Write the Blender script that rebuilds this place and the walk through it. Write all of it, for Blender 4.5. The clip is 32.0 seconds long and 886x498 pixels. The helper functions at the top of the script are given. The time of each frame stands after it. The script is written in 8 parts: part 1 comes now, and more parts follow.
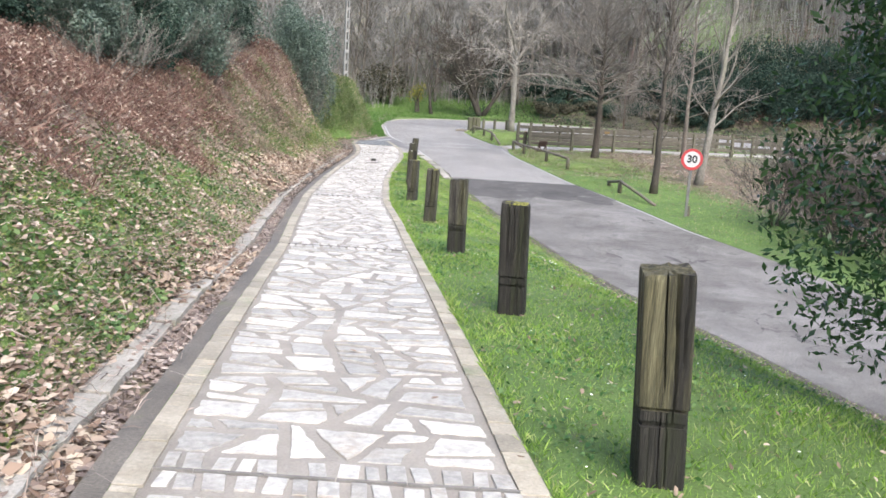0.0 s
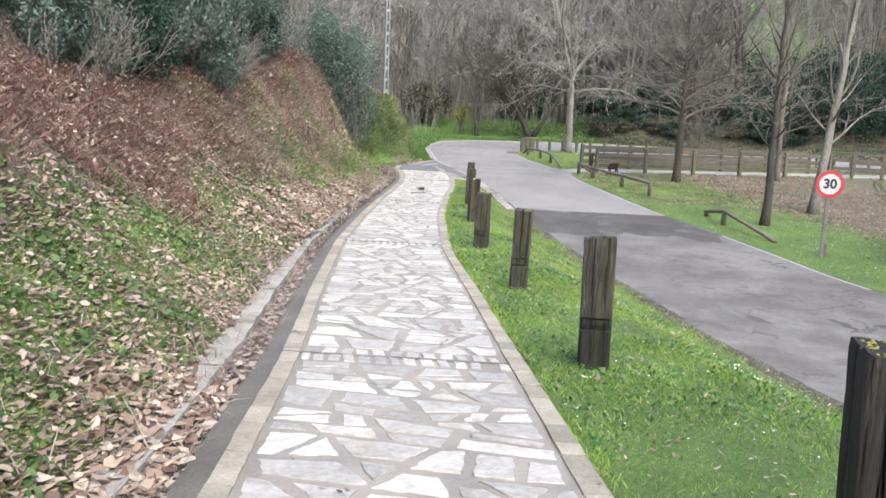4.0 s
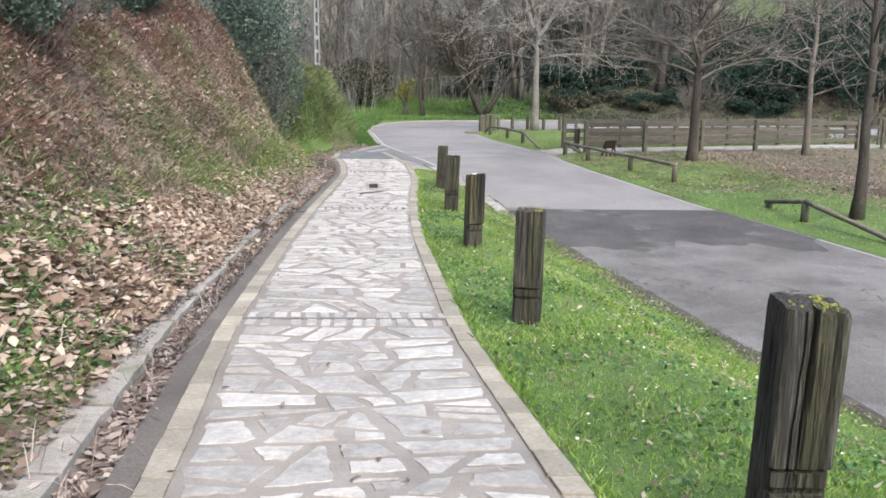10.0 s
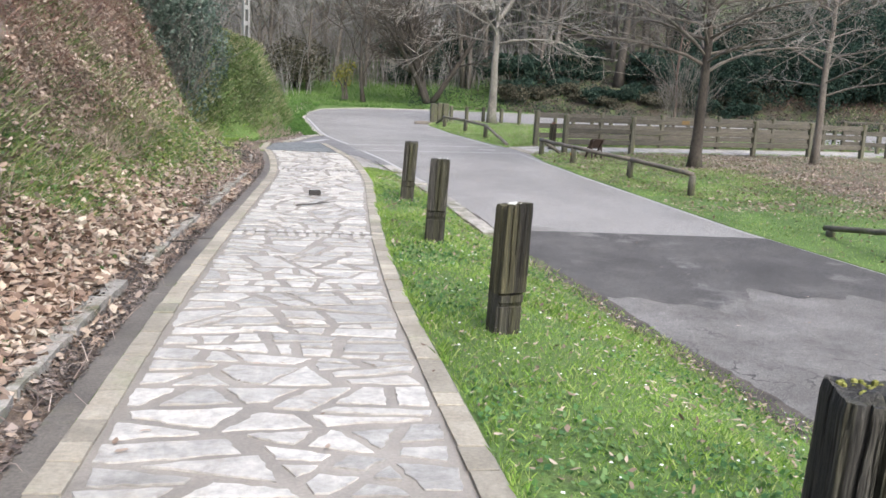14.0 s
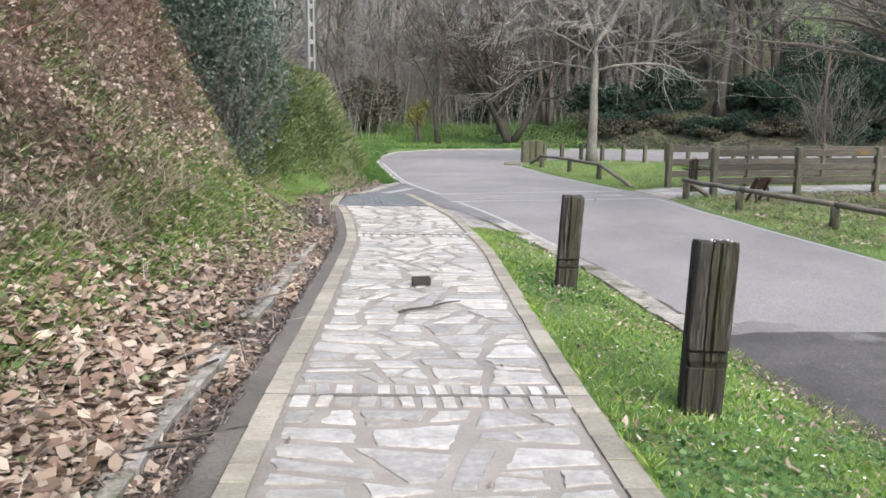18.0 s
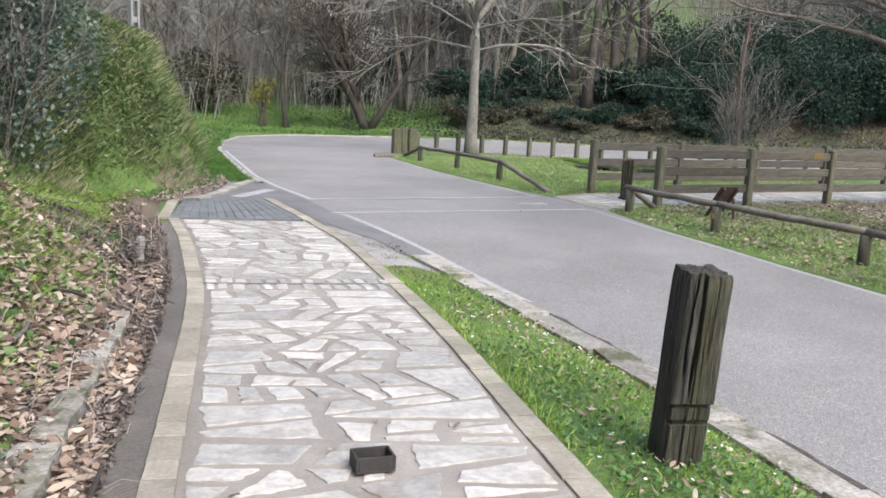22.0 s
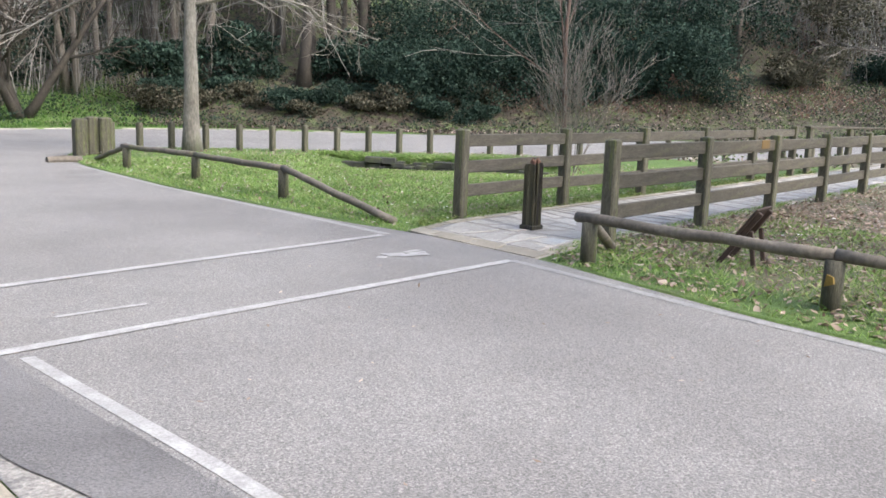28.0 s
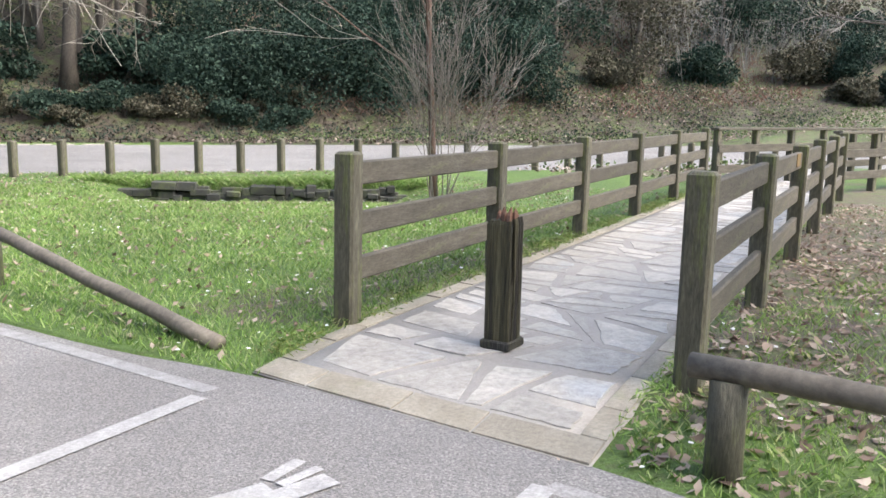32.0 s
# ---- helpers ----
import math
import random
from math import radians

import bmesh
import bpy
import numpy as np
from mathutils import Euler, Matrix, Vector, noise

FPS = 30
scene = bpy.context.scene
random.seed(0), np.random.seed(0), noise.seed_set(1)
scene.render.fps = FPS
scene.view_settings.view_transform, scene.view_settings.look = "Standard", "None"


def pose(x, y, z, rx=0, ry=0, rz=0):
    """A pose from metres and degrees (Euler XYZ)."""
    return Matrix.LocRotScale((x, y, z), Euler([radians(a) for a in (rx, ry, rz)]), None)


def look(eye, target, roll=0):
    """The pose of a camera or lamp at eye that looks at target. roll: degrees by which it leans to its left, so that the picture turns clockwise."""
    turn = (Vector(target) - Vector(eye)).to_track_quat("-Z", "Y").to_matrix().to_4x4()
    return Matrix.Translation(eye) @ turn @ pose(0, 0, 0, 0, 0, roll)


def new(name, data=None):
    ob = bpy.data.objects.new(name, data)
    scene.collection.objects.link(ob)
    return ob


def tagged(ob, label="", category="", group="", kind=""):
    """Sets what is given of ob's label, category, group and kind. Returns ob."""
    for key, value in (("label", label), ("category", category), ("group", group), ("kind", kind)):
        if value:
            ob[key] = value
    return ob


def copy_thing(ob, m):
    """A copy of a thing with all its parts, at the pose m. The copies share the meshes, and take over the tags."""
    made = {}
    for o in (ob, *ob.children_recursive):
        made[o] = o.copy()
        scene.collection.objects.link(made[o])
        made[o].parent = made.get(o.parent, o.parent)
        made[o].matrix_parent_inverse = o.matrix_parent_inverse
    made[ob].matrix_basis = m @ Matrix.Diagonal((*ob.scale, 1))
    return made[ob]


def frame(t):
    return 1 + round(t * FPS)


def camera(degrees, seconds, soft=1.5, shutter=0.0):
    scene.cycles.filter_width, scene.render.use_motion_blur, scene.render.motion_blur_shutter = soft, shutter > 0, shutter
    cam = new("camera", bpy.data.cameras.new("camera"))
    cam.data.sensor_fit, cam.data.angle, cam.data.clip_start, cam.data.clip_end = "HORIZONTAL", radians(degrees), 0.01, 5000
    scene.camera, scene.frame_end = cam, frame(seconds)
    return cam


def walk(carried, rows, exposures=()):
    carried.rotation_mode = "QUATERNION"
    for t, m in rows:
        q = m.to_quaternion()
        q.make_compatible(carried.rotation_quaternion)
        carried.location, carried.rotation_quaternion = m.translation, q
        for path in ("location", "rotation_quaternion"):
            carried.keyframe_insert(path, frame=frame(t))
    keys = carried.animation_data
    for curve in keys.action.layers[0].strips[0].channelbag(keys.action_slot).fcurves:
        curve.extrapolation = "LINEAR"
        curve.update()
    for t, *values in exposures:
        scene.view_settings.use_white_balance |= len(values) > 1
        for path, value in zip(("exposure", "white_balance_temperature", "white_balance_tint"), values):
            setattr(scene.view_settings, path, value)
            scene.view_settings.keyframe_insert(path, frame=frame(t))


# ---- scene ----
cam = camera(54.6, 32.0, soft=1.6)
PATH = [
    (0, (1.982, -9.507, 2.248), (1.955, -7.546, 1.856), 3.4),
    (0.5, (1.9, -8.894, 2.257), (1.757, -6.933, 1.89), 1.9),
    (1, (1.771, -8.352, 2.198), (1.705, -6.395, 1.794), 1.6),
    (1.5, (1.629, -7.651, 2.145), (1.498, -5.678, 1.844), 1.3),
    (2, (1.465, -7.022, 2.088), (1.375, -5.06, 1.709), 1.7),
    (2.5, (1.382, -6.369, 2.048), (1.174, -4.394, 1.805), 0.7),
    (3, (1.282, -5.75, 2.0), (1.158, -3.781, 1.667), 1.3),
    (3.5, (1.237, -5.189, 1.969), (1.119, -3.221, 1.633), 2.4),
    (5.5, (1.067, -2.573, 1.701), (0.932, -0.614, 1.32), 1.9),
    (6, (0.967, -2.09, 1.701), (0.864, -0.122, 1.359), 2.2),
    (6.5, (0.842, -1.432, 1.632), (0.705, 0.527, 1.25), 1.5),
    (7, (0.708, -0.827, 1.597), (0.638, 1.133, 1.208), 2.2),
    (7.5, (0.577, -0.293, 1.576), (0.539, 1.665, 1.171), 3.5),
    (8, (0.501, 0.321, 1.546), (0.5, 2.298, 1.24), 1.1),
    (8.5, (0.436, 0.875, 1.501), (0.636, 2.826, 1.11), -0.4),
    (9, (0.387, 1.526, 1.457), (0.336, 3.487, 1.067), 0.3),
    (9.5, (0.319, 2.08, 1.409), (0.378, 4.021, 0.929), 0.8),
    (10, (0.256, 2.663, 1.38), (0.275, 4.627, 1.001), 0.5),
    (10.5, (0.166, 3.238, 1.336), (0.349, 5.19, 0.938), 1.6),
    (11, (0.117, 3.824, 1.314), (0.26, 5.787, 0.963), 1.8),
    (11.5, (0.036, 4.446, 1.261), (0.13, 6.397, 0.831), 1.2),
    (12, (-0.053, 5.006, 1.215), (0.004, 6.962, 0.802), 3.9),
    (12.5, (-0.146, 5.621, 1.178), (0.007, 7.566, 0.738), 4.0),
    (13, (-0.195, 6.2, 1.134), (-0.001, 8.138, 0.68), 3.0),
    (13.5, (-0.233, 6.806, 1.131), (-0.026, 8.756, 0.739), 3.0),
    (15.5, (-0.242, 8.93, 1.11), (-0.208, 10.884, 0.685), 2.1),
    (16, (-0.293, 9.76, 0.993), (-0.22, 11.717, 0.584), 0.3),
    (16.5, (-0.465, 10.446, 0.947), (-0.663, 12.422, 0.709), -2.5),
    (17, (-0.632, 10.97, 0.974), (-0.74, 12.953, 0.739), -0.5),
    (17.5, (-0.736, 11.538, 0.91), (-0.844, 13.512, 0.613), 1.3),
    (18, (-0.907, 12.183, 0.872), (-0.882, 14.159, 0.562), 0.6),
    (18.5, (-0.966, 12.753, 0.838), (-0.826, 14.718, 0.495), 0.9),
    (19, (-1.041, 13.303, 0.859), (-0.822, 15.263, 0.529), 1.5),
    (19.5, (-1.137, 13.874, 0.833), (-0.906, 15.832, 0.499), 0.1),
    (20, (-1.148, 14.311, 0.845), (-0.906, 16.282, 0.606), -0.5),
    (20.5, (-1.248, 14.931, 0.856), (-0.994, 16.892, 0.559), 0.5),
    (21, (-1.361, 15.616, 0.842), (-1.365, 17.6, 0.591), 0.5),
    (21.5, (-1.426, 16.149, 0.826), (-1.18, 18.099, 0.452), 0.7),
    (22, (-1.45, 16.831, 0.787), (-1.05, 18.762, 0.453), 2.7),
    (22.5, (-1.542, 17.403, 0.795), (-1.219, 19.355, 0.499), -1.2),
    (23, (-1.589, 18.1, 0.748), (-1.3, 20.054, 0.434), 0.3),
    (23.5, (-1.685, 18.64, 0.739), (-1.38, 20.578, 0.353), 1.0),
    (24, (-1.698, 19.262, 0.752), (-1.465, 21.232, 0.501), -0.4),
    (24.5, (-1.69, 19.872, 0.731), (-1.313, 21.813, 0.429), -0.9),
    (25, (-1.614, 20.503, 0.692), (-1.203, 22.433, 0.365), -0.9),
    (25.5, (-1.592, 21.126, 0.659), (-1.054, 23.022, 0.319), -0.1),
    (26, (-1.516, 21.87, 0.627), (-0.791, 23.697, 0.256), 0.5),
    (26.5, (-1.443, 22.498, 0.611), (-0.547, 24.244, 0.226), 1.1),
    (28.5, (-0.704, 24.792, 0.577), (0.435, 26.401, 0.24), 1.3),
    (29, (-0.504, 25.309, 0.565), (0.713, 26.858, 0.221), 0.7),
    (29.5, (-0.236, 25.867, 0.574), (0.958, 27.434, 0.228), 0.9),
    (30, (0.04, 26.445, 0.542), (1.307, 27.96, 0.221), 0.6),
    (30.5, (0.418, 27.012, 0.535), (1.773, 28.424, 0.124), 3.0),
    (31, (0.717, 27.575, 0.567), (2.065, 28.997, 0.167), 0.9),
    (31.5, (1.06, 28.089, 0.586), (2.453, 29.487, 0.264), 0.9),
    (32, (1.401, 28.646, 0.515), (2.827, 30.01, 0.189), 1.1),
]
STOPS = [(0, 1.77), (1, 1.7), (2, 1.56), (3, 1.68), (6, 1.56), (7, 1.41), (8, 1.52), (9, 1.55), (10, 1.52), (11, 1.6), (13, 1.51), (16, 1.64), (17, 1.36), (18, 1.48), (19, 1.63), (20, 1.65),
         (21, 1.5), (22, 1.5), (23, 1.57), (24, 1.54), (25, 1.48), (26, 1.5), (29, 1.87), (30, 2.02), (31, 2.05), (32, 1.97)]
walk(cam, [(t, look(eye, target, roll)) for t, eye, target, roll in PATH], [(t, s, 6500 + 300 * min(1, max(0, (t - 26) / 4)), 10) for t, s in STOPS])

# ---- light: overcast winter day, soft sky with a faint broad sun ----
world = bpy.data.worlds.new("sky")
scene.world = world
world.use_nodes = True
wn = world.node_tree
sky = wn.nodes.new("ShaderNodeTexSky")
sky.sky_type = "NISHITA"
sky.sun_disc = False
sky.sun_elevation = radians(50)
sky.sun_rotation = radians(156)
sky.air_density = 1.0
sky.dust_density = 3.0
sky.ozone_density = 1.0
wn.links.new(sky.outputs[0], wn.nodes["Background"].inputs[0])
wn.nodes["Background"].inputs[1].default_value = 0.15
sun = new("sun", bpy.data.lights.new("sun", "SUN"))
sun.data.energy = 1.2
sun.data.angle = radians(40)
sun.data.color = (1.0, 0.985, 0.965)
sun.matrix_world = look((0, 0, 26), (-9, 20, 0))


# ---- materials ----
def ramp(nt, fac, stops):
    r = nt.nodes.new("ShaderNodeValToRGB")
    e = r.color_ramp.elements
    while len(e) < len(stops):
        e.new(0.5)
    for el, (p, c) in zip(e, stops):
        el.position, el.color = p, (*c, 1)
    nt.links.new(fac, r.inputs[0])
    return r.outputs[0]


def noise_tex(nt, co, scale, detail=4, rough=0.6):
    n = nt.nodes.new("ShaderNodeTexNoise")
    n.inputs["Scale"].default_value, n.inputs["Detail"].default_value, n.inputs["Roughness"].default_value = scale, detail, rough
    nt.links.new(co, n.inputs["Vector"])
    return n.outputs["Fac"]


def mixed(nt, fac, a, b, mode="MIX"):
    m = nt.nodes.new("ShaderNodeMix")
    m.data_type, m.blend_type = "RGBA", mode
    for sock, v in ((m.inputs[0], fac), (m.inputs[6], a), (m.inputs[7], b)):
        if isinstance(v, (int, float)):
            sock.default_value = v
        elif isinstance(v, tuple):
            sock.default_value = (*v, 1)
        else:
            nt.links.new(v, sock)
    return m.outputs[2]


def coords(nt, local, stretch):
    if local:
        src = nt.nodes.new("ShaderNodeTexCoord").outputs["Object"]
    else:
        src = nt.nodes.new("ShaderNodeNewGeometry").outputs["Position"]
    mp = nt.nodes.new("ShaderNodeMapping")
    mp.inputs["Scale"].default_value = stretch
    nt.links.new(src, mp.inputs[0])
    return mp.outputs[0]


def surf(name, big, fine=((0.8, 0.8, 0.8), (1.1, 1.1, 1.1)), scale=1.5, fscale=40, rough=(0.6, 0.9), bump=0.3, bdist=0.01,
         local=False, stretch=(1, 1, 1), rnd=0.0, island=0.0, patch=None, spec=0.4):
    """A two-scale procedural surface: big colour stops, fine multiply, bump, and variation by object or island."""
    m = bpy.data.materials.new(name)
    m.use_nodes = True
    nt = m.node_tree
    p = nt.nodes["Principled BSDF"]
    co = coords(nt, local, stretch)
    a = noise_tex(nt, co, scale)
    f = noise_tex(nt, co, fscale, 6, 0.65)
    col = ramp(nt, a, [(0.25 + 0.5 * i / max(1, len(big) - 1), c) for i, c in enumerate(big)])
    if patch:
        pc, psc, lo, hi = patch
        pf = ramp(nt, noise_tex(nt, co, psc, 5, 0.7), [(lo, (0, 0, 0)), (hi, (1, 1, 1))])
        col = mixed(nt, pf, col, pc)
    col = mixed(nt, 1.0, col, ramp(nt, f, [(0.3, fine[0]), (0.7, fine[1])]), "MULTIPLY")
    for amount, src in ((rnd, "obj"), (island, "isl")):
        if amount:
            if src == "obj":
                v = nt.nodes.new("ShaderNodeObjectInfo").outputs["Random"]
            else:
                v = nt.nodes.new("ShaderNodeNewGeometry").outputs["Random Per Island"]
            col = mixed(nt, 1.0, col, ramp(nt, v, [(0, (1 - amount,) * 3), (1, (1 + amount,) * 3)]), "MULTIPLY")
    nt.links.new(col, p.inputs["Base Color"])
    rr_ = nt.nodes.new("ShaderNodeMapRange")
    rr_.inputs["To Min"].default_value, rr_.inputs["To Max"].default_value = rough
    nt.links.new(a, rr_.inputs[0])
    nt.links.new(rr_.outputs[0], p.inputs["Roughness"])
    p.inputs["Specular IOR Level"].default_value = spec
    if bump:
        b = nt.nodes.new("ShaderNodeBump")
        b.inputs["Strength"].default_value, b.inputs["Distance"].default_value = bump, bdist
        nt.links.new(f, b.inputs["Height"])
        nt.links.new(b.outputs[0], p.inputs["Normal"])
    return m


def leafy(name, stops, rough=0.6, through_=0.25, spec=0.3):
    """Leaves and blades: a colour for every island, partly translucent."""
    m = bpy.data.materials.new(name)
    m.use_nodes = True
    nt = m.node_tree
    p = nt.nodes["Principled BSDF"]
    v = nt.nodes.new("ShaderNodeNewGeometry").outputs["Random Per Island"]
    n = len(stops)
    col = ramp(nt, v, [(i / (n - 1), c) for i, c in enumerate(stops)])
    big = noise_tex(nt, coords(nt, False, (1, 1, 1)), 0.9, 3)
    col = mixed(nt, 1.0, col, ramp(nt, big, [(0.3, (0.75, 0.75, 0.75)), (0.7, (1.15, 1.15, 1.15))]), "MULTIPLY")
    nt.links.new(col, p.inputs["Base Color"])
    p.inputs["Roughness"].default_value = rough
    p.inputs["Specular IOR Level"].default_value = spec
    if through_:
        t = nt.nodes.new("ShaderNodeBsdfTranslucent")
        nt.links.new(col, t.inputs[0])
        mx = nt.nodes.new("ShaderNodeMixShader")
        mx.inputs[0].default_value = through_
        nt.links.new(p.outputs[0], mx.inputs[1])
        nt.links.new(t.outputs[0], mx.inputs[2])
        nt.links.new(mx.outputs[0], nt.nodes["Material Output"].inputs[0])
    return m


def ground_material():
    """Soil under grass and leaf litter; the litter share is laid on the points of the sheet."""
    m = surf("ground", [(0.065, 0.112, 0.027), (0.093, 0.157, 0.036), (0.128, 0.2, 0.05)], ((0.5, 0.5, 0.45), (1.3, 1.3, 1.25)), scale=0.9, fscale=45, bump=0.8, bdist=0.03, patch=((0.1, 0.085, 0.05), 2.5, 0.58, 0.75))
    nt = m.node_tree
    p = nt.nodes["Principled BSDF"]
    old = p.inputs["Base Color"].links[0].from_socket
    co = coords(nt, False, (1, 1, 1))
    # dry: share of pale leaf soil; elsewhere canopy shade is painted as darker soil
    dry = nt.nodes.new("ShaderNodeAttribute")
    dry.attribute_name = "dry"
    shaded_soil = ramp(nt, noise_tex(nt, co, 6, 5), [(0.3, (0.025, 0.019, 0.014)), (0.55, (0.055, 0.043, 0.031)), (0.75, (0.1, 0.08, 0.06))])
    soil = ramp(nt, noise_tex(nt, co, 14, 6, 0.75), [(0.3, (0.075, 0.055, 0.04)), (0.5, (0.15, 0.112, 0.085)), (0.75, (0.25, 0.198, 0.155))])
    soil = mixed(nt, dry.outputs["Fac"], shaded_soil, soil)
    att = nt.nodes.new("ShaderNodeAttribute")
    att.attribute_name = "litter"
    add = nt.nodes.new("ShaderNodeMath")
    add.operation = "ADD"
    nt.links.new(att.outputs["Fac"], add.inputs[0])
    nt.links.new(noise_tex(nt, co, 2.2, 5, 0.7), add.inputs[1])
    fac = ramp(nt, add.outputs[0], [(0.62, (0, 0, 0)), (0.95, (1, 1, 1))])
    nt.links.new(mixed(nt, fac, old, soil), p.inputs["Base Color"])
    return m


def asphalt(name, stops, scale, cracked, patch):
    """Rolled asphalt: blotches, light and dark chippings, wandering cracks."""
    m = surf(name, stops, ((0.6, 0.6, 0.6), (1.3, 1.3, 1.29)), scale, 85, (0.75, 0.95), 0.7, 0.01, patch=patch, spec=0.12)
    nt = m.node_tree
    p = nt.nodes["Principled BSDF"]
    old = p.inputs["Base Color"].links[0].from_socket
    co = coords(nt, False, (1, 1, 1))
    chips = nt.nodes.new("ShaderNodeTexVoronoi")
    chips.inputs["Scale"].default_value = 120
    nt.links.new(co, chips.inputs["Vector"])
    bw = nt.nodes.new("ShaderNodeRGBToBW")
    nt.links.new(chips.outputs["Color"], bw.inputs[0])
    old = mixed(nt, 1.0, old, ramp(nt, bw.outputs[0], [(0.2, (0.75, 0.75, 0.75)), (0.6, (1.0, 1.0, 1.0)), (0.82, (1.25, 1.24, 1.22))]), "MULTIPLY")
    warp = nt.nodes.new("ShaderNodeTexNoise")
    warp.inputs["Scale"].default_value, warp.inputs["Detail"].default_value = 2.2, 5
    nt.links.new(co, warp.inputs["Vector"])
    vm = nt.nodes.new("ShaderNodeVectorMath")
    vm.operation = "MULTIPLY_ADD"
    vm.inputs[1].default_value = (1.3, 1.3, 0)
    nt.links.new(warp.outputs["Color"], vm.inputs[0])
    nt.links.new(co, vm.inputs[2])
    cells = nt.nodes.new("ShaderNodeTexVoronoi")
    cells.feature = "DISTANCE_TO_EDGE"
    cells.inputs["Scale"].default_value = 1.05
    nt.links.new(vm.outputs[0], cells.inputs["Vector"])
    line_ = ramp(nt, cells.outputs["Distance"], [(0.005, (1, 1, 1)), (0.02, (0, 0, 0))])
    where = ramp(nt, noise_tex(nt, co, 0.45, 3), [(0.98 - 0.5 * cracked, (0, 0, 0)), (1.08 - 0.5 * cracked, (cracked, cracked, cracked))])
    fac = mixed(nt, 1.0, line_, where, "MULTIPLY")
    nt.links.new(mixed(nt, fac, old, (0.05, 0.05, 0.048)), p.inputs["Base Color"])
    return m


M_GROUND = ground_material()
M_ROAD = asphalt("worn asphalt", [(0.178, 0.172, 0.167), (0.222, 0.215, 0.209), (0.256, 0.249, 0.242)], 0.5, 0.6, ((0.19, 0.183, 0.178), 0.35, 0.55, 0.7))
M_PATCH = asphalt("newer damp asphalt", [(0.09, 0.086, 0.082), (0.135, 0.129, 0.123), (0.17, 0.163, 0.156)], 0.9, 0.98, ((0.19, 0.183, 0.177), 0.55, 0.45, 0.62))
M_MORTAR = surf("mortar bed", [(0.2, 0.18, 0.155), (0.26, 0.237, 0.207), (0.315, 0.29, 0.256)], scale=2.0, fscale=70, bump=0.5, patch=((0.19, 0.175, 0.155), 1.2, 0.5, 0.7))
M_MORTAR_PALE = surf("pale mortar bed", [(0.24, 0.226, 0.205), (0.3, 0.283, 0.258), (0.36, 0.34, 0.312)], scale=2.0, fscale=70, bump=0.5, patch=((0.2, 0.19, 0.165), 1.2, 0.55, 0.75))
M_STONE = surf("pale slate flag", [(0.285, 0.271, 0.246), (0.385, 0.369, 0.338), (0.49, 0.472, 0.436)], ((0.68, 0.68, 0.69), (1.18, 1.18, 1.17)), 6, 22, (0.35, 0.6), 0.8, 0.014, rnd=0.26, patch=((0.33, 0.29, 0.24), 2.4, 0.56, 0.7))
M_STONE_WARM = surf("pale beige flag", [(0.3, 0.282, 0.25), (0.385, 0.364, 0.326), (0.47, 0.447, 0.405)], ((0.7, 0.7, 0.7), (1.15, 1.15, 1.15)), 6, 22, (0.4, 0.65), 0.8, 0.014, rnd=0.2, patch=((0.36, 0.37, 0.37), 1.6, 0.56, 0.7))
M_SETT = surf("cut sandstone edging", [(0.215, 0.19, 0.146), (0.285, 0.257, 0.204), (0.345, 0.315, 0.256)], ((0.75, 0.75, 0.75), (1.15, 1.15, 1.15)), 4.0, 45, (0.55, 0.8), 0.5, rnd=0.2, patch=((0.2, 0.21, 0.13), 1.6, 0.56, 0.74))
M_CONCRETE = surf("old rough concrete", [(0.22, 0.204, 0.176), (0.31, 0.29, 0.254), (0.39, 0.367, 0.325)], ((0.7, 0.7, 0.7), (1.15, 1.15, 1.15)), 3.5, 60, (0.7, 0.9), 0.7, patch=((0.13, 0.14, 0.075), 2.3, 0.52, 0.72))
M_LINE = surf("worn white road paint", [(0.29, 0.287, 0.28), (0.35, 0.347, 0.338), (0.42, 0.416, 0.405)], ((0.72, 0.72, 0.72), (1.15, 1.15, 1.15)), scale=3, fscale=70, bump=0.2, patch=((0.25, 0.243, 0.237), 11, 0.42, 0.7))
M_LINE_FAINT = surf("faded white road paint", [(0.24, 0.236, 0.23), (0.29, 0.286, 0.278), (0.34, 0.335, 0.326)], ((0.65, 0.65, 0.65), (1.15, 1.15, 1.15)), scale=3, fscale=70, bump=0.2, patch=((0.22, 0.215, 0.211), 13, 0.4, 0.62))
M_WOOD = surf("weathered grey timber", [(0.009, 0.0085, 0.0075), (0.04, 0.037, 0.032), (0.115, 0.108, 0.095)], ((0.25, 0.25, 0.25), (1.4, 1.4, 1.36)), 5, 20, (0.65, 0.95), 1.0, 0.012, local=True, stretch=(8, 8, 0.4), rnd=0.2, patch=((0.062, 0.06, 0.026), 0.55, 0.5, 0.72))
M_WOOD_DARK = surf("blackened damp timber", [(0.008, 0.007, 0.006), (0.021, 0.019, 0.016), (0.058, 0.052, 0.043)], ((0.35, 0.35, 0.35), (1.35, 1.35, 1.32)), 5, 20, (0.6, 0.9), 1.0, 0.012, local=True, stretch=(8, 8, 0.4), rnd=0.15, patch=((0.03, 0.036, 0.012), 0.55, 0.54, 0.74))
M_WOOD_OLIVE = surf("lichened olive timber", [(0.022, 0.02, 0.012), (0.075, 0.068, 0.036), (0.16, 0.148, 0.088)], ((0.3, 0.3, 0.3), (1.4, 1.4, 1.36)), 4, 20, (0.65, 0.95), 1.0, 0.012, local=True, stretch=(8, 8, 0.35), rnd=0.1, patch=((0.016, 0.014, 0.011), 0.7, 0.5, 0.62))
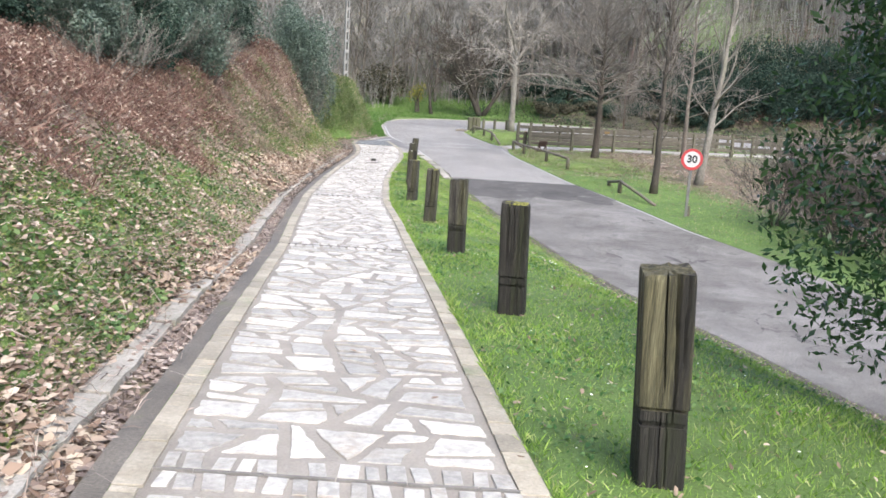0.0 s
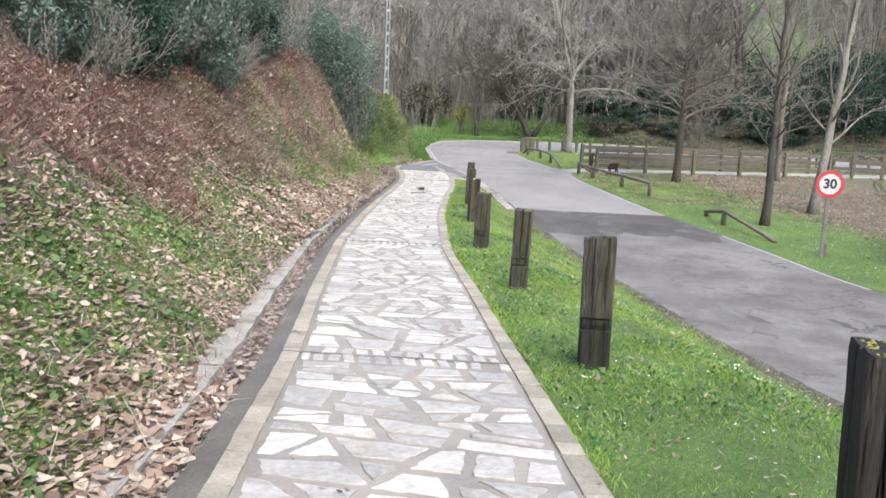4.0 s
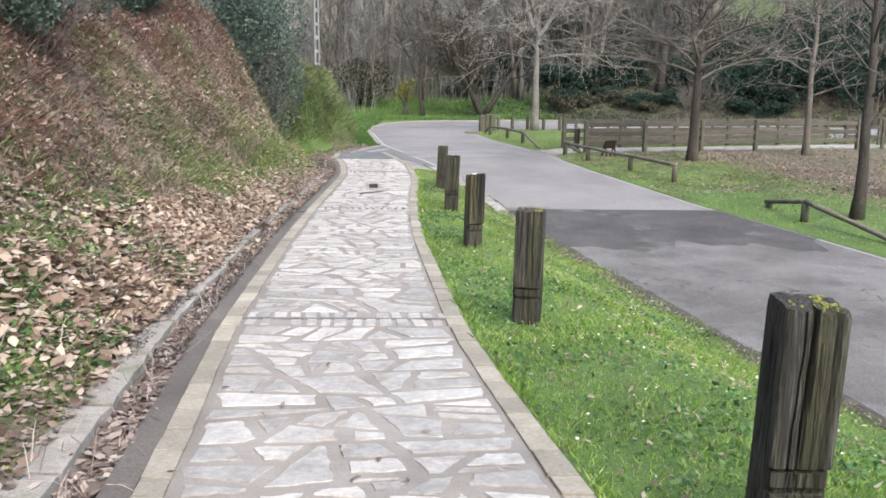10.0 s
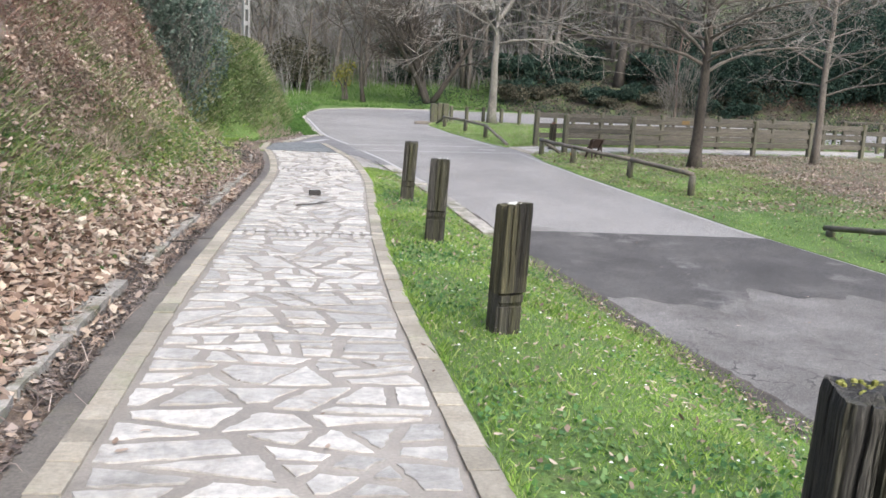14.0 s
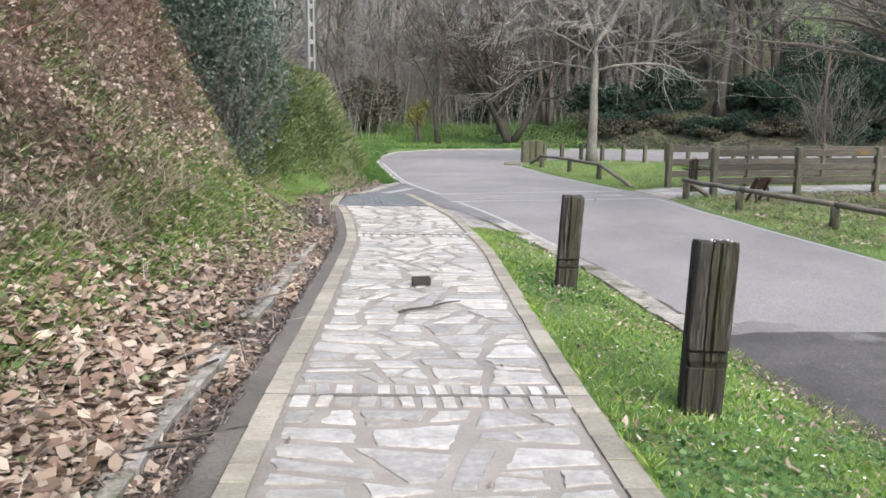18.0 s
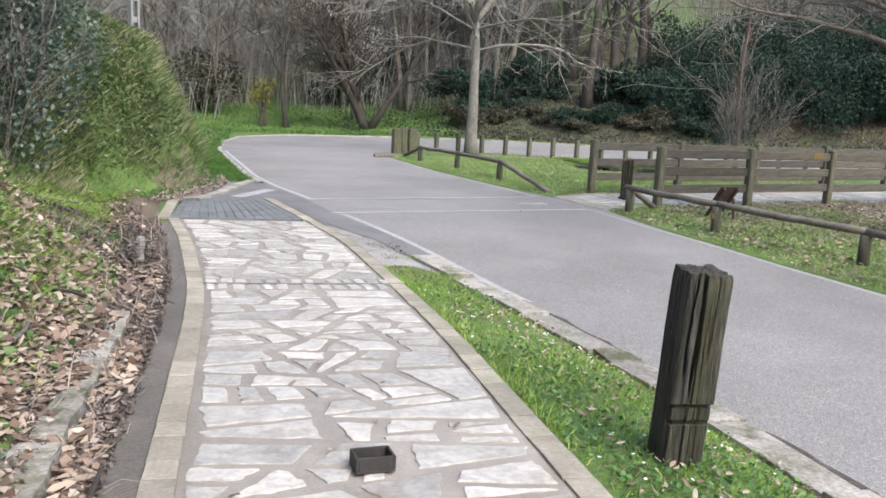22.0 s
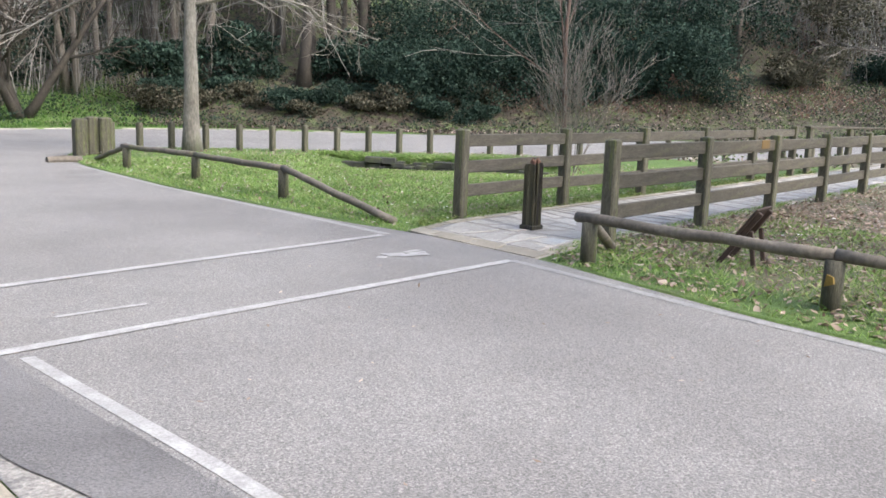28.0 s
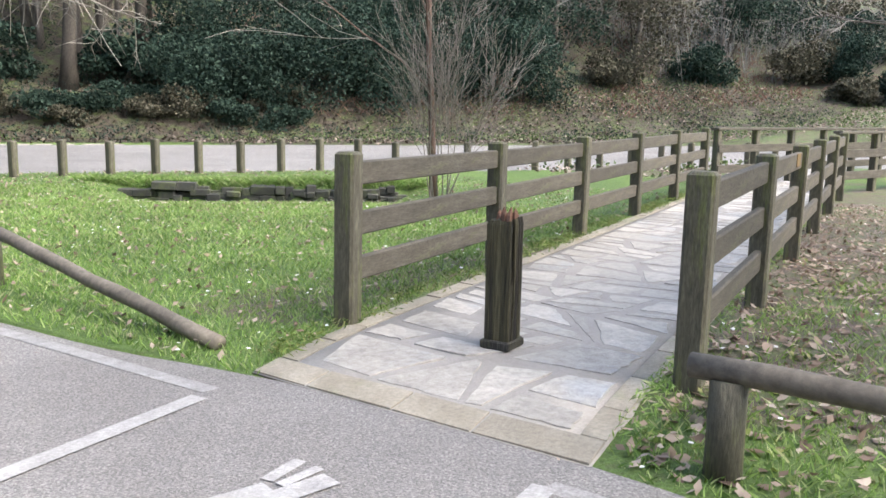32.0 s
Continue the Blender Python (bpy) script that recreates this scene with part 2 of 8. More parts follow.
M_FENCE = surf("greyed fence board", [(0.056, 0.05, 0.038), (0.092, 0.082, 0.064), (0.14, 0.126, 0.1)], ((0.55, 0.55, 0.55), (1.25, 1.25, 1.22)), 4, 25, (0.65, 0.9), 0.6, 0.006, local=True, stretch=(1, 5, 5), rnd=0.18, patch=((0.11, 0.12, 0.045), 1.2, 0.56, 0.76))
M_POST = surf("mossy timber post", [(0.058, 0.053, 0.038), (0.095, 0.088, 0.064), (0.15, 0.14, 0.104)], ((0.45, 0.45, 0.45), (1.3, 1.3, 1.26)), 4, 25, (0.65, 0.9), 0.7, 0.006, local=True, stretch=(5, 5, 0.8), rnd=0.18, patch=((0.12, 0.14, 0.04), 2.2, 0.5, 0.72))
M_BARK = surf("grey-brown bark", [(0.09, 0.076, 0.062), (0.145, 0.125, 0.104), (0.22, 0.195, 0.165)], ((0.6, 0.6, 0.6), (1.2, 1.2, 1.2)), 3, 30, (0.8, 0.95), 0.8, 0.02, local=True, stretch=(1, 1, 0.35), patch=((0.12, 0.135, 0.07), 1.0, 0.58, 0.76))
M_PLANE = surf("pale grey bark", [(0.12, 0.108, 0.09), (0.19, 0.175, 0.15), (0.28, 0.262, 0.23)], ((0.6, 0.6, 0.6), (1.2, 1.2, 1.2)), 3, 24, (0.75, 0.95), 0.6, 0.015, local=True, stretch=(1, 1, 0.4), patch=((0.15, 0.155, 0.105), 1.5, 0.55, 0.7))
M_BARK_BROWN = surf("brown rough bark", [(0.036, 0.029, 0.022), (0.062, 0.051, 0.04), (0.11, 0.093, 0.074)], ((0.5, 0.5, 0.5), (1.3, 1.3, 1.3)), 3, 30, (0.8, 0.95), 0.8, 0.02, local=True, stretch=(1, 1, 0.35), patch=((0.09, 0.1, 0.05), 1.2, 0.56, 0.74))
M_BARK_DARK = surf("dark damp bark", [(0.03, 0.026, 0.021), (0.055, 0.047, 0.038), (0.095, 0.082, 0.065)], ((0.5, 0.5, 0.5), (1.3, 1.3, 1.3)), scale=3, fscale=30, rough=(0.8, 0.95), bump=0.8, bdist=0.02, local=True, stretch=(1, 1, 0.35), patch=((0.07, 0.085, 0.04), 1.2, 0.56, 0.74))
M_TWIG = surf("pale bare twigs", [(0.165, 0.148, 0.126), (0.25, 0.229, 0.198), (0.35, 0.322, 0.282)], scale=2, fscale=30, bump=0, island=0.25)
M_TWIG_DULL = surf("dull brown twigs", [(0.09, 0.08, 0.07), (0.135, 0.122, 0.106), (0.19, 0.173, 0.15)], scale=2, fscale=30, bump=0, island=0.25)
# haze over the distant wood is put into this paler twig colour
M_TWIG_FAR = surf("far grey-brown twigs paled for haze", [(0.15, 0.145, 0.134), (0.21, 0.204, 0.19), (0.276, 0.269, 0.252)], scale=0.6, fscale=8, bump=0, island=0.3)
M_GRASS = leafy("grass blades", [(0.085, 0.165, 0.027), (0.16, 0.29, 0.046), (0.23, 0.38, 0.064), (0.32, 0.45, 0.1), (0.44, 0.46, 0.21)], 0.5, 0.4)
M_MEADOW = leafy("meadow grass", [(0.11, 0.2, 0.045), (0.18, 0.3, 0.075), (0.24, 0.38, 0.1), (0.33, 0.45, 0.15), (0.48, 0.5, 0.28)], 0.5, 0.4)
M_LEAF = leafy("fallen leaves", [(0.12, 0.081, 0.058), (0.2, 0.143, 0.106), (0.29, 0.218, 0.167), (0.38, 0.303, 0.24), (0.47, 0.395, 0.327)], 0.7, 0.2)
M_LEAF_RED = leafy("reddish fallen leaves", [(0.138, 0.0877, 0.0605), (0.233, 0.16, 0.116), (0.329, 0.24, 0.176), (0.424, 0.339, 0.259), (0.53, 0.468, 0.369)], 0.65, 0.2)
M_LEAF_WET = leafy("wet gutter leaves", [(0.12, 0.09, 0.076), (0.18, 0.138, 0.115), (0.26, 0.202, 0.168), (0.35, 0.285, 0.24), (0.48, 0.41, 0.355)], 0.55, 0.2)
M_FERN = leafy("dead bracken", [(0.085, 0.044, 0.034), (0.15, 0.082, 0.063), (0.215, 0.128, 0.1), (0.3, 0.21, 0.165)], 0.8, 0.3)
M_EVER = leafy("dark evergreen leaves", [(0.045, 0.072, 0.055), (0.075, 0.112, 0.085), (0.115, 0.158, 0.122), (0.2, 0.25, 0.2)], 0.36, 0.3)
# fallen leaves again, darkened to paint shade under the far evergreens
M_LEAF_FAR = leafy("far leaves darkened for shade", [(0.022, 0.017, 0.013), (0.042, 0.031, 0.024), (0.07, 0.053, 0.04), (0.13, 0.105, 0.083)], 0.7, 0.1)
M_IVY = leafy("bramble and ivy leaves", [(0.039, 0.0676, 0.0234), (0.078, 0.124, 0.039), (0.124, 0.182, 0.0585), (0.221, 0.247, 0.13)], 0.5, 0.25)
M_DAISY = leafy("daisy petals", [(0.75, 0.75, 0.72), (0.8, 0.8, 0.78)], 0.6, 0.2)


# ---- building helpers ----
class Geo:
    """Vertices and faces of one mesh in the making."""

    def __init__(self):
        self.v, self.f = [], []

    def add(self, verts, faces):
        n = len(self.v)
        self.v.extend([tuple(p) for p in verts])
        self.f.extend([tuple(i + n for i in q) for q in faces])
        return self

    def box(self, lo, hi, ch=0.0, m=None):
        """A block with chamfered edges."""
        (x0, y0, z0), (x1, y1, z1) = lo, hi
        vs, fs = [], []
        c = [(x0 + x1) / 2, (y0 + y1) / 2, (z0 + z1) / 2]
        h = [(x1 - x0) / 2, (y1 - y0) / 2, (z1 - z0) / 2]
        if ch <= 0:
            vs = [(c[0] + sx * h[0], c[1] + sy * h[1], c[2] + sz * h[2]) for sz in (-1, 1) for sy in (-1, 1) for sx in (-1, 1)]
            fs = [(0, 2, 3, 1), (4, 5, 7, 6), (0, 1, 5, 4), (2, 6, 7, 3), (0, 4, 6, 2), (1, 3, 7, 5)]
        else:
            ring = [(-1, -1, 1, 0), (-1, -1, 0, 1), (-1, 1, 0, -1), (-1, 1, 1, 0), (1, 1, -1, 0), (1, 1, 0, -1), (1, -1, 0, 1), (1, -1, -1, 0)]
            for k, (z, inset) in enumerate(((-h[2], ch), (-h[2] + ch, 0), (h[2] - ch, 0), (h[2], ch))):
                for sx, sy, ax, ay in ring:
                    vs.append((c[0] + sx * (h[0] - inset) + ax * ch, c[1] + sy * (h[1] - inset) + ay * ch, c[2] + z))
            for k in range(3):
                for i in range(8):
                    j = (i + 1) % 8
                    fs.append((k * 8 + j, k * 8 + i, k * 8 + 8 + i, k * 8 + 8 + j))
            fs.append(tuple(range(8)))
            fs.append(tuple(range(31, 23, -1)))
        if m is not None:
            vs = [tuple(m @ Vector(p)) for p in vs]
        return self.add(vs, fs)

    def tube(self, pts, radii, sides=8, wob=0.0, caps=True, rng=random):
        """A round bar along a line of points with its own radius at each."""
        pts = [Vector(p) for p in pts]
        up = Vector((0.31, 0.17, 0.93))
        vs, fs = [], []
        for i, p in enumerate(pts):
            d = (pts[min(i + 1, len(pts) - 1)] - pts[max(i - 1, 0)]).normalized()
            a = d.cross(up)
            if a.length < 0.1:
                a = d.cross(Vector((1, 0, 0)))
            a.normalize()
            b = d.cross(a)
            for k in range(sides):
                t = 2 * math.pi * k / sides
                r = radii[i] * (1 + (rng.uniform(-wob, wob) if wob else 0))
                vs.append(p + a * (r * math.cos(t)) + b * (r * math.sin(t)))
        for i in range(len(pts) - 1):
            for k in range(sides):
                j = (k + 1) % sides
                fs.append((i * sides + k, i * sides + j, (i + 1) * sides + j, (i + 1) * sides + k))
        if caps:
            fs.append(tuple(range(sides - 1, -1, -1)))
            n = (len(pts) - 1) * sides
            fs.append(tuple(range(n, n + sides)))
        return self.add(vs, fs)

    def mesh(self, name, mat, smooth=False):
        me = bpy.data.meshes.new(name)
        me.from_pydata(self.v, [], self.f)
        me.materials.append(mat)
        if smooth:
            me.polygons.foreach_set("use_smooth", [True] * len(me.polygons))
        me.update()
        return me


def thing(name, x=0, y=0, z=0, rz=0, **tags):
    ob = new(name)
    ob.empty_display_size = 0.1
    ob.matrix_world = pose(x, y, z, 0, 0, rz)
    return tagged(ob, **tags)


def part(name, geo, mat, parent=None, label="", smooth=False, **tags):
    """Links a mesh as one object under a thing or a part."""
    me = geo if isinstance(geo, bpy.types.Mesh) else geo.mesh(name, mat, smooth)
    ob = new(name, me)
    ob.parent = parent
    return tagged(ob, label=label, **tags)


def soup(name, verts, loops, size, mat):
    """A mesh of many loose polygons of one size, from arrays."""
    me = bpy.data.meshes.new(name)
    verts, loops = np.asarray(verts, np.float32), np.asarray(loops, np.int32)
    me.vertices.add(len(verts))
    me.vertices.foreach_set("co", verts.ravel())
    n = len(loops)
    me.loops.add(n * size)
    me.loops.foreach_set("vertex_index", loops.ravel())
    me.polygons.add(n)
    me.polygons.foreach_set("loop_start", np.arange(0, n * size, size, dtype=np.int32))
    me.polygons.foreach_set("loop_total", np.full(n, size, np.int32))
    me.materials.append(mat)
    me.update(calc_edges=True)
    return me


# ---- plan: lines along the walk, as x for each y ----
def line(ys, xs, soft=5):
    g = np.arange(-80, 160, 0.25)
    v = np.interp(g, ys, xs)
    k = np.ones(soft) / soft
    return g, np.convolve(np.pad(v, soft // 2, mode="edge"), k, "valid")[: len(g)]


L_PL = line([-14, -6, 1.5, 4.9, 8.9, 13.5, 16.5, 19, 22.7, 24.1, 26.7, 29.3, 31, 33, 36, 43, 60], [1.7, 0.51, -0.34, -0.86, -1.37, -1.68, -1.82, -1.89, -2.02, -2.1, -2.43, -2.9, -2.95, -2.35, -2.55, -3.4, -3.6])
L_PR = line([-14, -6, 1.5, 4.9, 8.9, 13.5, 16.5, 19, 22.7, 24.1, 26.7, 29.3, 31, 34, 43, 60], [3.9, 2.53, 1.53, 1.1, 0.51, 0.12, -0.02, -0.07, -0.13, -0.24, -0.47, -1.0, -1.42, -2.1, -3.1, -3.3])
L_RL = line([-14, -6, 1.2, 6, 8.4, 11, 13.4, 16.5, 19, 21, 22.7, 25.1, 26.7, 29.2, 31, 33.2, 35, 42.8, 60], [15, 10.6, 7.2, 5.15, 4.35, 3.7, 3.1, 2.4, 1.81, 1.5, 1.2, 0.53, 0.14, -0.49, -0.88, -1.5, -1.85, -2.83, -3.0])
L_RR = line([-14, -6, 1.2, 6.8, 9.4, 13, 15, 17.9, 20.6, 24, 26, 28, 30.4, 32.1, 33.2, 37.4, 41.5, 44, 60], [19.5, 15.4, 12.3, 10.2, 9.4, 8.1, 7.6, 6.8, 5.9, 5.0, 4.45, 4.13, 4.13, 3.86, 3.47, 2.6, 2.1, 2.3, 3.0], 3)
L_EDGE = line([-14, -6, 1.2, 6.8, 9.4, 13, 15, 17.9, 20.6, 24, 26, 28, 30.4, 32.1, 33.2, 37.4, 41.5, 44, 60], [19.5, 15.4, 12.3, 10.2, 9.4, 8.1, 7.6, 6.8, 5.9, 5.0, 4.45, 4.1, 3.93, 3.6, 3.4, 2.6, 2.1, 2.3, 3.0])
L_ZC = line([-40, -14, -10.8, -3.2, 0.5, 4.2, 7.8, 11.5, 15.2, 19, 22.7, 28, 60], [2.0, 0.8, 0.62, 0.24, 0.03, -0.22, -0.4, -0.5, -0.62, -0.71, -0.8, -0.85, -0.85], 9)
L_ZR = line([-40, -14, 0, 13, 20, 27, 60], [-2.2, -1.75, -1.6, -1.35, -1.15, -0.86, -0.86], 9)


def on(ln, y):
    return np.interp(y, ln[0], ln[1])


def sm(a, b, v):
    t = np.clip((v - a) / (b - a), 0, 1)
    return t * t * (3 - 2 * t)


ROAD_A = [(-2.83, 42.8), (-2.95, 47.5), (-2.5, 51.5), (-0.6, 54.7), (4.4, 56.6), (9, 57.0), (19.3, 53), (40, 43)]
ROAD_B = [(2.05, 42.2), (2.05, 43.6), (2.6, 45), (4.4, 45.9), (6, 45.7), (7.6, 45.1), (12, 42.7), (30, 33.5)]


SIDE_SLAB = [(4.02, 30.52), (25.3, 36.78), (24.8, 38.1), (3.72, 32.2)]
SIDE_BED = [(4.1, 30.75), (25.2, 36.9), (24.85, 37.95), (3.75, 31.95)]


def wave(x, y, s, k=0):
    return np.sin(x * s + 1.7 * k + 0.6 * np.sin(y * s * 0.8 + k)) * np.cos(y * s * 1.13 + 0.7 * k + 0.5 * np.sin(x * s * 0.9))


def inside(x, y, poly):
    hit = np.zeros(np.shape(x), bool)
    for (ax, ay), (bx, by) in zip(poly, poly[1:] + poly[:1]):
        if ay != by:
            hit ^= ((ay > y) != (by > y)) & (x < (bx - ax) * (y - ay) / (by - ay) + ax)
    return hit


def bank_share(y):
    return 1 - sm(37, 45, y)


def mound_in(x, y):
    """How far a point lies behind the slanting foot of the mound."""
    return 0.6 * (y - 31.2) - 0.8 * (x + 3.5)


def height(x, y):
    """The ground's height."""
    x, y = np.asarray(x, float), np.asarray(y, float)
    pl, pr, rl, rr, zc, zr = (on(q, y) for q in (L_PL, L_PR, L_RL, L_RR, L_ZC, L_ZR))
    # the bank beside the path: a gentle foot, a steeper face from two metres in, a flatter top
    d = pl - x
    foot = np.interp(y, [-6, 3, 6, 10, 13, 16, 19, 21, 23.8, 25, 26], [0.6, 0.6, 0.5, 0.52, 0.48, 0.44, 0.46, 0.68, 0.88, 0.68, 0.5])
    face = np.interp(y, [0, 6, 10, 13, 16, 19, 21, 24, 26], [0.22, 0.25, 0.4, 0.75, 0.92, 0.95, 0.65, 0.6, 2.1])
    knee = 2.0 - 0.42 * sm(23.8, 26, y) + 0.22 * wave(x, y, 1.3, 4)
    slope = foot * np.maximum(d - 0.55, 0) * (0.55 + 0.45 * sm(0.55, 1.0, d)) + face * np.maximum(d - knee, 0) - (foot + face - 0.5) * np.maximum(d - 3.5 + 0.75 * sm(23.8, 26, y), 0)
    slope = slope * (1 + 0.05 * wave(x, y, 0.9)) + 0.05 * (wave(x, y, 2.6, 3) + 0.7 * wave(x, y, 5.2, 6)) * sm(0.9, 1.6, d)
    # the mound further on
    e = np.clip(np.minimum(d - 0.5 + 0.38 * sm(30, 33, y), mound_in(x, y)), 0, None)
    top = 2.2 - 0.9 * sm(33, 41, y)
    steep = 1.02 + 0.9 * sm(28, 32, y)
    rise = 0.7 * steep * np.minimum(e, 0.5) + steep * np.clip(e - 0.5, 0, None)
    over = np.maximum(rise - top, 0)
    rise = np.minimum(rise, top) + 0.1 * over
    rise = rise * (1 + 0.05 * wave(x, y, 0.9) + (0.04 + 0.05 * sm(26, 30, y)) * wave(x, y, 2.3, 3)) * bank_share(y)
    rise = rise + 0.3 * np.clip(d - 0.9, 0, 1.6) * (1 - sm(29.5, 31.5, y)) + 0.03 * wave(x, y, 3.0, 5) * sm(0.7, 1.2, d)
    far_on = sm(25.0, 26.8 + 0.9 * np.clip(d - 1.4, 0, 2.5), y)
    rise = slope * (1 - far_on) + rise * far_on
    rise = rise + 0.33 * sm(28.5, 31.5, y) * sm(0.0, 0.7, mound_in(x, y)) * (1 - sm(37, 42, y)) * np.interp(d, [0.3, 0.8, 1.2, 2.2, 3.5, 5.0], [0.0, 0.8, 0.85, 1.2, 0.8, 0.0])
    rise = np.minimum(rise, 14 + 0.1 * rise)
    gut = -0.05 * sm(0.1, 0.22, d) * (1 - sm(0.36, 0.44, d)) * (1 - sm(30, 31, y))
    rise = rise + 0.09 * (wave(x, y, 3.4, 7) + 0.6 * wave(x, y, 6.1, 2)) * sm(0.7, 1.3, d) * sm(26, 30, y) * sm(0.0, 0.6, mound_in(x, y)) * bank_share(y) * (1 - sm(5, 7, d))
    left = zc - 0.01 + gut + rise + 0.03 * sm(0.4, 0.7, d) * (1 - sm(30, 32, y))
    # the grass strip between path and road
    w = np.maximum(rl - pr, 0.05)
    t = np.clip((x - pr) / w, 0, 1)
    strip = zc + (zr - zc) * sm(0.2, 1.0, t) - 0.01 + 0.02 * wave(x, y, 3.1, 1) * np.minimum(1, 4 * t * (1 - t)) * np.minimum(1, w / 2)
    # the meadow and the far slopes
    far = np.maximum(x - rr, 0)
    side = zr + 0.015 + 0.03 * sm(0, 0.6, far) - 0.012 * np.minimum(far, 8) * (1 - sm(23, 28, y)) + 0.02 * wave(x, y, 1.1, 2) * sm(0, 2, far) * (1 - sm(24, 28, y) * (1 - sm(36, 40, y)))
    side = side - 0.022 * sm(29.6, 30.2, y) * (1 - sm(32.5, 33.1, y)) * (1 - sm(0.35, 0.9, far))
    z = np.where(x <= pl, left, np.where(x < pr, zc - 0.05, np.where(x <= rl, strip, np.where(x < rr, zr - 0.05, side))))
    z = np.where(inside(x, y, ROAD_A + ROAD_B[::-1]), -0.92, z)
    z = np.where(inside(x, y, SIDE_SLAB), np.minimum(z, -0.905), z)
    z = np.where(inside(x, y, SIDE_BED), -0.93, z)
    # the ditch in the meadow, deepest at its far wall
    dx, dy = x - 9.8, y - 40.7
    dl, dn = 0.766 * dx - 0.643 * dy, 0.643 * dx + 0.766 * dy
    z = z - 0.3 * sm(-3.4, -0.15, dn) * (1 - sm(-0.02, 0.14, dn)) * sm(-3.0, -1.9, dl) * (1 - sm(1.9, 3.0, dl))
    # hillside beyond the bend
    u = (y - 59.5) + 0.42 * np.maximum(x - 8, 0) + 0.12 * np.minimum(x, 0)
    hill = np.maximum(u, 0)
    east = sm(6, 12, x)
    rise2 = east * (np.where(hill < 3, 0.11 * hill * hill, 0.99 + 0.3 * (hill - 3) + 0.25 * np.maximum(hill - 9, 0))) + (1 - east) * (0.12 * hill + 0.25 * np.maximum(hill - 14, 0))
    rise2 = np.minimum(rise2, 20 + 0.08 * rise2)
    z = z + rise2 * (1 + 0.06 * wave(x, y, 0.35, 5))
    # the valley side behind the start and to the far right
    v = np.maximum(x - 34, 0) * (1 - sm(20, 60, y))
    return z + np.minimum(0.3 * v, 16)


# ---- ground, one sheet ----
def build_ground():
    ys = np.concatenate([-np.geomspace(300, 20, 12), np.arange(-16, 58, 0.25), np.arange(58, 80, 0.6), np.geomspace(81, 400, 16)])
    dl = np.concatenate([[0, 0.12, 0.2, 0.3, 0.4, 0.47, 0.55, 0.66, 0.8], np.arange(1.0, 9, 0.22), np.geomspace(9.3, 300, 22)])[::-1]
    dr = np.concatenate([[0, 0.04, 0.12, 0.25, 0.4, 0.6, 0.85], np.arange(1.1, 18, 0.3), np.geomspace(18.5, 300, 22)])
    rows = []
    for y in ys:
        pl, pr, rl, rr = (float(on(q, y)) for q in (L_PL, L_PR, L_RL, L_RR))
        rows.append(np.concatenate([pl - dl, np.linspace(pl, pr, 5)[1:-1], np.linspace(pr, rl, 15), [rl + 0.03], np.linspace(rl, rr, 9)[1:-1], [rr - 0.03], rr + dr]))
    X = np.array(rows)
    Y = np.repeat(ys[:, None], X.shape[1], 1)
    Z = height(X, Y)
    n, m = X.shape
    idx = np.arange(n * m).reshape(n, m)
    quads = np.stack([idx[:-1, :-1], idx[:-1, 1:], idx[1:, 1:], idx[1:, :-1]], -1).reshape(-1, 4)
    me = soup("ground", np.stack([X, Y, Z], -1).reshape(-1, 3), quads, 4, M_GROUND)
    me.polygons.foreach_set("use_smooth", [True] * len(me.polygons))
    at = me.attributes.new("litter", "FLOAT", "POINT")
    at.data.foreach_set("value", litter(X, Y).ravel().astype(np.float32))
    # pale on bank and meadow, darkest on the far slope to paint evergreen shade
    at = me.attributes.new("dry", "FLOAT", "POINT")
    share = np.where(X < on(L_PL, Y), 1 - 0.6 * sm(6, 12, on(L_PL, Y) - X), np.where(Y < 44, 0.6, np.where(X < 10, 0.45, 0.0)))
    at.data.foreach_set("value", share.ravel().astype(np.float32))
    ob = new("ground", me)
    return tagged(ob, label="sheet of grassy earth with leaf litter and soil", category="ground", kind="structure")


def litter(x, y):
    """Share of leaf litter and bare soil against grass, about -0.5 to 0.6."""
    pl, rl, rr = (on(q, y) for q in (L_PL, L_RL, L_RR))
    d = pl - x
    s = np.full(np.shape(x), -0.35)
    bank = 0.45 - 0.3 * sm(0.45, 0.9, d) + 0.4 * sm(1.7, 2.6, d)
    s = np.where(d > 0, bank - 0.35 * sm(25, 32, y) * sm(0.5, 1.0, d) * (1 - sm(6, 9, d)), s)
    leafy_ = sm(8, 14, y) * (1 - sm(23.5, 26, y))
    s = np.where((d > 0.3), s + 0.42 * leafy_, s)
    s = np.where((d > 0.55) & (y > 26.5), s - 0.55 * sm(26.5, 29, y), s)
    s = np.where((x < rl) & (x > rl - 0.22) & (y < 24), 0.5, s)
    s = np.where((y > 24.2) & (x > on(L_PR, y)) & (x < rl), 0.3, s)
    far = x - rr
    near = sm(25.5, 28, y)
    s = np.where((far > 0.7) & (y < 34), near * (0.3 + 0.08 * sm(0.8, 3.5, far)) + (1 - near) * (-0.35 + 0.75 * sm(3.0, 5.5, far)), s)
    s = np.where((far > 0.02) & (y > 23.5) & (y < 30.5 + 0.28 * (x - 4)), np.maximum(s, 0.1 + 0.2 * wave(x, y, 2.3, 5)), s)
    u = (y - 58.0) + 0.42 * np.maximum(x - 8, 0)
    s = np.where((u > 0) & (x > 4), 0.42 - 0.6 * sm(16, 20, u) * sm(17, 19, x) * (1 - sm(24, 28, x)), s)
    s = np.where((y > 60) & (x <= 8), -0.35 + 0.75 * sm(66, 71, y), s)
    s = np.where((x > 17) & (y > 37) & (y < 60), np.maximum(s, 0.3), s)
    return s


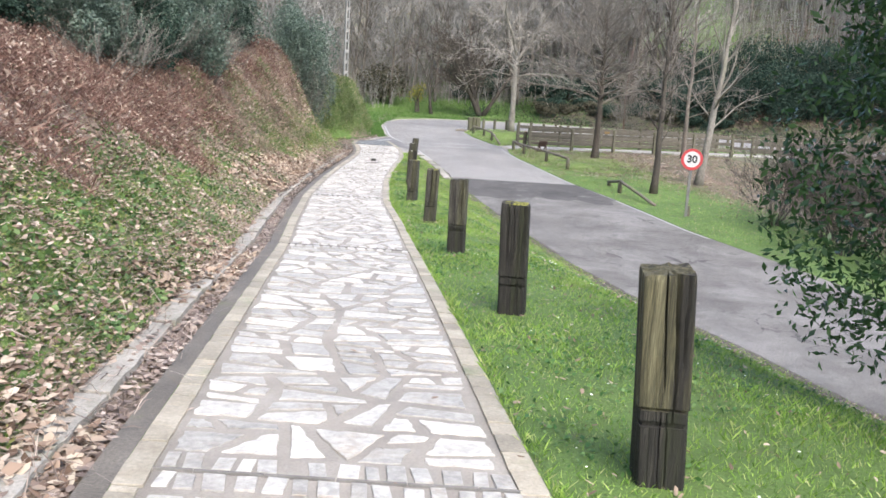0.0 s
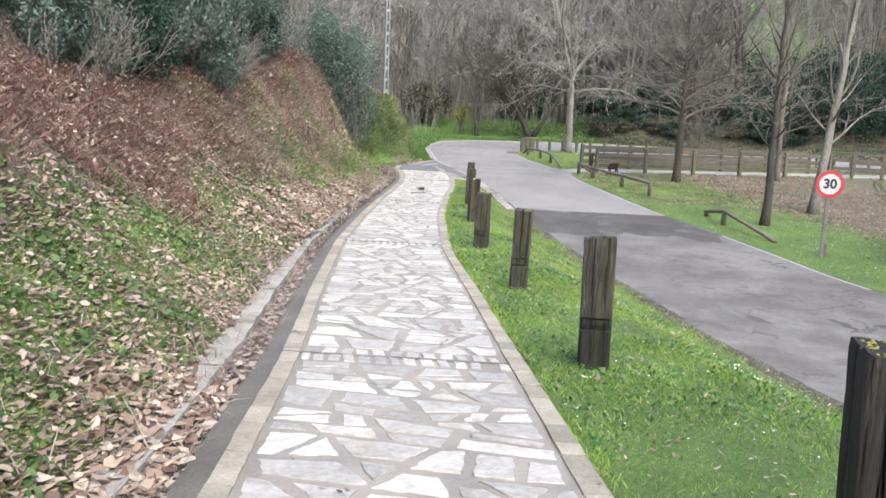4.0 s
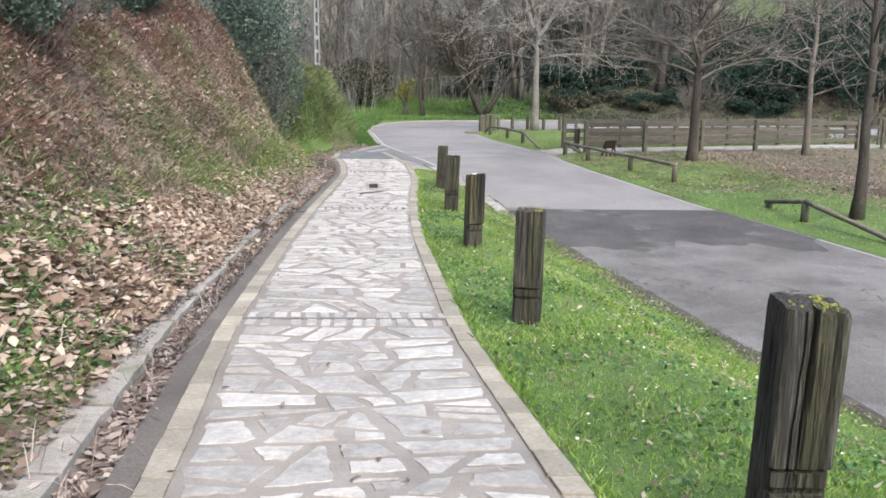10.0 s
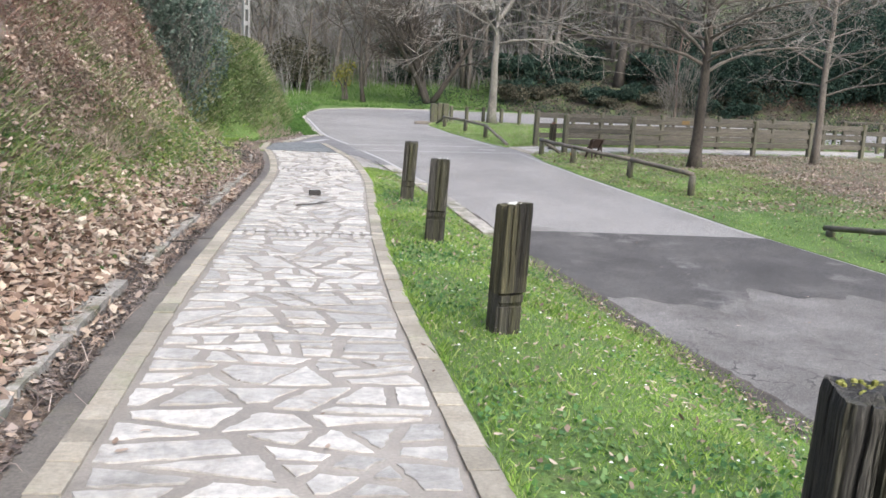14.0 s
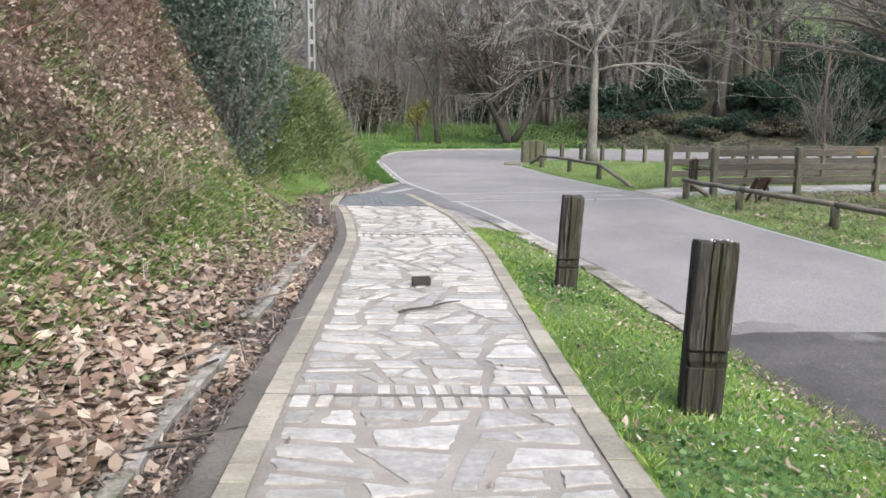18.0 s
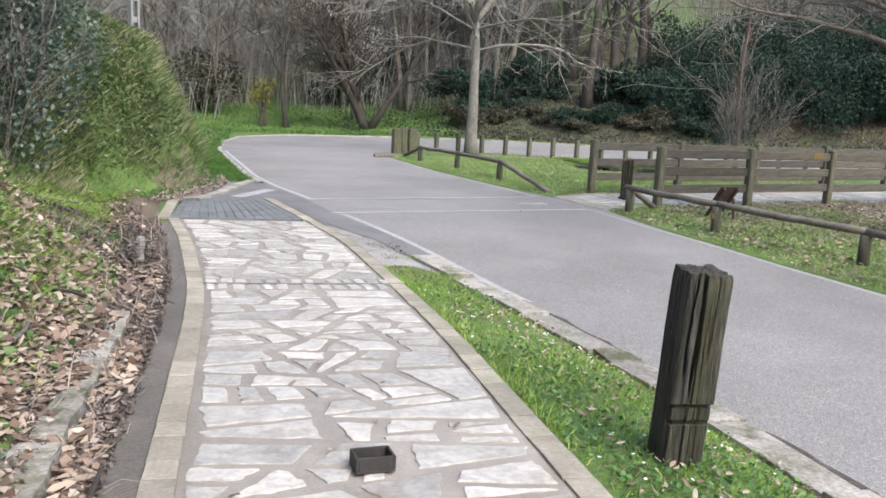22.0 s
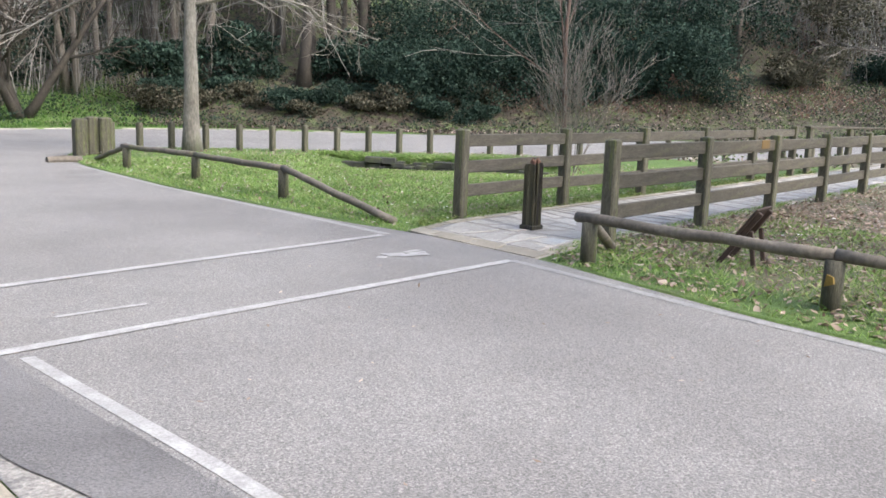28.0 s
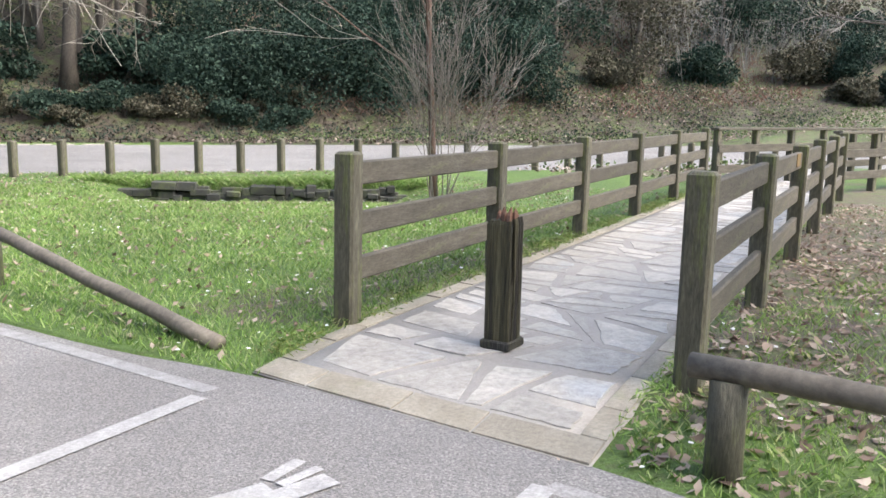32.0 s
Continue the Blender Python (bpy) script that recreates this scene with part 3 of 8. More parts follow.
build_ground()


# ---- road ----
def resample(pts, n):
    pts = np.array(pts, float)
    s = np.r_[0, np.cumsum(np.hypot(*np.diff(pts, axis=0).T))]
    t = np.linspace(0, s[-1], n)
    return np.stack([np.interp(t, s, pts[:, 0]), np.interp(t, s, pts[:, 1])], 1)


def strip_mesh(name, a, b, zf, mat, across=6, lift=0.0, crown=0.0, thick=0.0):
    """A band of quads between two edge lines, draped on a height."""
    a, b = np.asarray(a, float), np.asarray(b, float)
    t = np.linspace(0, 1, across + 1)
    P = a[:, None] * (1 - t[None, :, None]) + b[:, None] * t[None, :, None]
    Z = zf(P[..., 0], P[..., 1]) + lift + crown * 4 * t[None] * (1 - t[None])
    V = np.concatenate([P, Z[..., None]], -1)
    if thick:
        V = np.concatenate([V[:, :1] - [0, 0, thick], V, V[:, -1:] - [0, 0, thick]], 1)
    n, m = V.shape[:2]
    idx = np.arange(n * m).reshape(n, m)
    q = np.stack([idx[:-1, :-1], idx[:-1, 1:], idx[1:, 1:], idx[1:, :-1]], -1).reshape(-1, 4)
    return soup(name, V.reshape(-1, 3), q, 4, mat)


def road_z(x, y):
    return on(L_ZR, y)


def cols(ln, ys, off=0.0):
    return np.stack([on(ln, ys) + off, ys], 1)


CUT = 20.1  # where the newer damp asphalt ends
ys_a = np.arange(-40, CUT + 0.01, 0.5)
ys_b = np.arange(CUT - 1.0, 42.3, 0.5)
road = part("road", strip_mesh("road", np.concatenate([cols(L_RL, ys_b), resample(ROAD_A, 40)]), np.concatenate([cols(L_RR, ys_b), resample(ROAD_B, 40)]), road_z, M_ROAD, 8, 0, 0),
            None, None, "pale grey worn asphalt road with damp patches", category="road", kind="structure")
patch = part("road_patch", strip_mesh("road_patch", cols(L_RL, ys_a), cols(L_RR, ys_a) , road_z, M_PATCH, 8, 0.004, 0),
             None, None, "dark damp newer asphalt stretch of the road", category="road", kind="structure")


M_FRESH = asphalt("dark coarse asphalt", [(0.06, 0.058, 0.057), (0.085, 0.082, 0.08), (0.115, 0.111, 0.107)], 1.3, 0.6, ((0.16, 0.154, 0.149), 0.7, 0.56, 0.66))
xs_ = np.linspace(0, 1, 60)
seam = [(float(on(L_RL, CUT)) + u * float(on(L_EDGE, CUT) - 0.03 - on(L_RL, CUT)), CUT - 0.003) for u in xs_]
worn = []
for u in xs_:
    y_ = CUT - 2.6 - 1.1 * math.sin(2.6 * u + 0.4) - 0.5 * math.sin(9 * u) - 0.22 * math.sin(23 * u + 1) - 0.1 * math.sin(51 * u)
    worn.append((float(on(L_RL, y_)) + u * float(on(L_EDGE, y_) - 0.03 - on(L_RL, y_)), y_))
part("road_patch", strip_mesh("road_patch", worn, seam, road_z, M_FRESH, 6, 0.0075, 0), None, None, "dark coarse stretch of asphalt at the seam", category="road", kind="structure")


def blot(name, x, y, a, b, turn, mat, label, seed):
    """A thin irregular stain lying on the asphalt."""
    r = random.Random(seed)
    n = 40
    ph = [r.uniform(0, 6.28) for _ in range(4)]
    ring = []
    for k in range(n):
        t = 2 * math.pi * k / n
        q = 1 + 0.22 * math.sin(2 * t + ph[0]) + 0.16 * math.sin(3 * t + ph[1]) + 0.12 * math.sin(5 * t + ph[2]) + 0.08 * math.sin(9 * t + ph[3])
        u, v = a * q * math.cos(t), b * q * math.sin(t)
        c, s_ = math.cos(radians(turn)), math.sin(radians(turn))
        ring.append((x + u * c - v * s_, y + u * s_ + v * c))
    g = Geo()
    g.v = [(p[0], p[1], float(road_z(*p)) + 0.008) for p in ring] + [(x, y, float(road_z(x, y)) + 0.008)]
    g.f = [(k, (k + 1) % n, n) for k in range(n)]
    return part(name, g, mat, None, label, category="stain", kind="structure")


M_DAMP = asphalt("wet dark asphalt", [(0.08, 0.077, 0.074), (0.105, 0.101, 0.097), (0.13, 0.125, 0.12)], 2.5, 0.5, ((0.075, 0.072, 0.07), 1.5, 0.45, 0.66))
for i, (x_, y_, a_, b_, t_) in enumerate(((6.85, 9.3, 0.1, 0.3, 25), (5.5, 9.3, 0.09, 0.3, 22), (2.2, 20.2, 0.45, 0.2, 5))):
    blot("damp_stain", x_, y_, a_, b_, t_, M_PATCH if y_ > 20 else M_DAMP, "dark damp stain on the worn asphalt", 70 + i)


def build_verge_soil():
    """Dark earth and debris along the ragged left edge of the asphalt."""
    rng = random.Random(19)
    soil = surf("dark gritty soil", [(0.035, 0.03, 0.025), (0.07, 0.06, 0.05), (0.12, 0.105, 0.09)], ((0.5, 0.5, 0.5), (1.4, 1.4, 1.4)), 6, 50, (0.8, 0.95), 0.9, 0.015)
    ys = np.arange(-12, 24.5, 0.12)
    a = [(float(on(L_RL, y)) - 0.06 - 0.16 * abs(math.sin(y * 1.3) * math.sin(y * 2.9 + 1)) - rng.uniform(0, 0.07), y) for y in ys]
    b = [(float(on(L_RL, y)) + 0.02 + 0.07 * abs(math.sin(y * 0.9 + 2)) + rng.uniform(0, 0.05), y) for y in ys]
    return part("verge_soil", strip_mesh("verge_soil", a, b, road_z, soil, 3, 0.008, 0.01), None, None, "dark earth and debris along the asphalt edge", category="soil", kind="structure")


build_verge_soil()


def paint(name, a, b, width, lift=0.003, n=12, label="worn white painted road line"):
    """A painted line from a to b."""
    a, b = np.array(a, float), np.array(b, float)
    t = np.linspace(0, 1, n)[:, None]
    mid = a * (1 - t) + b * t
    d = (b - a) / np.hypot(*(b - a))
    nrm = np.array([-d[1], d[0]]) * width / 2
    return part(name, strip_mesh(name, mid + nrm, mid - nrm, road_z, M_LINE, 1, lift), None, None, label, category="road marking", kind="structure")


paint("crossing_line", (-0.55, 29.32), (3.82, 30.42), 0.1, 0.0065)
paint("crossing_line", (-0.84, 30.95), (3.42, 32.15), 0.1, 0.0065)
for i, (a, b, w) in enumerate((((2.78, 31.07), (2.85, 31.01), 0.1), ((2.9, 31.11), (3.09, 31.09), 0.15), ((3.12, 31.17), (3.32, 31.23), 0.06), ((3.13, 31.1), (3.33, 31.12), 0.05), ((2.98, 31.03), (3.3, 31.01), 0.11), ((2.9, 31.18), (2.9, 31.11), 0.06))):
    paint("crossing_mark", a, b, w, 0.003 + 0.001 * i, label="worn white painted symbol on the crossing")
for a, b in (((-0.1, 30.02), (0.5, 30.14)),):
    paint("crossing_mark", a, b, 0.05, 0.005, label="worn white painted symbol on the crossing")
for off, ys in ((0.12, np.arange(24.2, 29.45, 0.25)), (0.12, np.arange(30.95, 42.9, 0.25))):
    part("edge_line", strip_mesh("edge_line", cols(L_RL, ys, off - 0.04), cols(L_RL, ys, off + 0.04), road_z, M_LINE, 1, 0.003), None, None, "worn white edge line along the road", category="road marking", kind="structure")
for ys in (np.append(np.arange(12, 30.3, 0.25), 30.42), np.arange(32.2, 41.6, 0.25)):
    part("edge_line", strip_mesh("edge_line", cols(L_EDGE, ys, -0.12), cols(L_EDGE, ys, -0.02), lambda x, y: road_z(x, y) + 0.004 * (y < CUT + 0.3), M_LINE_FAINT, 1, 0.003), None, None, "worn white edge line along the road", category="road marking", kind="structure")


# ---- stone paving ----
def clip_poly(poly, n, c):
    """The part of a polygon where p . n <= c."""
    out = []
    for i, p in enumerate(poly):
        q = poly[(i + 1) % len(poly)]
        a, b = p[0] * n[0] + p[1] * n[1] - c, q[0] * n[0] + q[1] * n[1] - c
        if a <= 0:
            out.append(p)
        if (a < 0 < b) or (b < 0 < a):
            t = a / (a - b)
            out.append((p[0] + t * (q[0] - p[0]), p[1] + t * (q[1] - p[1])))
    return out


def crazy_cells(width, length, cell, rng, ratio=1.7, gap=0.025):
    """Broken flags that fill a band: pieces split by slanting lines, wider than deep, with uneven joints."""
    out = []
    queue = [[(0, 0), (width, 0), (width, length), (0, length)]]
    while queue:
        poly = queue.pop()
        xs, ys = [p[0] for p in poly], [p[1] for p in poly]
        w, h = max(xs) - min(xs), max(ys) - min(ys)
        area = 0.5 * abs(sum(p[0] * q[1] - q[0] * p[1] for p, q in zip(poly, poly[1:] + poly[:1])))
        if area < cell * cell * ratio * rng.choice((0.5, 0.8, 1.0, 1.3, 1.8)):
            for p, q in list(zip(poly, poly[1:] + poly[:1])):
                dx, dy = q[0] - p[0], q[1] - p[1]
                ln = math.hypot(dx, dy)
                if ln > 1e-6:
                    n = (dy / ln, -dx / ln)
                    poly = clip_poly(poly, n, p[0] * n[0] + p[1] * n[1] - gap * rng.uniform(0.3, 1.0))
                    if len(poly) < 3:
                        break
            if len(poly) >= 3:
                area = 0.5 * abs(sum(p[0] * q[1] - q[0] * p[1] for p, q in zip(poly, poly[1:] + poly[:1])))
                if area > 0.004:
                    out.append(poly)
            continue
        # cut across when wide, along when deep, always at a slant
        across = w > h * ratio * rng.uniform(0.7, 1.3)
        a = (0.0 if across else math.pi / 2) + rng.choice((-1, 1)) * rng.uniform(0.05, 0.65 if across else 0.26)
        n = (math.cos(a), math.sin(a))
        t = rng.uniform(0.33, 0.67)
        c = n[0] * (min(xs) + w * (t if across else 0.5)) + n[1] * (min(ys) + h * (0.5 if across else t))
        one, two = clip_poly(poly, n, c), clip_poly(poly, (-n[0], -n[1]), -c)
        if len(one) < 3 or len(two) < 3:
            out.append(poly)
            continue
        queue += [one, two]
    return out


def rough_flag(poly, rng, pull=0.26):
    """The outline with corners drawn in unevenly and chipped edges: angular, with wide joints."""
    cx, cy = sum(p[0] for p in poly) / len(poly), sum(p[1] for p in poly) / len(poly)
    drawn = []
    for p in poly:
        f = 1 - pull * rng.random() ** 1.3
        drawn.append((cx + (p[0] - cx) * f, cy + (p[1] - cy) * f))
    pts = []
    n = len(drawn)
    for i, p in enumerate(drawn):
        q = drawn[(i + 1) % n]
        L = math.hypot(q[0] - p[0], q[1] - p[1])
        if L < 0.02:
            continue
        k = 6 if L > 0.24 else (4 if L > 0.13 else (2 if L > 0.07 else 1))
        for j in range(k):
            t = (j + (0.0 if j == 0 else rng.uniform(-0.2, 0.2))) / k
            w = 0.005 if j == 0 else 0.01
            pts.append((p[0] + t * (q[0] - p[0]) + rng.uniform(-w, w), p[1] + t * (q[1] - p[1]) + rng.uniform(-w, w)))
    return pts


def flag_geo(pts, place, top, rng, depth=0.05):
    """A flat stone: outline placed in the world, softened upper edge, slightly uneven top."""
    cx, cy = sum(p[0] for p in pts) / len(pts), sum(p[1] for p in pts) / len(pts)
    g = Geo()
    tilt = (rng.uniform(-0.012, 0.012), rng.uniform(-0.012, 0.012))
    low, mid, up = [], [], []
    for p in pts:
        ins = (cx + (p[0] - cx) * 0.982, cy + (p[1] - cy) * 0.982)
        dz = tilt[0] * (p[0] - cx) + tilt[1] * (p[1] - cy)
        w0, w1 = place(*p), place(*ins)
        low.append((w0[0], w0[1], w0[2] - depth))
        mid.append((w0[0], w0[1], w0[2] + top - 0.003 + dz))
        up.append((w1[0], w1[1], w1[2] + top + dz))
    n = len(pts)
    c = place(cx, cy)
    g.v = low + mid + up + [(c[0], c[1], c[2] + top + rng.uniform(-0.001, 0.003))]
    for i in range(n):
        j = (i + 1) % n
        g.f += [(i, j, n + j, n + i), (n + i, n + j, 2 * n + j, 2 * n + i), (2 * n + i, 2 * n + j, 3 * n)]
    return g


def path_point(u, v):
    """Across the path from its outer left edge (0 to 1) and along y, with the surface height."""
    pl, pr = on(L_PL, v), on(L_PR, v)
    return pl + u * (pr - pl), v, on(L_ZC, v)


BORDER = 0.15
M_STRIP = surf("dark slate strip", [(0.1, 0.095, 0.088), (0.15, 0.143, 0.132), (0.2, 0.19, 0.178)], scale=6, fscale=50)
BANDS = [-13.5, -6.0, 1.5, 8.95, 16.5, 24.0, 28.35]


def build_path():
    rng = random.Random(5)
    for k in range(len(BANDS) - 1):
        y0, y1 = BANDS[k], BANDS[k + 1]
        ys = np.arange(y0, y1 + 0.001, (y1 - y0) / 24)
        bed = part("pavement_%d" % (k + 1), strip_mesh("pavement", cols(L_PL, ys), cols(L_PR, ys), lambda x, y: on(L_ZC, y), M_MORTAR, 6, -0.004, 0, 0.1),
                   None, None, "footpath bed of pale mortar holding flagstones", category="pavement", kind="structure")
        last = k == len(BANDS) - 2
        # field flags
        band = 0.42
        lo, hi = y0 + band, y1 - (0.05 if last else 0.03)
        W = float(np.mean(on(L_PR, ys) - on(L_PL, ys))) - 2 * BORDER
        full = W + 2 * BORDER

        def place(u, v):
            return path_point((u + BORDER) / full, lo + v)
        for poly in crazy_cells(W, hi - lo, 0.285, rng, 1.4, 0.036):
            pts = rough_flag(poly, rng)
            if len(pts) < 3:
                continue
            part("flagstone", flag_geo(pts, place, rng.uniform(0.002, 0.007), rng), M_STONE, bed)
        # two rows of narrow upright-laid stones across the path
        def place_band(u, v):
            return path_point((u + BORDER) / full, y0 + v)
        for r0 in (0.0, 0.215):
            u = 0.02
            while u < W - 0.04:
                w = rng.uniform(0.06, 0.1)
                if rng.random() > 0.06:
                    sk = rng.uniform(-0.02, 0.02)
                    a, b = r0 + rng.uniform(0.012, 0.03), r0 + 0.2 - rng.uniform(0.005, 0.035)
                    pts = [(u, a), (u + w, a + rng.uniform(-0.01, 0.01)), (u + w + sk, b + rng.uniform(-0.012, 0.012)), (u + sk, b)]
                    part("band_stone", flag_geo(pts, place_band, rng.uniform(0.003, 0.01), rng), M_STONE, bed)
                u += w + rng.uniform(0.028, 0.05)
        # thin slate strip between the two rows, right across
        for i in range(6):
            a, b = full * i / 6 - BORDER, full * (i + 1) / 6 - BORDER
            pts = [(a, 0.198), (b - 0.006, 0.198), (b - 0.006, 0.216), (a, 0.216)]
            part("joint_strip", flag_geo(pts, place_band, 0.011, rng), M_STRIP, bed)
        # edging stones
        for side in (0, 1):
            v = 0.0
            while v < y1 - y0 - 0.05:
                ln = min(rng.uniform(0.17, 0.32), y1 - y0 - v)
                u0, u1 = (0.0, BORDER) if side == 0 else (full - BORDER, full)
                pts = [(u0 + 0.004, v + 0.005), (u1 - 0.012, v + 0.005), (u1 - 0.012, v + ln - 0.006), (u0 + 0.004, v + ln - 0.006)]
                pts = [(p[0] + rng.uniform(-0.004, 0.004), p[1]) for p in pts]
                part("edging_stone", flag_geo(pts, lambda a, b: path_point(a / full, y0 + b), rng.uniform(0.006, 0.014), rng), M_SETT, bed)
                v += ln


# ---- bollards ----
def bollard_geo(rng, h=0.9, w=0.228, groove=0.33, lean=(0.0, 0.0), cut=1.0, splits=5):
    """A square-sawn post: drying cracks, a front cut back below two saw lines, a worn top."""
    N, levels = 200, 34
    fine = [(rng.uniform(0, 2 * math.pi), rng.uniform(0.02, 0.05), rng.uniform(0.003, 0.009), rng.uniform(-0.2, 0.6), rng.uniform(0.5, 1.1), rng.uniform(0, 6)) for _ in range(26)]
    deep = [(-math.pi / 2 + rng.uniform(-0.7, 0.75), rng.uniform(0.03, 0.055), rng.uniform(0.016, 0.032), rng.uniform(0.25, 0.6), 1.1, rng.uniform(0, 6)) for _ in range(splits)]
    deep += [(rng.uniform(-math.pi / 2 - 0.6, -math.pi / 2 + 0.6), 0.04, 0.014, -0.2, groove / h - 0.12, rng.uniform(0, 6)) for _ in range(2)]
    low = groove - 0.085
    seed = rng.uniform(0, 100)
    slope = (rng.uniform(-0.1, 0.1), rng.uniform(-0.12, 0.06))
    vs, fs = [], []
    zs = sorted(list(np.linspace(-0.15, h, levels)) + [low - 0.009, low - 0.007, low + 0.004, low + 0.006, groove - 0.011, groove - 0.008, groove + 0.006, groove + 0.01])
    for z in zs:
        for k in range(N):
            t = 2 * math.pi * k / N
            c, s = math.cos(t), math.sin(t)
            r = w / 2 / ((abs(c) ** 16 + abs(s) ** 16) ** (1 / 16))
            r = min(r, w / 2 * 1.36)
            r *= 1 + 0.025 * noise.noise((c * 2, s * 2, z * 3 + seed)) + 0.013 * noise.noise((c * 24, s * 24, z * 1.2 + seed)) + 0.008 * noise.noise((c * 50, s * 50, z * 3 + seed))
            for a, wd, dp, z0, z1, ph in fine + deep:
                d = abs((t - a - 0.035 * math.sin(z * 8 + ph) - 0.012 * math.sin(z * 31 + ph) + math.pi) % (2 * math.pi) - math.pi)
                if d < wd and z0 * h < z < z1 * h + 0.1:
                    r -= dp * (1 - d / wd) ** 0.6 * min(1, (z - z0 * h) / 0.08)
            # the front and a little of the face away from the path are cut back
            front = sm_(0.25, 0.5, -s - 0.75 * abs(c) + 0.45) if s < 0 else 0.0
            if z < groove:
                r -= cut * front * (0.012 if z > low else 0.016)
            if abs(z - groove) < 0.009 or abs(z - low) < 0.0075:
                r -= cut * front * 0.016
            if z > h - 0.02:
                r -= 0.005
            zz = z
            if z == zs[-1]:
                zz += slope[0] * c * r + slope[1] * s * r + 0.012 * noise.noise((c * 3, s * 3, seed)) + 0.004 * noise.noise((c * 9, s * 9, seed))
            vs.append((c * r + lean[0] * z, s * r + lean[1] * z, zz))
    n = len(zs)
    for i in range(n - 1):
        for k in range(N):
            j = (k + 1) % N
            fs.append((i * N + k, i * N + j, (i + 1) * N + j, (i + 1) * N + k))
    b = (n - 1) * N
    for q, f in ((0.72, -0.004), (0.35, 0.004)):
        o = len(vs)
        for k in range(N):
            x, y, z = vs[b + k]
            vs.append((x * q + lean[0] * h * (1 - q), y * q + lean[1] * h * (1 - q), h * (1 - q) + z * q + f + 0.014 * noise.noise((x * 30 * q, y * 30 * q, seed))))
        for k in range(N):
            j = (k + 1) % N
            fs.append(((b if q == 0.72 else o - N) + k, (b if q == 0.72 else o - N) + j, o + j, o + k))
    fs.append(tuple(range(len(vs) - N, len(vs))))
    g = Geo()
    g.v, g.f = vs, fs
    g.cut = groove - 0.009
    return g


def sm_(a, b, v):
    t = min(1.0, max(0.0, (v - a) / (b - a)))
    return t * t * (3 - 2 * t)


M_LICHEN = surf("pale lichen", [(0.4, 0.4, 0.36), (0.55, 0.55, 0.5), (0.65, 0.65, 0.6)], scale=30, fscale=80)
M_MOSS = leafy("cushion moss", [(0.12, 0.13, 0.03), (0.2, 0.2, 0.05), (0.28, 0.27, 0.08)], 0.9, 0.0)


def build_bollards():
    rng = random.Random(11)
    # x, y, height, width, turn, sideways lean, height of the upper saw line, shaft wood, foot wood, label
    grey, dark, olive = M_WOOD, M_WOOD_DARK, M_WOOD_OLIVE
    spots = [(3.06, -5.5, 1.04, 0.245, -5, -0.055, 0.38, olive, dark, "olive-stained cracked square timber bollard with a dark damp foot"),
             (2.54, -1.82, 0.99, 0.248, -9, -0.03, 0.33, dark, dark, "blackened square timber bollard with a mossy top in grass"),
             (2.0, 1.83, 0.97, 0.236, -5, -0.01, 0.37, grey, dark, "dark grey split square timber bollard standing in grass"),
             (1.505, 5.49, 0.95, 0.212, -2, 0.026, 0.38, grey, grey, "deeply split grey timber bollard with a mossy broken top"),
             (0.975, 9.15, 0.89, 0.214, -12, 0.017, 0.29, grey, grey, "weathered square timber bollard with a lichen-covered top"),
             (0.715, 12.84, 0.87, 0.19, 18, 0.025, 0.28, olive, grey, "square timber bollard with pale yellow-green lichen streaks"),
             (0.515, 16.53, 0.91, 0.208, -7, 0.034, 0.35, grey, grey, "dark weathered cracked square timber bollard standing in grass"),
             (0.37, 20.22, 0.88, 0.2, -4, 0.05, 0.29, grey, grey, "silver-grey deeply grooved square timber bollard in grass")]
    for i, (x, y, h, w, turn, lean, groove, wood, foot, label) in enumerate(spots):
        z = float(height(x, y)) + (0.03 if i < 3 else 0.0)
        b = thing("bollard", x, y, z, turn, label=label, category="bollard", group="bollards along the footpath")
        g = bollard_geo(rng, h, w, groove, (lean, -0.3 * lean), 1.0 if i else 0.8, 8 if i in (3, 7) else 5)
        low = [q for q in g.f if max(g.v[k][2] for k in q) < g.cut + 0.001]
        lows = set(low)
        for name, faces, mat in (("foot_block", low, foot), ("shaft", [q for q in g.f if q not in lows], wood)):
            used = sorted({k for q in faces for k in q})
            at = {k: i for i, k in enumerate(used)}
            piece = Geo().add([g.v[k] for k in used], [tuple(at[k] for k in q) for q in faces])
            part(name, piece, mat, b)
        if i in (1, 3, 4, 6):
            g = Geo()
            for _ in range(170 if i == 1 else (14 if i == 6 else 80)):
                x_, y_ = rng.uniform(-0.4, 0.4) * w, rng.uniform(-0.4, 0.4) * w
                if i != 1 and x_ + y_ < rng.uniform(-0.12, 0.06):
                    continue
                r = rng.uniform(0.004, 0.01)
                x_, y_ = x_ + lean * h, y_ - 0.3 * lean * h
                g.tube([(x_, y_, h - 0.02), (x_, y_, h + r * 0.35), (x_, y_, h + r * 0.7)], [r, r * 0.85, r * 0.2], 6)
            part("moss_cap", g, M_MOSS if i != 6 else M_LICHEN, b, "yellow-green moss on the top" if i != 6 else "pale lichen crust on the top", kind="stuff")
        if i == 5:
            g = Geo()
            for _ in range(16):
                x_, y_, r = rng.uniform(-0.02, 0.05), rng.uniform(-0.05, 0.02), rng.uniform(0.008, 0.018)
                g.tube([(x_, y_, h - 0.02), (x_, y_, h + 0.006), (x_, y_, h + 0.011)], [r, r * 0.9, r * 0.3], 7)
            part("lichen_crust", g, M_LICHEN, b, "white lichen crust on the top", kind="stuff")


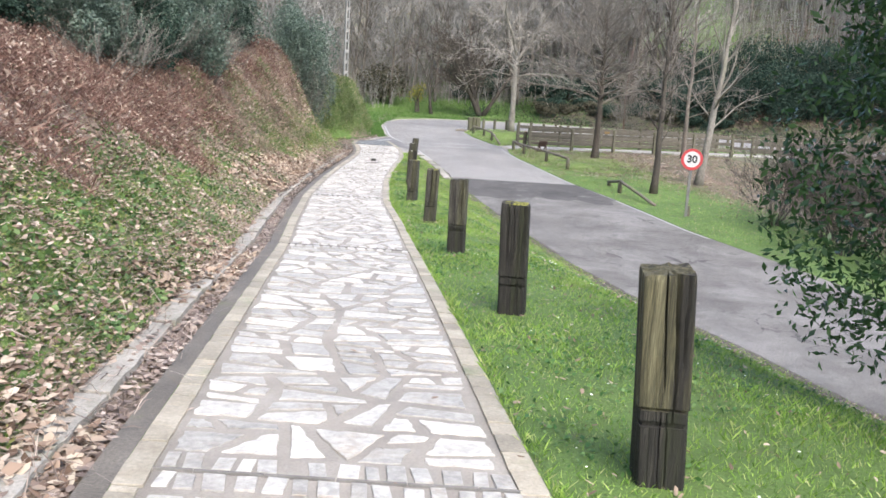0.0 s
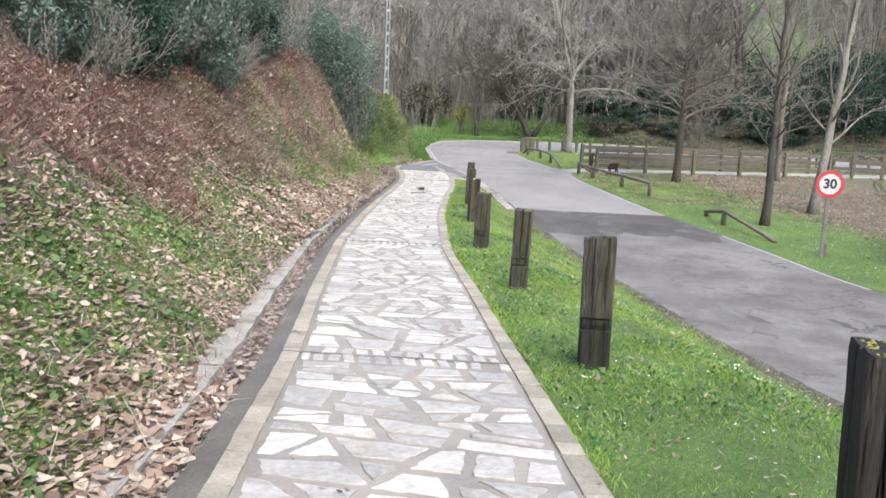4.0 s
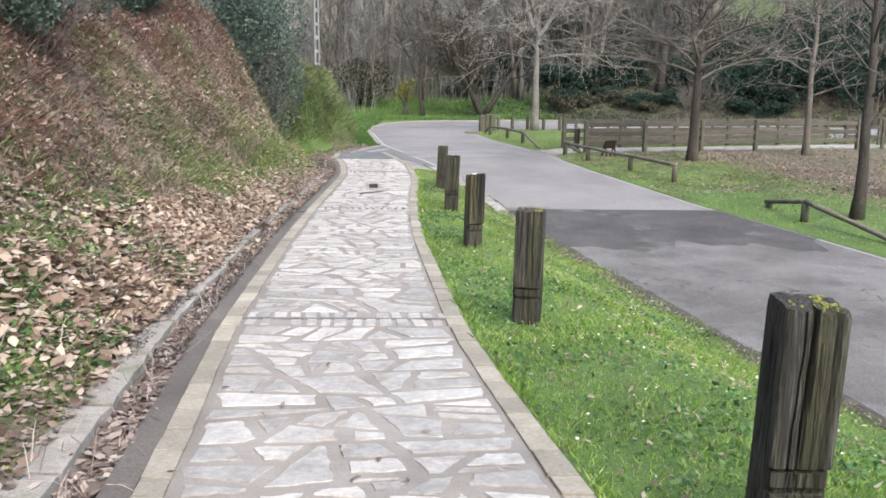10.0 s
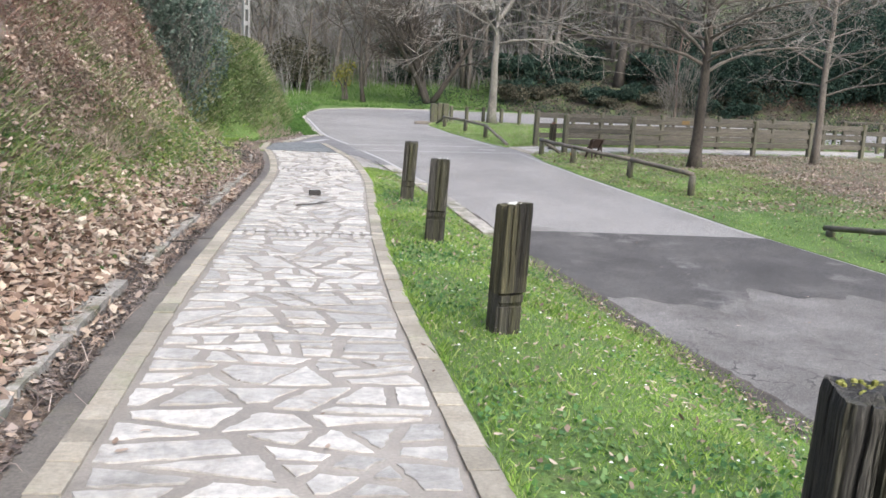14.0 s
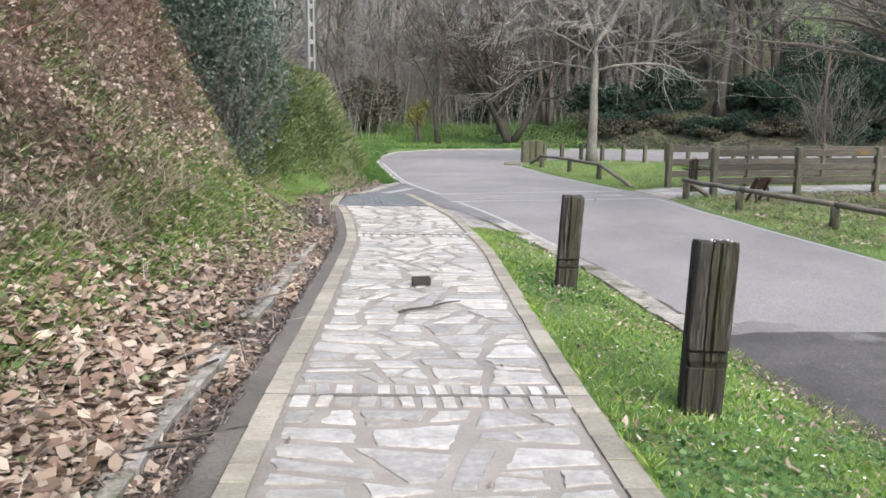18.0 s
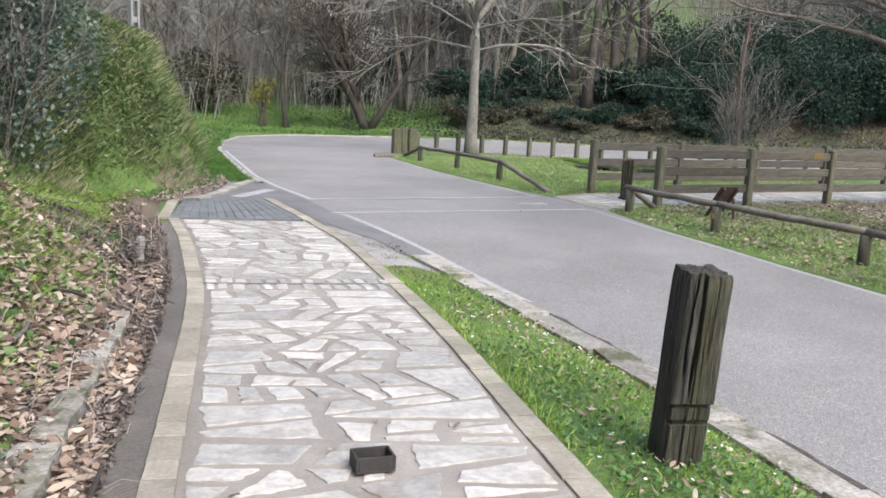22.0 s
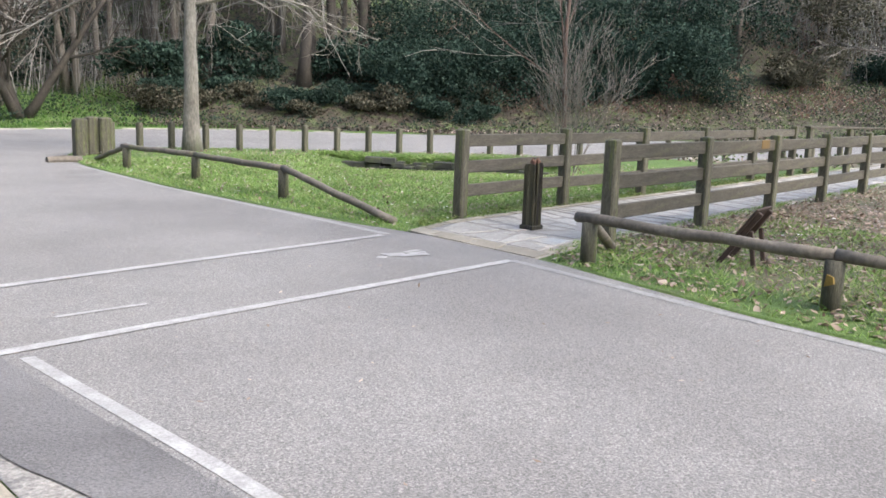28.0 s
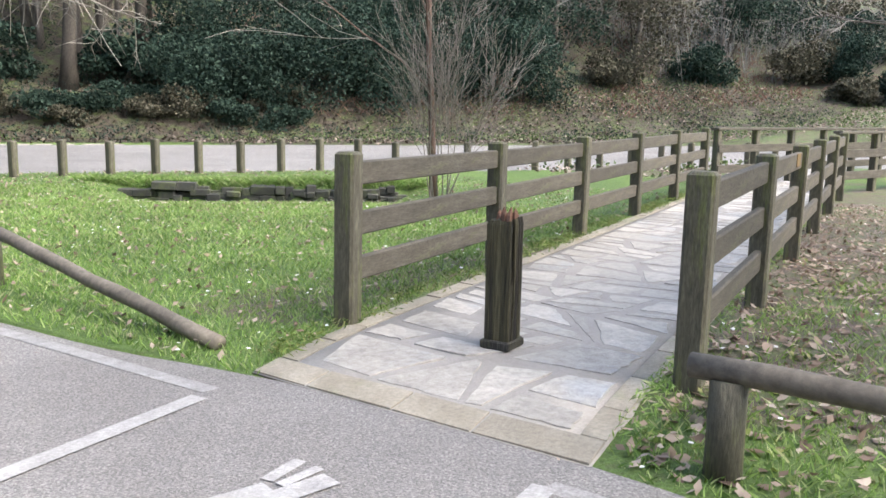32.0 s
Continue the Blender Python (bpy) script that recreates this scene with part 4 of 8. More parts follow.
# ---- fences and rails ----
def post_geo(w, h, below=0.1, ch=0.012):
    return Geo().box((-w / 2, -w / 2, -below), (w / 2, w / 2, h), ch)


def build_fence(name, start, direction, posts, label, group, h=1.06, spacing=2.33, board=0.145):
    """Square posts with three boards set between each pair."""
    rng = random.Random(posts * 100 + int(start[1] * 10))
    d = Vector((*direction, 0)).normalized()
    ang = math.degrees(math.atan2(d.y, d.x))
    f = thing(name, start[0], start[1], float(height(*start)), ang, label=label, category="fence", group=group)
    z0 = float(height(*start))
    zs = [float(height(start[0] + d.x * spacing * i, start[1] + d.y * spacing * i)) - z0 for i in range(posts)]
    w = 0.135
    post = post_geo(w, h, 0.25, 0.016).mesh("post", M_POST)
    for i in range(posts):
        p = part("post", post, M_POST, f)
        p.location = (i * spacing, 0, zs[i])
        p.rotation_euler = (rng.uniform(-0.012, 0.012), rng.uniform(-0.012, 0.012), rng.uniform(-0.05, 0.05))
        if i:
            L = spacing - w + 0.03
            for hz in (0.335, 0.63, 0.925):
                b = part("board", Geo().box((-L / 2, -0.026, -board / 2), (L / 2, 0.026, board / 2), 0.009), M_FENCE, f)
                b.location = ((i - 0.5) * spacing, rng.uniform(-0.006, 0.006), (zs[i] + zs[i - 1]) / 2 + hz + rng.uniform(-0.008, 0.008))
                b.rotation_euler = (rng.uniform(-0.02, 0.02), -math.atan2(zs[i] - zs[i - 1], L) + rng.uniform(-0.004, 0.004), 0)
    return f


def build_log_rail(name, pts, hs, r=0.048, tip=None, label="", start_brace=False):
    """A low log rail on short posts; tip: the ground point where its end leans down."""
    x, y = pts[0]
    z0 = float(height(x, y))
    f = thing(name, x, y, z0, 0, label=label, category="rail", group="low log rails beside the road")
    rng = random.Random(len(pts) * 7 + int(x * 10))
    tops = []
    for (px, py), h in zip(pts, hs):
        z = float(height(px, py)) - z0
        g = Geo().tube([(0, 0, -0.15), (0, 0, h * 0.5), (0, 0, h)], [0.075, 0.073, 0.07], 12, 0.03, rng=rng)
        p = part("post", g, M_POST, f, smooth=True)
        p.location = (px - x, py - y, z)
        tops.append(Vector((px - x, py - y, z + h + r * 0.6)))
    def log(a, b, rr=r):
        n = 9
        q = [a.lerp(b, i / (n - 1)) + Vector((0, 0, rng.uniform(-0.008, 0.008))) for i in range(n)]
        part("log", Geo().tube(q, [rr * rng.uniform(0.94, 1.05) for _ in q], 12, 0.03, rng=rng), M_BARKLOG, f, smooth=True)
    d = (tops[0] - tops[1]).normalized() if len(tops) > 1 else Vector((0, 1, 0))
    chain = list(tops)
    chain[0] = chain[0] + d * 0.15
    for a, b in zip(chain, chain[1:]):
        log(a, b)
    if tip:
        tz = float(height(*tip)) - z0
        log(tops[-1], Vector((tip[0] - x, tip[1] - y, tz + 0.03)))
    if start_brace:
        s = Vector((start_brace[0] - x, start_brace[1] - y, float(height(*start_brace)) - z0 + 0.03))
        log(tops[0], s)
    return f


M_BARKLOG = surf("grey peeled log", [(0.1, 0.085, 0.068), (0.15, 0.13, 0.105), (0.21, 0.185, 0.155)], ((0.6, 0.6, 0.6), (1.2, 1.2, 1.18)), 4, 25, (0.65, 0.9), 0.5, 0.006, patch=((0.14, 0.16, 0.05), 1.2, 0.55, 0.75), rnd=0.12)

FDIR = (0.9635, 0.268)


def build_wooden():
    build_fence("fence", (4.7, 32.6), (0.9594, 0.282), 6, "greyed three-board timber fence lining the flagged side path", "fences of the side path", spacing=2.2)
    build_fence("fence", (5.12, 30.54), (0.9618, 0.2735), 6, "greyed three-board timber fence lining the flagged side path", "fences of the side path", spacing=2.13)
    build_log_rail("log_rail", [(4.38, 30.0), (4.72, 27.8), (5.5, 25.7), (6.13, 23.65)], [0.38, 0.36, 0.36, 0.4], start_brace=(4.95, 30.3), label="low greyed log rail on short posts in grass")
    build_log_rail("log_rail", [(2.65, 40.3), (3.2, 38.0), (3.55, 35.2)], [0.36, 0.36, 0.38], tip=(3.9, 32.75), start_brace=(2.5, 42.2), label="low greyed log rail with one end leaning to the ground")
    build_log_rail("log_rail", [(7.2, 20.3), (7.3, 18.8)], [0.1, 0.36], tip=(7.95, 16.4), label="short low log rail sinking into grass")
    # thick posts where the rail begins
    for k, (dx, dy, h, w) in enumerate(((0, 0, 0.78, 0.26), (0.26, 0.12, 0.8, 0.24), (0.5, 0.05, 0.78, 0.26))):
        x, y = 2.45 + dx, 43.6 + dy
        p = thing("gate_post", x, y, float(height(x, y)), 10, label="stout square greenish timber post in a cluster", category="post", group="stout posts at the bend")
        part("post", post_geo(w, h, 0.2, 0.03), M_POST, p)
    p = thing("fallen_log", 1.9, 42.3, float(height(1.9, 42.3)), 10, label="short dark log lying on the grass edge", category="log")
    part("log", Geo().tube([(-0.3, 0, 0.08), (0, 0, 0.09), (0.35, 0, 0.08)], [0.09, 0.1, 0.09], 10, 0.05), M_BARKLOG, p)
    # row of posts along the far road
    me = post_geo(0.135, 0.66, 0.2, 0.022).mesh("post", M_POST)
    row = resample([(3.3, 44.7), (4.3, 45.2), (5.6, 44.9), (7.2, 44.4), (8.5, 43.75), (10.0, 43.3), (12.5, 42.3), (22, 37.3)], 27)
    rng_ = random.Random(14)
    for i, (x, y) in enumerate(row):
        p = thing("roadside_post", x, y, float(height(x, y)) - rng_.uniform(0, 0.06), 20 + rng_.uniform(-8, 8), label="short square mossy timber post on grass beside the road", category="post", group="posts along the far road")
        part("post", me, M_POST, p)
    # post standing in the side path, top splintered
    s = thing("path_post", 5.0, 31.62, -0.8, 12, label="dark timber post with a splintered reddish top on the side path", category="bollard")
    rng = random.Random(4)
    g = bollard_geo(rng, 0.72, 0.155, 0.3, (0.0, 0.0), 0.0)
    part("post", g, M_WOOD_OLIVE, s)
    rot = surf("rotten red wood", [(0.1, 0.05, 0.035), (0.17, 0.085, 0.055), (0.22, 0.13, 0.085)], scale=20, fscale=60)
    for _ in range(14):
        x, y = rng.uniform(-0.055, 0.055), rng.uniform(-0.055, 0.055)
        h = rng.uniform(0.015, 0.075)
        part("splinter", Geo().tube([(x, y, 0.7), (x + 0.004, y, 0.715 + h * 0.6), (x + 0.01, y, 0.715 + h)], [0.017, 0.013, 0.003], 5), rot, s, "rotten reddish splinter")
    part("foot_plate", Geo().box((-0.1, -0.09, 0), (0.1, 0.09, 0.05), 0.008), M_WOOD, s, "dark square footing block")


# ---- bare trees ----
class Wood:
    def __init__(self, rng, least=0.004):
        self.least = least
        self.trunk, self.limb, self.twig, self.rng = Geo(), Geo(), Geo(), rng

    def grow(self, p, d, length, r, level, spread=0.6, droop=0.0, kids=(5, 5, 4, 3), depth=3, wig=0.12):
        rng = self.rng
        n = 7 if level == 0 else (5 if level == 1 else (4 if level == 2 else (3 if level < depth else 2)))
        pts, rad, dirs = [p.copy()], [r], [d.copy()]
        cur = d.copy()
        for i in range(n):
            t = (i + 1) / n
            wg = wig * (0.4 if level == 0 else 1)
            cur = (cur + Vector((rng.gauss(0, wg), rng.gauss(0, wg), rng.gauss(0, wg * 0.6) - droop * level * t + (0.04 if level else 0)))).normalized()
            pts.append(pts[-1] + cur * (length / n))
            rad.append(max(self.least, r * (1 - t * (0.62 if level == 0 else 0.8))))
            dirs.append(cur.copy())
        if level == 0:
            rad[0] *= 1.35
        g = self.trunk if level == 0 else (self.limb if level == 1 else self.twig)
        g.tube(pts, rad, (10, 6, 4, 3, 3)[level], 0.05 if level == 0 else 0, caps=level == 0, rng=rng)
        if level >= depth:
            return
        k = kids[level]
        for c in range(k):
            lo = self.first if level == 0 else 0.2
            t = lo + (1 - lo) * (c + rng.random()) / k
            i = min(int(t * n), n - 1)
            f = t * n - i
            q = pts[i].lerp(pts[i + 1], f)
            ax = dirs[i + 1]
            side = Vector((rng.gauss(0, 1), rng.gauss(0, 1), rng.gauss(0, 0.35)))
            side = (side - ax * side.dot(ax)).normalized()
            a = spread * rng.uniform(0.75, 1.35)
            nd = (ax * math.cos(a) + side * math.sin(a)).normalized()
            self.grow(q, nd, length * rng.uniform(0.42, 0.66) * (1.05 - 0.35 * t), rad[i] * rng.uniform(0.3, 0.48), level + 1, spread, droop, kids, depth, wig * 1.15)


def tree(name, x, y, h, r, rng, bark, twig, label, spread=0.75, droop=0.02, kids=(9, 6, 5, 4), depth=3, lean=(0, 0), group="", z=None, stems=1, least=0.004, first=0.25, tilts=(0.25, 0.6)):
    z = float(height(x, y)) if z is None else z
    t = thing(name, x, y, z, rng.uniform(0, 360), label=label, category="tree", group=group)
    for s in range(stems):
        w = Wood(rng, least)
        w.first = first
        a = rng.uniform(0, 6.28)
        tilt = 0.0 if stems == 1 else rng.uniform(*tilts)
        d = Vector((lean[0] + tilt * math.cos(a), lean[1] + tilt * math.sin(a), 1)).normalized()
        w.grow(Vector((0.1 * math.cos(a) * (stems > 1), 0.1 * math.sin(a) * (stems > 1), -0.1)), d, h * rng.uniform(0.85, 1.1), r, 0, spread, droop, kids, depth)
        tr = part("trunk", w.trunk, bark, t, smooth=True)
        part("limb_crown", w.limb, bark, tr, smooth=True)
        part("twig_crown", w.twig, twig, tr, kind="stuff")
    return t


def arch_tree(name, x, y, h, r, rng, bark, twig, label, limbs, first, reach, rise=(0.25, 0.6), sag=0.45, fork=0.0, group="", least=0.007, subs=9, twigs=6, lean=(0.0, 0.0), top_rise=0.9, limb_bark=None):
    """A bare tree: a trunk, perhaps forked, and long limbs that rise and then arch over, each with side shoots."""
    t = thing(name, x, y, float(height(x, y)), 0, label=label, category="tree", group=group)
    n = 12
    wob = [(rng.gauss(0, 0.02), rng.gauss(0, 0.02)) for _ in range(n + 1)]
    axis = []
    for i in range(n + 1):
        f = i / n
        axis.append(Vector((lean[0] * h * f + wob[i][0] * h * 0.12, lean[1] * h * f + wob[i][1] * h * 0.12, -0.15 + (h + 0.15) * f)))
    rad = [r * (1.45 if i == 0 else 1.08 if i == 1 else 1.0) * (1 - 0.8 * (i / n) ** 1.1) for i in range(n + 1)]
    if fork:
        rad = [q * (1.0 if p.z < fork else 0.45) for p, q in zip(axis, rad)]
    trunk = part("trunk", Geo().tube(axis, rad, 12, 0.05, rng=rng), bark, t, smooth=True)
    shoots = Geo()

    def along(z):
        f = min(0.999, max(0.0, (z + 0.15) / (h + 0.15))) * n
        i = int(f)
        return axis[i].lerp(axis[i + 1], f - i), rad[i] * (1 - f + i) + rad[i + 1] * (f - i)

    def bough(p, az, up, length, r0, sag_, pts_n, wig):
        pts, rr, dirs = [Vector(p)], [r0], []
        a, u = az, up
        for i in range(pts_n):
            f = (i + 1) / pts_n
            a += rng.gauss(0, wig)
            u += -sag_ * 2 / pts_n * (1.0 if f < 0.7 else -0.5) + rng.gauss(0, wig * 0.7)
            d = Vector((math.cos(a) * math.cos(u), math.sin(a) * math.cos(u), math.sin(u)))
            pts.append(pts[-1] + d * (length / pts_n))
            rr.append(max(least, r0 * (1 - 0.9 * f)))
            dirs.append((a, u))
        return pts, rr, dirs

    starts = []
    if fork:
        p, r0 = along(fork)
        for az, up in ((2.6, 1.05), (0.3, 0.95), (4.4, 1.15)):
            starts.append((p, az, up, (h - fork) * 1.7, r * 0.62, 0.02))
    for i in range(limbs):
        f = (i + rng.random()) / limbs
        z = first + (h * 0.97 - first) * f ** 0.9
        p, r0 = along(z)
        starts.append((p, 2.4 * i + rng.uniform(-0.4, 0.4), rng.uniform(*rise) + (top_rise - rise[1]) * f, reach * (1 - 0.5 * f) * rng.uniform(0.65, 1.1), min(r0 * 0.6, r * 0.34) * rng.uniform(0.6, 1.0), sag * (rng.uniform(0.3, 1.9) if fork else rng.uniform(0.6, 1.4))))
    for p, az, up, L, r0, sg in starts:
        pts, rr, dirs = bough(p, az, up, L, max(r0, least * 1.6), sg, 8, 0.22 if fork else 0.17)
        part("limb", Geo().tube(pts, rr, 6, caps=False), limb_bark or bark, trunk, smooth=True)
        for k in range(subs):
            f = 0.15 + 0.85 * (k + rng.random()) / subs
            i = min(7, int(f * 8))
            q = pts[i].lerp(pts[i + 1], f * 8 - i)
            a, u = dirs[i]
            side = (1 if k % 2 else -1) * rng.uniform(0.45, 1.05)
            ls = L * rng.uniform(0.16, 0.42) * (1.1 - 0.5 * f)
            sp, sr, sd = bough(q, a + side, u + rng.uniform(-0.35, 0.45), ls, max(least, rr[i] * 0.45), sg * rng.uniform(-0.4, 1.2), 5, 0.2)
            shoots.tube(sp, sr, 4, caps=False)
            for m in range(twigs):
                j = rng.randrange(1, 5)
                a2, u2 = sd[j]
                tp, tr, _ = bough(sp[j].lerp(sp[j + 1], rng.random()) if j < 5 else sp[j], a2 + rng.choice((-1, 1)) * rng.uniform(0.3, 1.0), u2 + rng.uniform(-0.4, 0.5), ls * rng.uniform(0.2, 0.55), least, rng.uniform(-0.3, 0.3), 3, 0.22)
                shoots.tube(tp, [least, least * 0.85, least * 0.7, least * 0.5], 3, caps=False)
    part("twig_crown", shoots, twig, trunk, kind="stuff")
    return t


def build_trees():
    rng = random.Random(21)
    arch_tree("plane_tree", 5.02, 44.35, 7.5, 0.19, rng, M_PLANE, M_TWIG, "bare pale-barked forked tree with long arching drooping branches", 28, 3.1, 7.0, (0.15, 0.75), 0.33, 4.3, "bare trees on the meadow", 0.008, 12, 5, top_rise=1.1)
    arch_tree("young_tree", 7.8, 27.9, 6.2, 0.15, rng, M_BARK_BROWN, M_TWIG_DULL, "bare brown-barked tree with a dense low arching crown", 56, 2.3, 4.3, (0.22, 0.7), 0.06, 0.0, "bare trees on the meadow", 0.006, 17, 7, limb_bark=M_BARK)
    arch_tree("young_tree", 8.5, 19.2, 7.5, 0.115, rng, M_BARK_DARK, M_TWIG_DULL, "bare dark slim tree with ascending limbs beside the road", 26, 1.5, 2.6, (0.5, 0.95), -0.15, 0.0, "bare trees on the meadow", 0.005, 9, 5, top_rise=1.2)
    arch_tree("young_tree", 12.2, 30.4, 7.5, 0.11, rng, M_BARK, M_TWIG_DULL, "bare grey young tree with a wide crown on leaf litter", 32, 1.7, 3.4, (0.3, 0.7), 0.2, 0.0, "bare trees on the meadow", 0.006, 9, 6)
    arch_tree("young_tree", 10.7, 21.9, 8.5, 0.14, rng, M_PLANE, M_TWIG_DULL, "bare pale leaning tree with ascending limbs", 24, 1.8, 3.0, (0.6, 1.0), -0.1, 0.0, "bare trees on the meadow", 0.006, 9, 5, lean=(0.09, 0), top_rise=1.25)


# ---- paved extras: gutter, side path, grid, kerbs ----
M_GUTTER = surf("dirty asphalt strip", [(0.075, 0.066, 0.055), (0.12, 0.107, 0.09), (0.17, 0.153, 0.13)], ((0.6, 0.6, 0.6), (1.25, 1.25, 1.25)), 1.8, 60, (0.5, 0.8), 0.5, patch=((0.1, 0.11, 0.05), 1.5, 0.58, 0.75))


def build_gutter():
    rng = random.Random(31)
    ys = np.arange(-14, 28.2, 0.25)
    part("gutter", strip_mesh("gutter", cols(L_PL, ys, -0.14), cols(L_PL, ys, -0.002), lambda x, y: on(L_ZC, y), M_GUTTER, 2, 0.0), None, None, "dark damp strip of asphalt beside the edging stones", category="gutter", kind="structure")
    e = thing("gutter_edging", 0, 0, 0, label="broken line of pale worn stone edging slabs half buried in leaves", category="kerb")
    y = -10.0
    while y < 27:
        ln = rng.uniform(0.5, 1.1)
        if (y < 11 and rng.random() < 0.97) or (y >= 11 and rng.random() < 0.75):
            w = rng.uniform(0.17, 0.23) if y < 11 else rng.uniform(0.12, 0.26)
            n = 5
            pts = [(-0.36 - w * 0.5 - w / 2 + rng.uniform(-0.03, 0.02), y + ln * i / n) for i in range(n + 1)] + [(-0.36 - w * 0.5 + w / 2 + rng.uniform(-0.012, 0.012), y + ln * i / n) for i in range(n, -1, -1)]
            pts = pts[::-1]
            tilt = rng.uniform(-0.012, 0.008)
            part("edging_slab", flag_geo(pts, lambda a, b: (float(on(L_PL, b)) + a, b, float(on(L_ZC, b)) - 0.004), (0.02 if y < 11 else 0.035) + tilt, rng, 0.1), M_CONCRETE if y < 11 else M_KERB, e)
        y += ln + rng.uniform(0.01, 0.08)


SIDE_O, SIDE_D, SIDE_N = Vector((3.95, 31.2)), Vector((0.96, 0.28)), Vector((-0.28, 0.96))


def side_point(u, v):
    """Across the side path from its right edge and along it from the road."""
    p = SIDE_O + SIDE_D * (v + 0.14 * (u - 0.6)) + SIDE_N * (u - 0.8)
    return p.x, p.y, -0.855 + 0.055 * min(1.0, max(0.0, v / 0.7))


def bed_z(x, y):
    u = -0.28 * (x - 3.95) + 0.96 * (y - 31.2) + 0.8
    v = 0.96 * (x - 3.95) + 0.28 * (y - 31.2) - 0.14 * (u - 0.6)
    return -0.858 + 0.055 * np.clip(v / 0.7, 0, 1)


def build_side_path():
    rng = random.Random(77)
    a = [side_point(0, v)[:2] for v in np.linspace(0, 21, 41)]
    b = [side_point(1.9, v)[:2] for v in np.linspace(0, 21, 41)]
    bed = part("side_pavement", strip_mesh("side_pavement", b, a, bed_z, M_MORTAR_PALE, 4, 0, 0, 0.1), None, None, "flagged side path bed of mortar between two fences", category="pavement", kind="structure")
    def place(u, v):
        return side_point(u + 0.14, v + 0.24)
    for poly in crazy_cells(1.62, 20.5, 0.4, rng, 1.35, 0.032):
        pts = rough_flag(poly, rng)
        if len(pts) > 2:
            part("flagstone", flag_geo(pts, place, rng.uniform(0.0, 0.002), rng), M_STONE_WARM, bed)
    for u0 in (0.005, 1.775):
        v = 0.24
        while v < 20.3:
            ln = rng.uniform(0.3, 0.6)
            part("edging_stone", flag_geo([(u0, v), (u0 + 0.12, v), (u0 + 0.12, v + ln - 0.012), (u0, v + ln - 0.012)], side_point, rng.uniform(0.003, 0.009), rng), M_SETT, bed)
            v += ln
    u = 0.0
    while u < 1.86:
        ln = rng.uniform(0.4, 0.65)
        u1 = min(u + ln, 1.9)
        part("edging_stone", flag_geo([(u + 0.006, 0.01), (u1 - 0.006, 0.01), (u1 - 0.006, 0.22), (u + 0.006, 0.22)], side_point, 0.006, rng), M_SETT, bed)
        u = u1
    # plank bridge rails where the path turns
    for sx, sy, ang, n in ((16.1, 35.9, -9, 8), (16.5, 33.9, -9, 6)):
        f = thing("bridge_rail", sx, sy, -0.85, ang, label="greyed timber bridge handrail with a flat cap board", category="handrail", group="bridge rails")
        post = post_geo(0.12, 1.05, 0.2).mesh("post", M_POST)
        for i in range(n):
            p = part("post", post, M_POST, f)
            p.location = (i * 1.2, 0, 0)
        L = (n - 1) * 1.2
        part("cap_board", Geo().box((-0.1, -0.09, 1.052), (L + 0.1, 0.09, 1.1), 0.008), M_FENCE, f)
        for hz in (0.35, 0.72):
            part("board", Geo().box((-0.05, -0.09, hz - 0.07), (L + 0.05, -0.062, hz + 0.07), 0.006), M_FENCE, f)


M_KERB = surf("weathered kerb stone", [(0.18, 0.165, 0.14), (0.285, 0.266, 0.232), (0.38, 0.357, 0.315)], ((0.6, 0.6, 0.6), (1.2, 1.2, 1.2)), 5, 40, (0.6, 0.85), 0.8, 0.012, rnd=0.2, patch=((0.1, 0.1, 0.055), 2.2, 0.5, 0.66))
M_APRON = surf("crumbling concrete", [(0.22, 0.208, 0.19), (0.285, 0.27, 0.248), (0.345, 0.328, 0.302)], ((0.5, 0.5, 0.5), (1.35, 1.35, 1.35)), 1.6, 55, (0.6, 0.85), 0.9, 0.014, patch=((0.16, 0.156, 0.15), 3.5, 0.54, 0.64))
M_COARSE = surf("coarse gravelly asphalt", [(0.095, 0.091, 0.09), (0.145, 0.14, 0.138), (0.19, 0.184, 0.181)], ((0.5, 0.5, 0.5), (1.4, 1.4, 1.4)), 1.0, 75, (0.6, 0.85), 0.8, 0.012)


def verge_z(x, y):
    """The strip between path and road where it is paved."""
    pr, rl, zc, zr = (on(q, y) for q in (L_PR, L_RL, L_ZC, L_ZR))
    t = np.clip((x - pr) / np.maximum(rl - pr, 0.05), 0, 1)
    return zc + (zr - zc) * sm(0.2, 1.0, t) - 0.01


